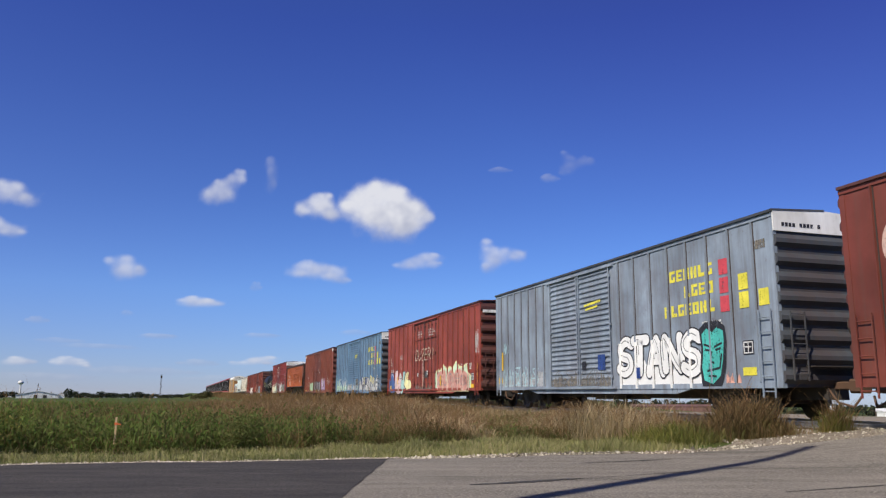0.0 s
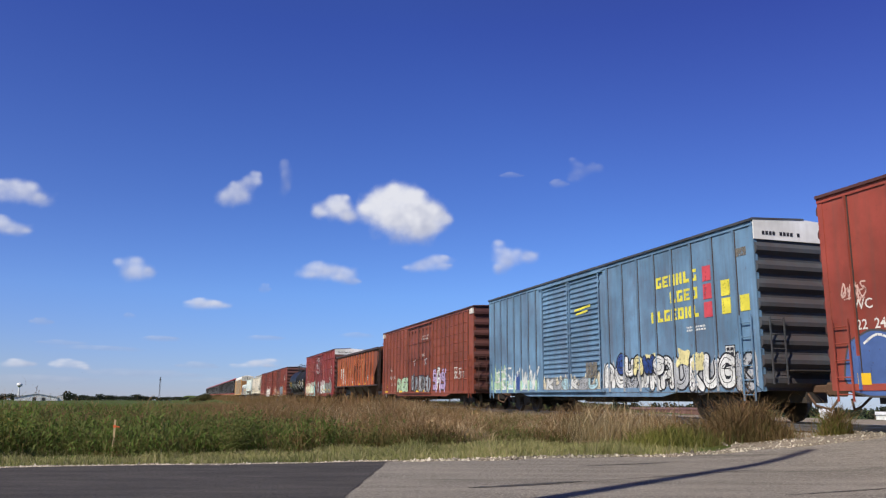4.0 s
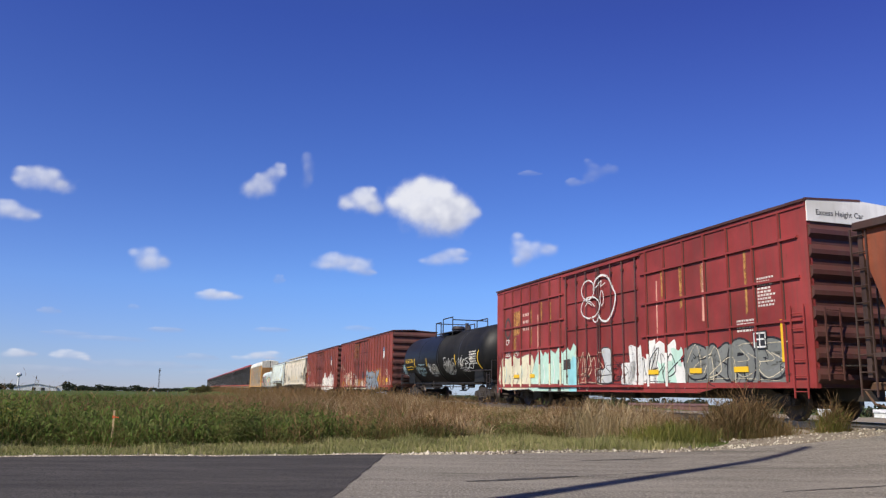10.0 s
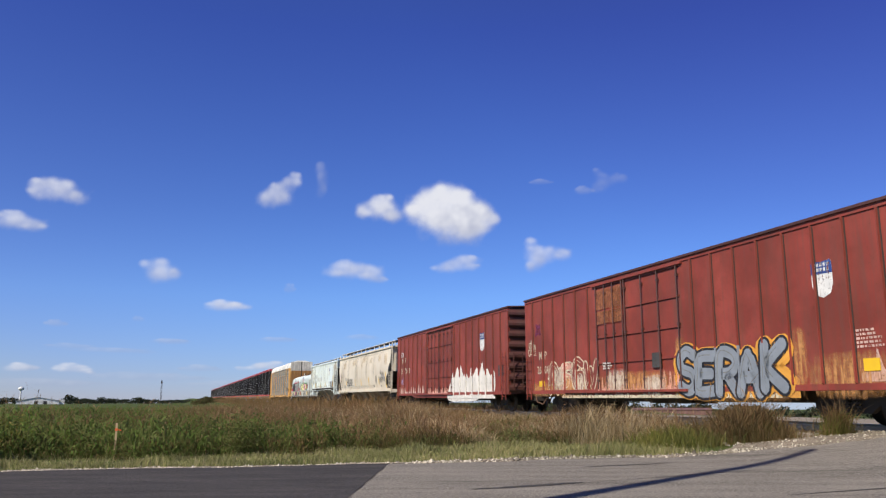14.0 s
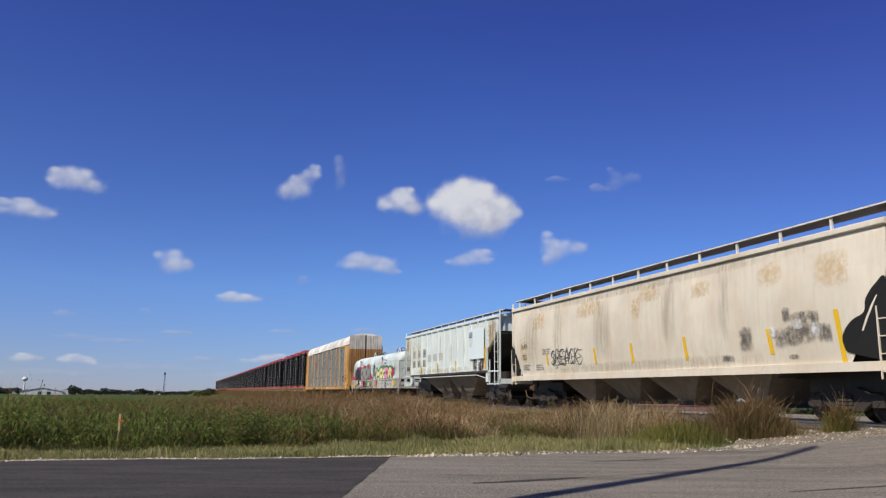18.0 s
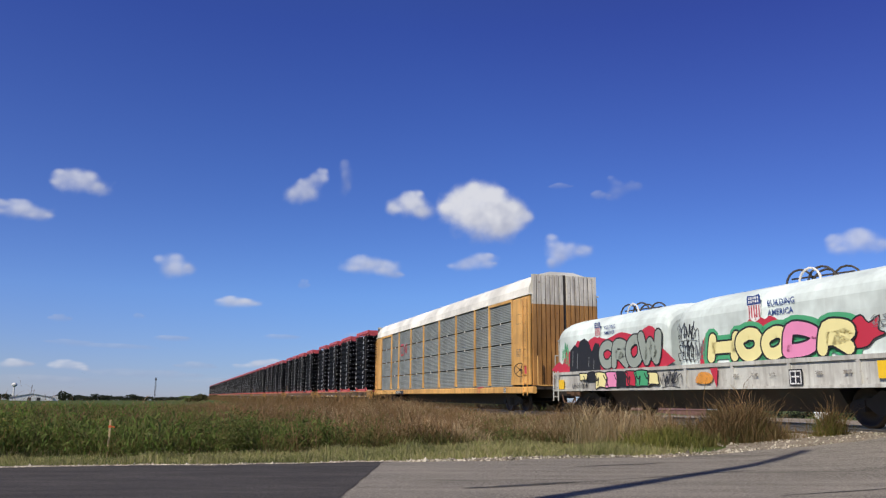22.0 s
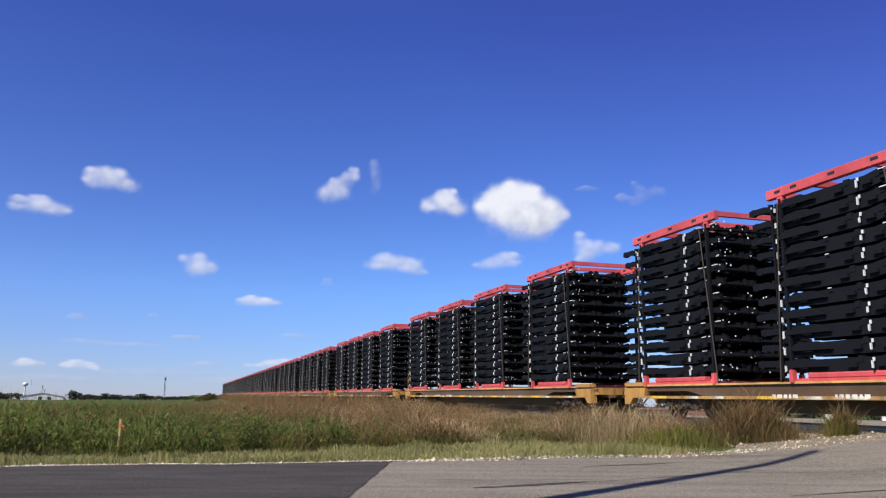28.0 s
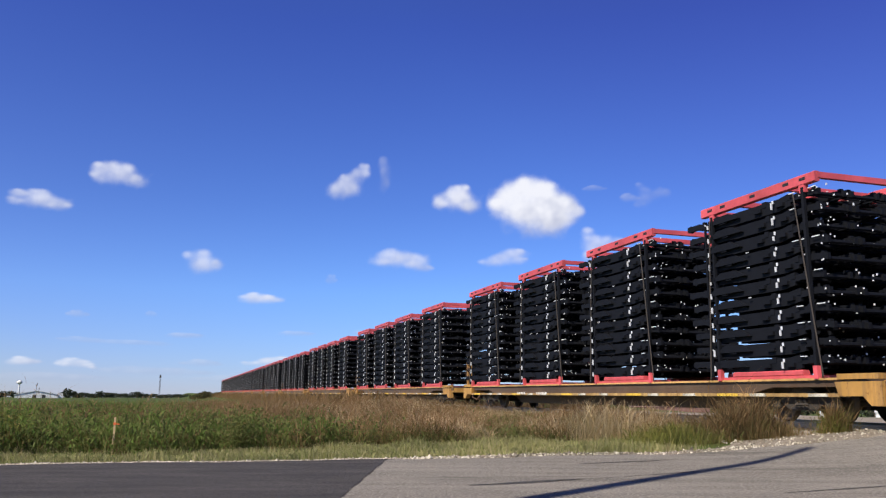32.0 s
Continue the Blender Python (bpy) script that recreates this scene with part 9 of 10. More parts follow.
    for d, z, w, h in ((12.05, 3.98, 1.75, 0.72), (12.1, 3.35, 1.6, 0.45), (11.6, 3.7, 0.7, 1.2)):
        part("worn_patch", Geo().poly([(hl - d - w / 2, z - h / 2), (hl - d + w / 2, z - h / 2 + 0.03), (hl - d + w / 2, z + h / 2), (hl - d - w / 2, z + h / 2 - 0.02)], -HW - 0.022 - 0.002 * w), scuff, car, "scuffed rusty patch on the door")
    bars(car, hl - 12.6, 1.75, 0.6, 0.05, 3, -HW - 0.03, M_WHITE, seed=91)
    splash(car, hl - 15.8, hl - 4.0, 0.62, 0.78, -HW - 0.010, S_CREAM, 92, 20, rough=0.4)

    ochre, chalky = wash("ochre_wash", (0.62, 0.30, 0.11), 0.8, 0.7), wash("chalk_wash", (0.72, 0.62, 0.50), 0.8, 0.7)

    def runs(rows_, mat, label):
        for d, z, w, h, y in rows_:
            part("stain", Geo().poly([(hl - d - w / 2, z - h / 2), (hl - d + w / 2, z - h / 2), (hl - d + w / 2, z + h / 2), (hl - d - w / 2, z + h / 2)], y), mat, car, label)

    runs(((15.0, 1.05, 4.0, 0.9, Y0 - 0.008), (10.6, 1.1, 5.0, 0.8, -HW - 0.040), (5.8, 0.9, 5.5, 0.8, Y0 - 0.001), (2.0, 1.1, 2.6, 1.1, Y0 - 0.006), (17.6, 0.95, 2.4, 0.6, Y0 - 0.006), (8.1, 1.5, 0.6, 1.9, Y0 - 0.008), (3.4, 1.5, 0.5, 1.6, Y0 - 0.008)), ochre, "ochre rust bleeding up from the sill")
    runs(((16.0, 1.3, 1.4, 1.1, Y0 - 0.010), (14.3, 1.1, 1.2, 0.9, Y0 - 0.010), (11.7, 1.15, 1.5, 0.9, -HW - 0.042), (9.5, 1.0, 1.4, 0.7, -HW - 0.042)), chalky, "chalky smear of old paint")

    # dull red car with white drips
    car, hl = made["last"]
    lp = rows8(0.9, 7.6, 8) + rows8(12.8, 18.9, 7)
    shield(car, hl - 3.3, 3.3, 0.62, 0.9, Y0, True)
    drip = worn("chalky_white_overpaint", (0.74, 0.71, 0.66), 0.7, 0.42, 0.2, 0.14)
    over_posts(car, hl, lp, hl - 8.2, hl - 1.9, 0.75, 1.7, drip)
    shape(car, hl, [(8.6, 0.50), (8.45, 1.2), (8.1, 1.5), (7.8, 2.0), (7.5, 1.7), (7.1, 2.25), (6.75, 1.95), (6.5, 2.3), (6.1, 1.75), (5.7, 1.9), (5.2, 1.6), (4.9, 2.2), (4.6, 1.75), (4.1, 2.1), (3.7, 1.85), (3.3, 2.35), (3.1, 1.9), (2.6, 2.0), (2.2, 1.65), (1.75, 1.9), (1.6, 1.2), (2.0, 0.72), (3.6, 0.66), (4.2, 0.50), (6.0, 0.46)], Y0, drip, label="chalky white overpaint with a ragged dripping edge")
    splash(car, hl - 8.7, hl - 1.6, 0.60, 0.86, -HW - 0.026, drip, 95, 12, rough=0.5, label="white overpaint on the sill")
    splash(car, hl - 12.4, hl - 8.6, 0.85, 1.3, -HW - 0.03, S_SALMON, 96, 12, rough=0.9)
    splash(car, hl - 19.2, hl - 13.2, 0.8, 1.5, Y0, S_FADED, 97, 16, rough=0.9)
    scribble(car, hl - 18.65, 1.55, 0.6, 0.35, 0.035, Y0 - 0.004, S_LILAC, 98, 9)
    plate(car, hl - 0.9, 1.85, 0.6, 0.5, Y0, S_DARKPATCH, "dark_patch")
    for ch, d, z in (("M", 18.55, 2.85), ("P", 17.75, 2.85), ("26", 18.72, 2.2), ("756", 17.80, 2.2), ("8", 16.80, 2.2)):
        writing(car, ch, hl - d, z, 0.48, Y0, S_CREAM, stretch=0.9)
    scribble(car, hl - 18.8, 3.32, 0.7, 0.25, 0.035, Y0, S_WHITE, 99, 8)
    plate(car, hl - 19.2, 1.7, 0.12, 0.8, Y0 - 0.02, M_YELLOW)

    # tank: paint follows the shell
    car, hl, R, zc = tank

    def wrapped(ob):
        """Lay a flat painted part onto the round shell."""
        me = ob.data
        if ob.matrix_basis != Matrix():
            me.transform(ob.matrix_basis)
            ob.matrix_basis = Matrix()
        for v in me.vertices:
            a = (v.co.z - zc) / R
            off = -(v.co.y + HW) if abs(v.co.y + HW) < 0.1 else 0.0
            rr = R + 0.006 + off
            v.co = (v.co.x, -rr * math.cos(a), zc + rr * math.sin(a))
        me.update()
        return ob

    wrapped(writing(car, "WCHX 23143", hl - 15.25, 2.30, 0.36, -HW, M_YELLOW, stretch=0.84))
    for w in ((15.1, 2.03, 1.9), (15.0, 1.86, 1.7)):
        before = set(car.children)
        bars(car, hl - w[0], w[1], w[2], 0.06, 1, -HW, M_YELLOW, seed=int(w[0] * 10))
        for ob in set(car.children) - before:
            wrapped(ob)
    tag = "white looping graffiti tag on the tank"
    for d, z, wd, ht, s_ in ((16.1, 1.55, 0.8, 0.75, 101), (13.05, 1.62, 2.1, 0.62, 102), (10.45, 1.55, 2.0, 0.62, 103), (7.45, 1.65, 2.1, 0.82, 104), (4.95, 1.78, 2.5, 0.62, 105)):
        colour = S_SKY if s_ < 103 else S_WHITE
        wrapped(scribble(car, hl - d, z, wd * 0.9, ht * 0.85, 0.038, -HW, colour, s_, 12, label=tag))
        wrapped(scribble(car, hl - d + 0.5, z - 0.22, wd * 0.4, 0.13, 0.02, -HW - 0.002, colour, s_ + 20, 6, label=tag))
    for d, z, h in ((13.15, 2.28, 0.55), (10.6, 2.26, 0.5), (5.3, 2.24, 0.55)):
        wrapped(part("reflector", Geo().strip([[(hl - d - 0.045, -HW, z - h / 2 + h * k / 4) for k in range(5)], [(hl - d + 0.045, -HW, z - h / 2 + h * k / 4) for k in range(5)]]), M_YELLOW, car))
    wrapped(part("reflector", Geo().strip([[(hl - 1.85 - 0.05 + 0.25 * (k / 8 - 0.5) ** 2 * 4, -HW, 2.6 - 0.95 * k / 8) for k in range(9)], [(hl - 1.85 + 0.05 + 0.25 * (k / 8 - 0.5) ** 2 * 4, -HW, 2.6 - 0.95 * k / 8) for k in range(9)]]), M_YELLOW, car))
    before = set(car.children)
    bars(car, hl - 3.0, 2.52, 1.1, 0.07, 6, -HW, M_WHITE, seed=110)
    for ob in set(car.children) - before:
        wrapped(ob)

    # cream hopper
    car, hl = smooth_hopper

    def bulged(ob):
        me = ob.data
        if ob.matrix_basis != Matrix():
            me.transform(ob.matrix_basis)
            ob.matrix_basis = Matrix()
        for v in me.vertices:
            q = (v.co.z - 1.32) / (4.2 - 1.32)
            v.co.y = v.co.y - 0.10 * math.sin(math.pi * min(1, max(0, q))) + 0.012
        me.update()
        return ob

    bulged(writing(car, "AJAX", hl - 19.05, 2.44, 0.30, Y0, S_BLACK))
    bulged(writing(car, "702", hl - 18.95, 1.98, 0.30, Y0, S_BLACK))
    for k, (d, z) in enumerate(((18.9, 1.72), (17.6, 1.70), (16.9, 2.3))):
        before = set(car.children)
        bars(car, hl - d, z, 0.7, 0.05, 3, Y0, S_GREY, seed=150 + k)
        for ob in set(car.children) - before:
            bulged(ob)
    bulged(scribble(car, hl - 16.1, 1.72, 2.5, 0.5, 0.032, Y0, S_GREY, 121, 18, label="grey scrawled tag on the cream side"))
    bulged(hand_letters(car, "SREACK", hl - 16.15, 1.72, 2.3, 0.52, 0.04, Y0 - 0.003, S_DARKPATCH, None, 0.16, 0.2, name="graffiti_tag", label="dark grey scrawled tag on the cream side"))
    for d, h in ((16.5, 0.42), (12.6, 0.56), (10.15, 0.62), (7.25, 0.66), (3.75, 0.62), (1.55, 1.15)):
        bulged(part("reflector", Geo().poly([(hl - d - 0.09, 1.9 + h / 2), (hl - d + 0.05, 1.9 + h / 2), (hl - d + 0.12, 1.9 - h / 2), (hl - d - 0.02, 1.9 - h / 2)], Y0), M_YELLOW, car))
    def smear(mat, d, z, w, h, label, y=0.0):
        zs = [z - h / 2 + h * k / 8 for k in range(9)]
        bulged(part("stain", Geo().strip([[(hl - d - w / 2, Y0 - y, q) for q in zs], [(hl - d + w / 2, Y0 - y, q) for q in zs]]), mat, car, label))

    sooty_w, ochre_w, chalk_w, haze = wash("soot_smudge", (0.09, 0.085, 0.08), 0.7, 0.3), wash("ochre_bloom", (0.66, 0.44, 0.16), 0.36, 0.2), wash("chalk_smear", (0.74, 0.74, 0.72), 0.9, 0.4), wash("grey_haze", (0.36, 0.33, 0.27), 0.26, 0.8)
    for d, z, w, h in ((4.6, 2.0, 0.6, 0.7), (3.3, 1.95, 0.6, 0.55), (2.9, 2.0, 0.5, 0.6), (2.5, 2.05, 0.6, 0.6), (2.6, 2.4, 0.9, 0.3), (3.1, 2.5, 0.3, 0.4), (1.95, 2.0, 0.5, 0.5), (2.2, 2.3, 0.3, 0.5), (5.4, 1.55, 0.6, 0.2), (3.0, 1.5, 0.4, 0.14)):
        smear(sooty_w, d, z, w, h, "dark smudge over old lettering", 0.004)
    for d, z, w, h in ((2.75, 2.25, 0.4, 0.3), (2.2, 2.1, 0.35, 0.4), (3.6, 2.1, 0.3, 0.3)):
        smear(chalk_w, d, z, w, h, "chalky square of overpaint", 0.008)
    for d, z, w, h in ((3.6, 3.55, 1.0, 0.7), (6.4, 3.5, 1.0, 0.5), (9.0, 3.7, 1.4, 0.6), (13.0, 3.6, 2.2, 0.7), (17.2, 3.5, 1.2, 0.8), (18.8, 2.3, 0.8, 1.4), (9.8, 3.3, 0.6, 0.8), (1.6, 3.4, 1.2, 0.9)):
        smear(ochre_w, d, z, w, h, "ochre rust bloom", 0.002)
    for d, z, w, h in ((8.0, 3.0, 0.8, 2.2), (12.0, 2.8, 1.4, 2.4), (15.5, 2.9, 0.9, 2.4), (5.4, 3.0, 0.5, 2.2), (18.0, 2.8, 1.6, 2.5), (10.0, 1.5, 14.0, 0.4), (10.0, 4.0, 18.0, 0.35)):
        smear(haze, d, z, w, h, "grey grime running down", 0.001)
    # rear end opening: its inner shade is a flat black patch on the side
    bulged(part("end_opening", Geo().poly(rounded([(-hl + 0.16, 2.55), (-hl + 0.4, 2.5), (-hl + 0.6, 2.2), (-hl + 0.85, 1.9), (-hl + 0.8, 1.55), (-hl + 0.16, 1.46)], 4, True), -HW - 0.014), S_VOID, car, "flat black patch standing for the shaded end opening"))
    # the shaded rounded cut at the front end, also a flat black patch
    bulged(part("end_opening", Geo().poly(rounded([(hl - 0.16, 2.95), (hl - 0.45, 2.9), (hl - 0.72, 2.62), (hl - 0.80, 2.35), (hl - 1.15, 2.2), (hl - 1.42, 1.95), (hl - 1.46, 1.7), (hl - 1.25, 1.5), (hl - 0.16, 1.46)], 4, True), -HW - 0.014), S_VOID, car, "flat black patch standing for the shaded end opening"))

    # white ribbed hopper
    car, hl = ribbed_hopper
    plate(car, hl - 2.98, 3.0, 2.25, 1.50, -HW - 0.075, plain("pale_blue_white_plate", (0.70, 0.79, 0.80), 0.6, 0, 0.05), "side_plate", "flat pale blue-white plate over the ribs", 0.02)
    shield(car, hl - 3.72, 3.22, 0.5, 0.80, -HW - 0.10, True)
    data_box(car, hl - 2.8, 1.85, 0.5, -HW - 0.04)
    rust, faint, tan = wash("rust_wash", (0.42, 0.26, 0.11), 0.55, 0.65), wash("yellowed_wash", (0.62, 0.52, 0.33), 0.38, 0.3), wash("dark_seep", (0.10, 0.05, 0.035), 0.95, 0.6)
    ghost = plain("grey_overpaint", (0.50, 0.51, 0.49), 0.7)
    ghost_dark = plain("dark_grey_overpaint", (0.34, 0.35, 0.34), 0.7)

    def stain(mat, d, z, w, h, y=0.006, label="rust stain running down"):
        part("stain", Geo().poly([(hl - d - w / 2, z - h / 2), (hl - d + w / 2, z - h / 2), (hl - d + w / 2, z + h / 2), (hl - d - w / 2, z + h / 2)], -HW - y), mat, car, label)

    # letters on grey squares between the ribs at the rear
    bay_w = (2 * hl - 3.32) / 12
    for k, (up, dn) in enumerate((("C", "17"), ("N", "47"), ("W", "51"))):
        x = -hl + 1.66 + bay_w * (k + 0.5)
        plate(car, x, 2.93, 0.72, 0.50, -HW - 0.003, ghost_dark if k == 2 else ghost, "overpaint_square", "grey square of overpaint", 0.002)
        plate(car, x, 2.33, 0.72, 0.44, -HW - 0.003, ghost_dark, "overpaint_square", "grey square of overpaint", 0.002)
        writing(car, up, x - 0.12, 2.78, 0.36, -HW - 0.012, M_BLACK)
        writing(car, dn, x - 0.25, 2.18, 0.36, -HW - 0.012, M_BLACK)
    for k in (3, 4, 5):
        plate(car, -hl + 1.66 + bay_w * (k + 0.5), 2.60, 0.86, 0.42, -HW - 0.003, ghost, "overpaint_square", "grey square of overpaint", 0.002)
    for d in (15.35, 12.95, 9.55, 6.2):
        plate(car, hl - d, 2.0, 0.12, 0.52, -HW - 0.08, M_YELLOW)
    plate(car, hl - 1.68, 2.25, 0.16, 1.1, -HW - 0.08, M_YELLOW)
    for d, w in ((3.3, 0.8), (2.3, 0.8)):
        stain(tan, d, 1.98, w, 0.75, 0.012, "dark seep round the data panel")
    stain(tan, 2.8, 1.75, 1.3, 0.35, 0.014, "dark seep round the data panel")
    for d, z, w, h in ((0.95, 3.45, 1.9, 1.5), (16.2, 3.45, 1.8, 1.5), (15.0, 3.1, 1.3, 2.2), (13.9, 3.1, 1.5, 2.2), (8.0, 1.8, 9.0, 0.35), (2.2, 2.9, 1.0, 2.4), (12.5, 1.85, 5.0, 0.5)):
        stain(faint, d, z, w, h, 0.006, "yellowed grime")
    for d, z, w, h in ((0.8, 3.5, 0.9, 1.3), (1.25, 3.2, 0.5, 1.6), (16.3, 3.4, 0.9, 1.6), (15.6, 2.9, 0.4, 2.0), (14.35, 3.3, 0.35, 1.5), (5.05, 2.9, 0.2, 2.2), (7.2, 2.7, 0.16, 1.2), (9.2, 3.2, 0.14, 1.4), (1.9, 2.6, 0.25, 1.9)):
        stain(rust, d, z, w, h, 0.010)

    # coil car hoods and beam
    car, hl = coil
    yh = -1.53
    for ds, zs, k, dt in ((13.4, 2.92, 0.8, 12.96), (5.45, 2.85, 1.0, 4.98)):
        shield(car, hl - ds, zs, 0.5 * k, 0.68 * k, yh - 0.006, False)
        writing(car, "BUILDING", hl - dt, zs, 0.205 * k, yh - 0.004, S_NAVY)
        writing(car, "AMERICA", hl - dt, zs - 0.23 * k, 0.205 * k, yh - 0.004, S_NAVY)
    bold = lambda name, rgb: plain(name, rgb, 0.55, 0.0, 0.10, 5.0)
    k_black, k_lemon, k_pink, k_red, k_green, k_grey = bold("solid_black_paint", (0.018, 0.018, 0.02)), bold("solid_lemon_paint", (0.80, 0.72, 0.34)), bold("solid_pink_paint", (0.76, 0.26, 0.46)), bold("solid_crimson_paint", (0.50, 0.03, 0.06)), bold("solid_green_paint", (0.07, 0.36, 0.17)), bold("grey_green_paint", (0.30, 0.34, 0.30))
    word = (("H", 7.38, 6.18, k_lemon), ("O", 6.16, 5.23, k_lemon), ("O", 5.26, 4.42, k_lemon), ("D", 4.51, 3.36, k_pink), ("R", 3.40, 2.45, k_lemon))
    for i, (ch, a, b, fill) in enumerate(word):
        fat_letters(car, [STROKES[ch]], hl - a - 0.02, hl - b + 0.02, 1.52, 2.46, yh - 0.004, [k_green], k_green, 130 + i, "graffiti_backing", "green halo round the graffiti letters", 0.46, 0.10, False)
        fat_letters(car, [STROKES[ch]], hl - a + 0.04, hl - b - 0.02, 1.56, 2.40, yh - 0.012 - 0.006 * i, [fill], k_black, 130 + i, label="pink block graffiti letter edged in black" if fill is k_pink else "pale yellow block graffiti letter edged in black", body=0.36, rim=0.05, inner_lines=False)
    shape(car, hl, [(2.55, 1.72), (2.5, 2.2), (2.2, 2.38), (2.0, 2.2), (1.72, 2.33), (1.78, 2.05), (1.6, 1.95), (1.9, 1.85), (2.1, 1.70)], yh - 0.006, k_red, k_black, 0.035, label="crimson graffiti shape")
    shape(car, hl, [(7.75, 1.54), (7.62, 2.1), (7.3, 2.4), (7.15, 1.9), (7.3, 1.54)], yh - 0.003, k_red, label="crimson graffiti shape")
    shape(car, hl, [(5.75, 2.35), (5.65, 2.62), (5.4, 2.70), (5.1, 2.55), (4.9, 2.62), (4.6, 2.4)], yh - 0.003, k_red, label="crimson graffiti shape")
    scribble(car, hl - 1.95, 2.12, 0.7, 0.2, 0.02, yh - 0.010, S_GREY, 133, 10)
    scribble(car, hl - 8.0, 1.72, 0.5, 0.45, 0.025, yh - 0.006, S_GREY, 137, 9)
    # rear hood
    shape(car, hl, [(16.55, 1.54), (16.4, 1.95), (16.1, 1.85), (15.75, 2.35), (15.3, 2.2), (14.9, 2.65), (14.4, 2.5), (13.6, 2.72), (12.8, 2.58), (11.9, 2.74), (11.0, 2.6), (10.2, 2.82), (9.75, 2.55), (9.55, 2.1), (9.4, 1.54)], yh - 0.003, k_red, label="crimson graffiti backing")
    shape(car, hl, [(15.55, 1.54), (15.5, 2.3), (15.1, 2.52), (14.85, 2.4), (14.7, 2.62), (14.35, 2.70), (14.05, 2.55), (13.85, 2.2), (13.6, 2.5), (13.32, 2.45), (13.25, 1.54)], yh - 0.006, k_black, soft=False, label="black block graffiti letters")
    for d, z0, z1 in ((14.95, 1.65, 2.2), (14.1, 1.7, 2.05), (13.75, 1.6, 1.95), (15.3, 1.75, 2.3)):
        part("inner_stroke", Geo().ribbon([(hl - d, z0), (hl - d + 0.05, z1)], 0.035, yh - 0.009), S_GREY, car)
    for i, (ch, a, b) in enumerate((("C", 13.25, 12.4), ("R", 12.42, 11.5), ("O", 11.52, 10.65), ("W", 10.68, 9.55))):
        fat_letters(car, [STROKES[ch]], hl - a, hl - b, 1.56, 2.60, yh - 0.010 - 0.006 * i, [k_grey], k_black, 140 + i, label="grey-green block graffiti letter edged in black", body=0.34, rim=0.05, inner_lines=False)
    scribble(car, hl - 16.1, 1.95, 0.5, 0.6, 0.035, yh - 0.008, S_GREEN, 131, 9)
    for k, (z, w) in enumerate(((2.25, 0.95), (1.72, 0.75))):
        scribble(car, hl - 8.75, z, w, 0.42, 0.03, yh - 0.006, S_BLACK, 132 + 40 * k, 14)
    # paint on the side beam
    yb = -1.605
    for d, w, h, z, mat in ((14.35, 0.55, 0.26, 1.36, k_lemon), (13.75, 0.6, 0.3, 1.34, k_black), (13.1, 0.75, 0.54, 1.2, k_lemon), (12.4, 0.8, 0.54, 1.2, k_pink), (11.75, 0.7, 0.5, 1.2, k_black), (11.2, 0.6, 0.5, 1.22, k_red), (10.6, 0.75, 0.5, 1.2, k_green), (10.0, 0.6, 0.4, 1.2, k_lemon)):
        r = random.Random(int(d * 57))
        shape(car, hl, [(d + w * a + r.uniform(-0.06, 0.06), z + h * b + r.uniform(-0.03, 0.03)) for a, b in ((0.55, -0.5), (0.45, 0.1), (0.55, 0.45), (0.0, 0.5), (-0.5, 0.4), (-0.4, -0.1), (-0.55, -0.48), (0.1, -0.4))], yb - 0.0016 * (14.5 - d), mat, k_black, 0.04, name="graffiti_letter", label="multicoloured graffiti letter on the beam")
    gg = Geo()
    for d in (14.2, 13.4, 12.8, 12.1, 11.4, 10.8, 10.3):
        gg.ribbon(rounded([(hl - d - 0.15, 1.38), (hl - d, 1.2), (hl - d + 0.12, 1.3), (hl - d + 0.05, 1.02)], 3), 0.045, yb - 0.013)
    part("graffiti_lines", gg, k_black, car, "thick black lines in the graffiti")
    writing(car, "UP 211016", hl - 15.25, 0.95, 0.25, yb, S_BLACK)
    plate(car, hl - 16.1, 1.1, 0.42, 0.34, yb, M_YELLOW)
    plate(car, hl - 1.54, 1.22, 0.55, 0.36, yb, M_YELLOW)
    shape(car, hl, [(7.9, 1.05), (7.75, 1.3), (7.4, 1.32), (7.15, 1.2), (7.3, 1.02)], yb - 0.002, S_ORANGE, label="yellow-orange sprayed patch")
    shape(car, hl, [(7.25, 1.42), (7.0, 0.9), (6.92, 1.42)], yb - 0.004, k_red, soft=False, label="crimson paint run")
    data_box(car, hl - 4.12, 1.11, 0.42, yb)
    scribble(car, hl - 9.6, 0.97, 1.0, 0.4, 0.035, yb - 0.004, S_BLACK, 135, 10)
    for d in (6.2, 5.5, 4.9, 3.4, 2.6):
        part("smudge", Geo().poly(bubble(hl - d, 1.2, 0.22, 0.08, random.Random(int(d * 7))), yb - 0.004), S_SOOT, car)

    # auto rack
    car, hl = rack
    yr = -1.55
    gg = Geo()
    gg.ribbon(rounded([(-hl + 7.6, 3.95), (-hl + 7.05, 3.95), (-hl + 6.95, 3.8), (-hl + 6.95, 3.45), (-hl + 7.05, 3.3), (-hl + 7.6, 3.3)], 3), 0.10, yr - 0.02)
    gg.ribbon(rounded([(-hl + 7.75, 3.3), (-hl + 7.8, 3.95), (-hl + 8.25, 3.35), (-hl + 8.35, 4.0)], 3), 0.10, yr - 0.02)
    part("emblem", gg, M_REDBAR, car, "red rounded line emblem")
    plate(car, -hl + 6.95, 0.90, 1.95, 0.22, yr - 0.065, S_BLACK, "number_panel", "black number panel")
    writing(car, "TTGX 940102", -hl + 6.02, 0.83, 0.22, yr - 0.08, M_WHITE)
    data_box(car, hl - 2.75, 0.92, 0.26, yr - 0.07)
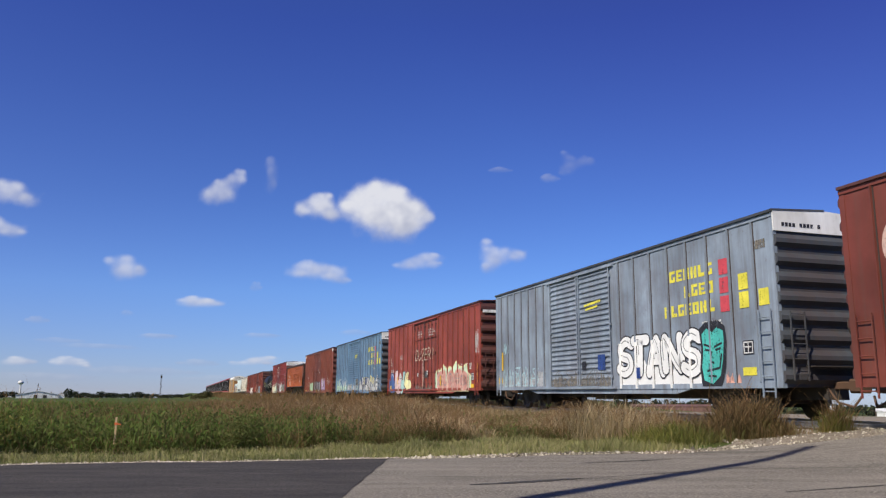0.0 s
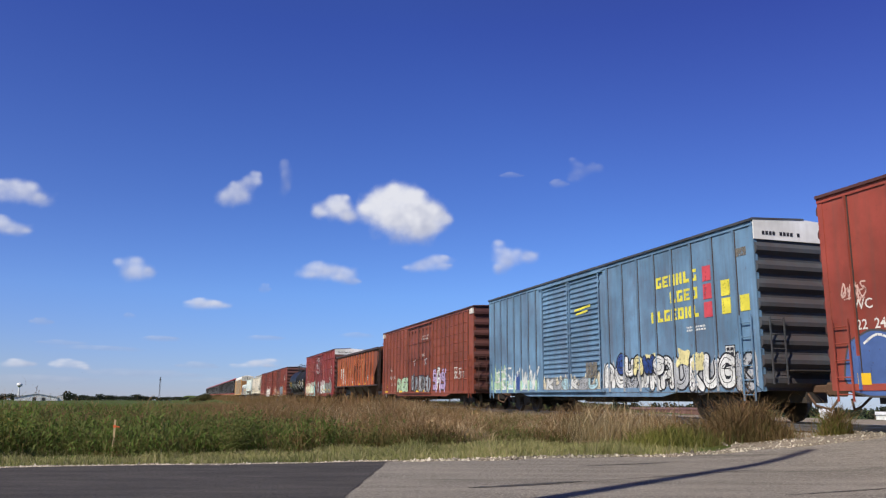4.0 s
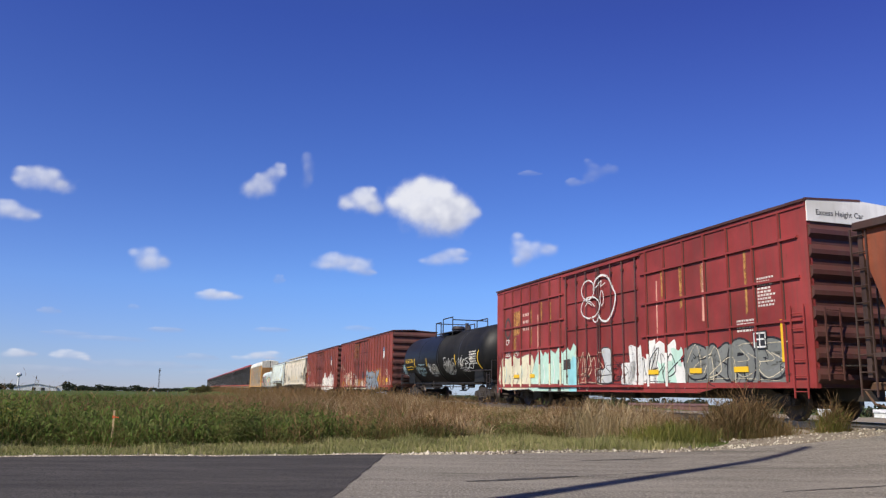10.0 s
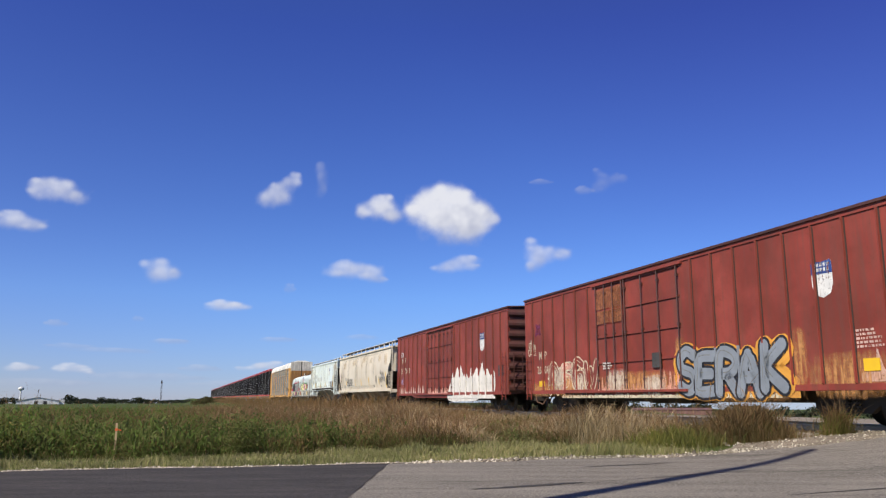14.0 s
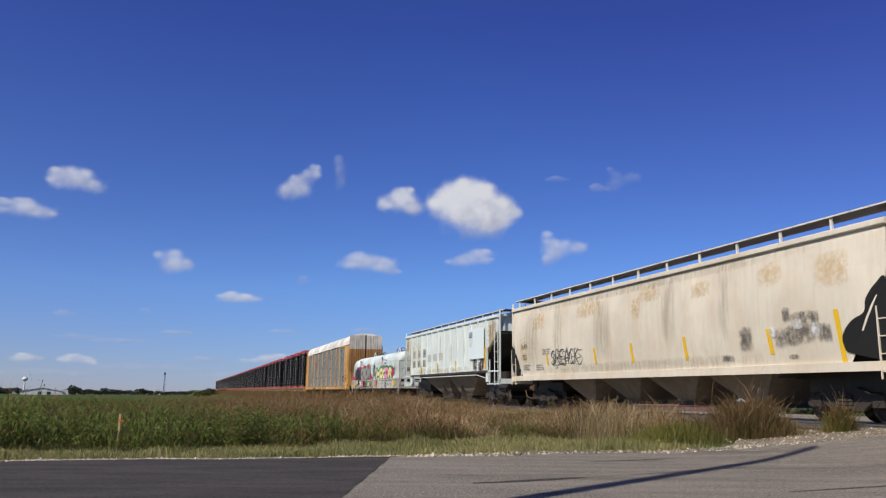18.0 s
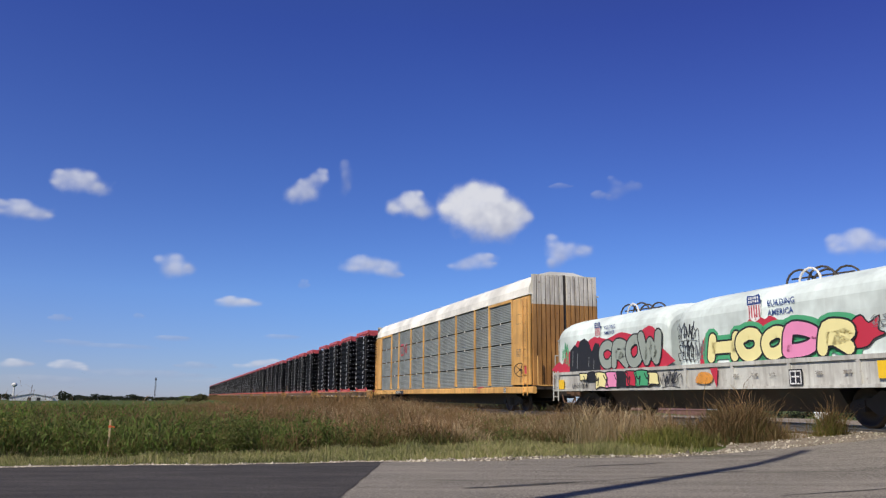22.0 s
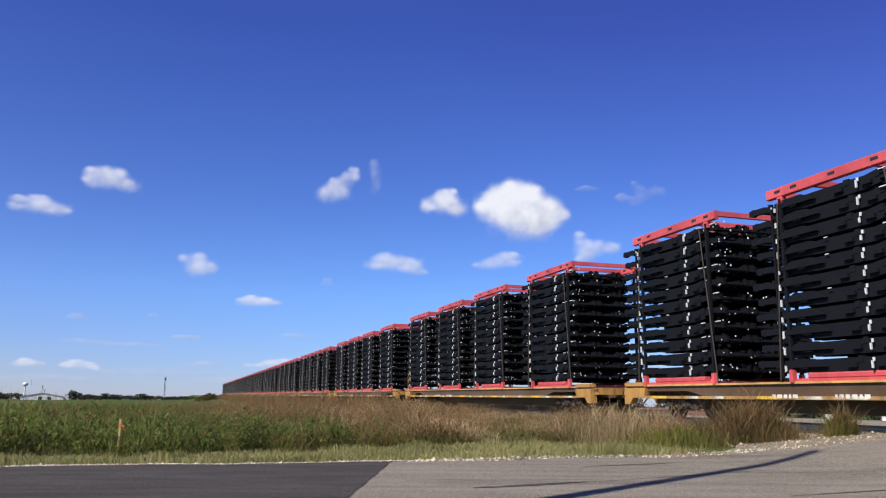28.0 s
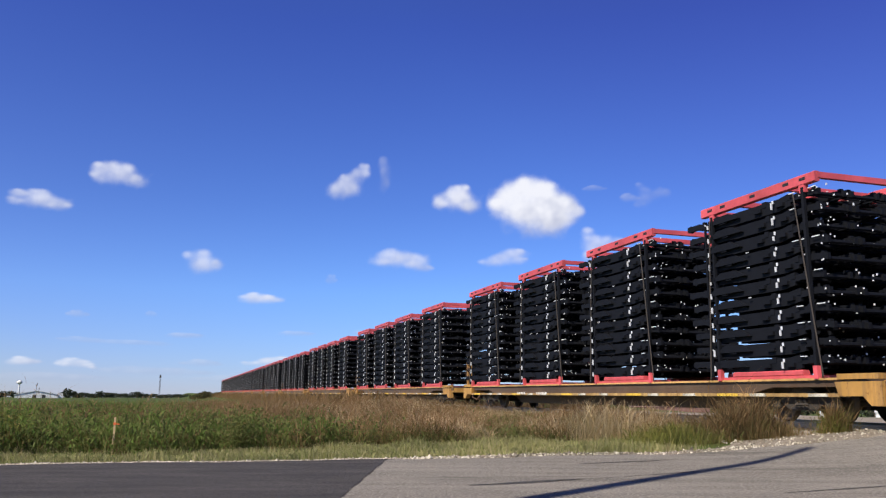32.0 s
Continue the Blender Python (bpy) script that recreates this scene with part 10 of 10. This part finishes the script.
    bars(car, hl - 1.5, 2.6, 0.5, 0.04, 5, yr - 0.045, S_SOOT, seed=140)
    part("door_outline", Geo().ribbon([(hl - 1.45, 3.7), (hl - 0.95, 3.7), (hl - 0.95, 4.1), (hl - 1.45, 4.1), (hl - 1.45, 3.7)], 0.02, yr - 0.045), S_SOOT, car)
    plate(car, hl - 0.5, 1.75, 0.25, 0.35, yr - 0.05, M_REDBAR, "placard", "small red and white placard")
    for x in (hl - 5.9, hl - 6.1):
        part("scrawl", Geo().ribbon([(x, 0.8), (x + 0.05, 1.08)], 0.05, yr - 0.07).ribbon([(x, 1.05), (x + 0.5, 1.08)], 0.05, yr - 0.07), M_REDBAR, car)
    # latches on the panel seams
    latch = Geo().box(-0.016, 0.016, yr - 0.05, yr, -0.045, 0.045).mesh("latch", M_WHITE)
    for d in (3.3, 5.7, 8.1, 10.95, 13.9, 16.85, 19.7, 22.1, 24.5):
        for k in range(3):
            part("latch", latch, None, car, m=pose(hl - d, 0, 1.98 + k * 0.945))


decorate()

# ---- clouds: thin torn sheets of vapour, far behind everything ----
def cloud_mat():
    mat, nt, b = nodes_of("cloud_vapour")

    def held(name):
        at_ = nt.nodes.new("ShaderNodeAttribute")
        at_.attribute_name = name
        return at_.outputs["Fac"]

    def sums(op, p, q):
        k = nt.nodes.new("ShaderNodeMath")
        k.operation = op
        for slot, v in ((0, p), (1, q)):
            if isinstance(v, (int, float)):
                k.inputs[slot].default_value = v
            else:
                nt.links.new(v, k.inputs[slot])
        return k.outputs[0]

    torn = noise_node(nt, 0.013, 4, 0.52)
    edge = sums("ADD", held("vapour"), sums("MULTIPLY", sums("SUBTRACT", torn.outputs["Fac"], 0.5), 1.0))
    soft = nt.nodes.new("ShaderNodeMapRange")
    soft.interpolation_type = "SMOOTHSTEP"
    soft.inputs["From Min"].default_value, soft.inputs["From Max"].default_value = 0.20, 1.50
    nt.links.new(edge, soft.inputs["Value"])
    alpha = sums("MULTIPLY", soft.outputs["Result"], held("cover"))
    em = nt.nodes.new("ShaderNodeEmission")
    nt.links.new(ramp(nt, held("sunlit"), 0.0, 1.0, (0.33, 0.36, 0.49, 1), (0.66, 0.67, 0.73, 1)), em.inputs["Color"])
    em.inputs["Strength"].default_value = 1.0
    tr = nt.nodes.new("ShaderNodeBsdfTransparent")
    mx = nt.nodes.new("ShaderNodeMixShader")
    nt.links.new(alpha, mx.inputs[0])
    nt.links.new(tr.outputs[0], mx.inputs[1])
    nt.links.new(em.outputs[0], mx.inputs[2])
    nt.links.new(mx.outputs[0], nt.nodes["Material Output"].inputs["Surface"])
    return mat


M_CLOUD = cloud_mat()
FAR = 3600.0
# swellings of the larger clouds: across, up, size, as shares of the cloud
HEAP = [(-0.14, 0.12, 0.28), (0.10, 0.10, 0.25), (-0.32, 0.05, 0.17), (-0.02, -0.16, 0.27), (0.28, -0.04, 0.19), (-0.10, 0.32, 0.15), (0.15, 0.27, 0.12), (0.40, -0.08, 0.13), (0.16, -0.26, 0.18), (-0.43, 0.07, 0.08)]
TAILED = [(-0.15, 0.0, 0.24), (0.05, 0.15, 0.22), (0.14, -0.08, 0.24), (0.35, -0.20, 0.17), (-0.36, -0.15, 0.14), (0.12, 0.32, 0.12)]
SLANT = [(-0.32, -0.28, 0.18), (-0.12, -0.15, 0.20), (0.05, 0.03, 0.18), (0.20, 0.20, 0.16), (0.28, 0.36, 0.12), (0.10, -0.22, 0.16), (-0.14, 0.08, 0.10)]
PLUME = [(-0.10, 0.30, 0.26), (0.10, 0.05, 0.26), (0.0, -0.30, 0.22)]
PUFF = [(-0.15, 0.05, 0.26), (0.12, 0.0, 0.26), (0.32, -0.12, 0.17), (-0.30, 0.20, 0.13), (0.0, 0.25, 0.16), (-0.36, -0.10, 0.14)]
BLOCK = [(-0.20, 0.15, 0.23), (0.10, 0.10, 0.24), (0.15, -0.15, 0.24), (-0.10, -0.20, 0.23), (0.36, -0.10, 0.14)]
LENS = [(-0.27, -0.02, 0.23), (0.0, 0.05, 0.28), (0.25, -0.05, 0.23), (-0.10, 0.20, 0.18)]
LOAF = [(-0.25, 0.0, 0.23), (-0.12, 0.17, 0.20), (0.10, -0.05, 0.25), (0.30, -0.20, 0.17), (0.42, -0.30, 0.11), (-0.36, -0.10, 0.15)]
RISING = [(-0.32, -0.15, 0.18), (-0.05, -0.05, 0.22), (0.18, 0.05, 0.25), (0.26, 0.22, 0.16), (0.36, -0.10, 0.14)]
RAGGED = [(-0.28, 0.30, 0.14), (-0.20, 0.05, 0.18), (0.0, -0.05, 0.22), (0.20, 0.05, 0.18), (0.38, -0.05, 0.13), (-0.20, -0.25, 0.18), (-0.30, -0.38, 0.13)]
# azimuth and height in degrees at the start and at the end, width, height, cover, form
CLOUDS = [
    (-4.3, 13.4, 6.9, 13.7, 6.2, 4.5, 1.0, HEAP), (-9.3, 13.6, 1.0, 14.4, 3.6, 2.55, 0.9, TAILED), (-16.1, 14.6, -7.0, 15.5, 3.6, 2.9, 0.72, SLANT),
    (-12.8, 15.6, -4.4, 16.0, 1.5, 2.5, 0.30, PLUME), (-29.8, 12.8, -23.1, 14.8, 3.8, 2.3, 0.80, PUFF), (-30.6, 10.6, -28.0, 12.6, 3.9, 1.8, 0.75, PUFF),
    (-22.4, 8.7, -17.3, 9.4, 2.8, 2.1, 0.66, BLOCK), (-17.4, 6.5, -13.2, 6.9, 3.1, 1.2, 0.85, LENS), (-9.2, 9.0, -3.1, 10.0, 4.5, 2.1, 0.74, LOAF),
    (-1.9, 9.8, 4.5, 10.1, 3.6, 1.75, 0.64, RISING), (4.2, 10.3, 11.7, 11.0, 3.7, 2.6, 0.66, RAGGED), (10.0, 16.9, 15.4, 14.4, 2.8, 1.9, 0.22, RAGGED),
    (8.0, 15.8, 13.8, 14.2, 1.5, 0.9, 0.32, LENS), (4.3, 16.5, 11.3, 15.0, 1.7, 0.6, 0.26, LENS), (-28.3, 2.2, -28.0, 2.2, 2.3, 0.85, 0.72, LENS),
    (-25.2, 2.3, -24.8, 2.2, 2.5, 0.95, 0.74, LOAF), (-17.2, 2.3, -16.9, 2.3, 2.8, 0.8, 0.34, LENS), (-13.5, 2.5, -12.6, 2.5, 3.5, 1.0, 0.72, RISING),
    (-19.9, 4.1, -18.1, 4.2, 2.7, 0.6, 0.40, LENS), (-27.4, 4.9, -25.0, 5.4, 1.4, 0.75, 0.34, LENS), (-22.0, 5.6, -20.4, 5.6, 1.0, 0.6, 0.20, LENS),
    (-23.6, 3.3, -21.5, 3.6, 6.2, 0.55, 0.24, LENS), (-13.0, 4.3, -10.5, 4.5, 2.9, 0.65, 0.34, LENS), (-13.6, 7.8, -8.2, 8.5, 1.0, 0.9, 0.22, BLOCK),
    (-6.4, 4.6, -5.5, 4.6, 3.0, 0.7, 0.26, LENS), (24.1, 10.1, 30.7, 10.2, 3.9, 2.3, 0.70, PUFF), (-21.0, 1.7, -20.2, 1.7, 7.5, 1.0, 0.26, LENS),
    (-9.5, 2.2, -8.6, 2.3, 4.6, 1.0, 0.26, LENS), (-5.0, 3.0, -4.2, 3.1, 6.0, 1.3, 0.22, LOAF), (-27.0, 1.2, -26.4, 1.2, 8.0, 0.9, 0.24, LENS),
    (-15.0, 1.2, -14.4, 1.2, 7.0, 0.8, 0.22, LENS), (-25.8, 3.6, -24.5, 3.7, 3.4, 0.6, 0.22, LENS)]
clouds = []


def cloud(i, w_deg, h_deg, cover, form):
    r = np.random.default_rng(900 + i)
    w, h = FAR * math.tan(radians(w_deg)), FAR * math.tan(radians(h_deg))
    lobes = [(x + r.uniform(-0.03, 0.03), z + r.uniform(-0.03, 0.03), q * r.uniform(0.9, 1.1)) for x, z, q in form]
    for x, z, q in form:
        for _ in range(2):
            a = r.uniform(0, 6.28)
            lobes.append((x + q * 0.8 * math.cos(a), z + q * 0.8 * abs(math.sin(a)), q * r.uniform(0.4, 0.6)))
    nx, nz = (84, 56) if w_deg > 3.3 else (52, 34)
    dens, lit, co = [], [], []
    for b in range(nz + 1):
        for a in range(nx + 1):
            x, z = (a / nx - 0.5) * 1.5, (b / nz - 0.5) * 1.6
            d = sum(math.exp(-0.95 * (((x - lx) / ls) ** 2 + ((z - lz) / ls) ** 2)) for lx, lz, ls in lobes)
            rim = smooth(0.75, 0.52, abs(x)) * smooth(0.8, 0.55, abs(z))
            d = (1.35 + 0.35 * smooth(0.8, 1.0, cover)) * (1 - math.exp(-0.66 * d)) * rim
            dens.append(d)
            billow = noise.noise((x * w / 62, i * 2.1, z * h / 50)) + 0.5 * noise.noise((x * w / 26, i * 1.3, z * h / 22))
            lit.append(max(0.0, min(1.0, 0.62 - 0.60 * (cover < 0.5) + 0.95 * z - 0.30 * x + 0.34 * billow + 0.25 * (d - 0.7))))
            co.append((x * w, -0.06 * w * min(1, d), z * h))
    faces, keep = [], {}
    for b in range(nz):
        for a in range(nx):
            q = [b * (nx + 1) + a, b * (nx + 1) + a + 1, (b + 1) * (nx + 1) + a + 1, (b + 1) * (nx + 1) + a]
            if max(dens[k] for k in q) > 0.02:
                faces.append(q)
    for q in faces:
        for k in q:
            keep.setdefault(k, len(keep))
    me = bpy.data.meshes.new("cloud")
    me.from_pydata([co[k] for k in keep], [], [[keep[k] for k in q] for q in faces])
    me.materials.append(M_CLOUD)
    me.polygons.foreach_set("use_smooth", [True] * len(me.polygons))
    me.attributes.new("vapour", "FLOAT", "POINT").data.foreach_set("value", [dens[k] for k in keep])
    me.attributes.new("sunlit", "FLOAT", "POINT").data.foreach_set("value", [lit[k] for k in keep])
    me.attributes.new("cover", "FLOAT", "POINT").data.foreach_set("value", [cover] * len(keep))
    ob = tagged(new("cloud", me), "small white fair-weather cloud drifting over the field" if cover > 0.5 else "faint wisp of cloud drifting over the field", "cloud", "drifting clouds")
    ob.visible_shadow = False
    return ob


for i, c in enumerate(CLOUDS):
    clouds.append((cloud(i, c[4], c[5], c[6], c[7]), c))


def cloud_pose(az, el):
    a, e = radians(az), radians(el)
    return pose(FAR * math.sin(a) * math.cos(e), FAR * math.cos(a) * math.cos(e), CAM_Z + FAR * math.sin(e), el, 0, -az)


# ---- what moves ----
def motions():
    for ob, s0, z, turn in train:
        walk(ob, [(t, on_track(s0 + gone(t), z) @ pose(0, 0, 0, 0, 0, turn)) for t in range(0, 33, 2)])
    for ob, c in clouds:
        walk(ob, [(t, cloud_pose(c[0] + (c[2] - c[0]) * t / 32, c[1] + (c[3] - c[1]) * t / 32)) for t in (0, 8, 16, 24, 32)])


motions()
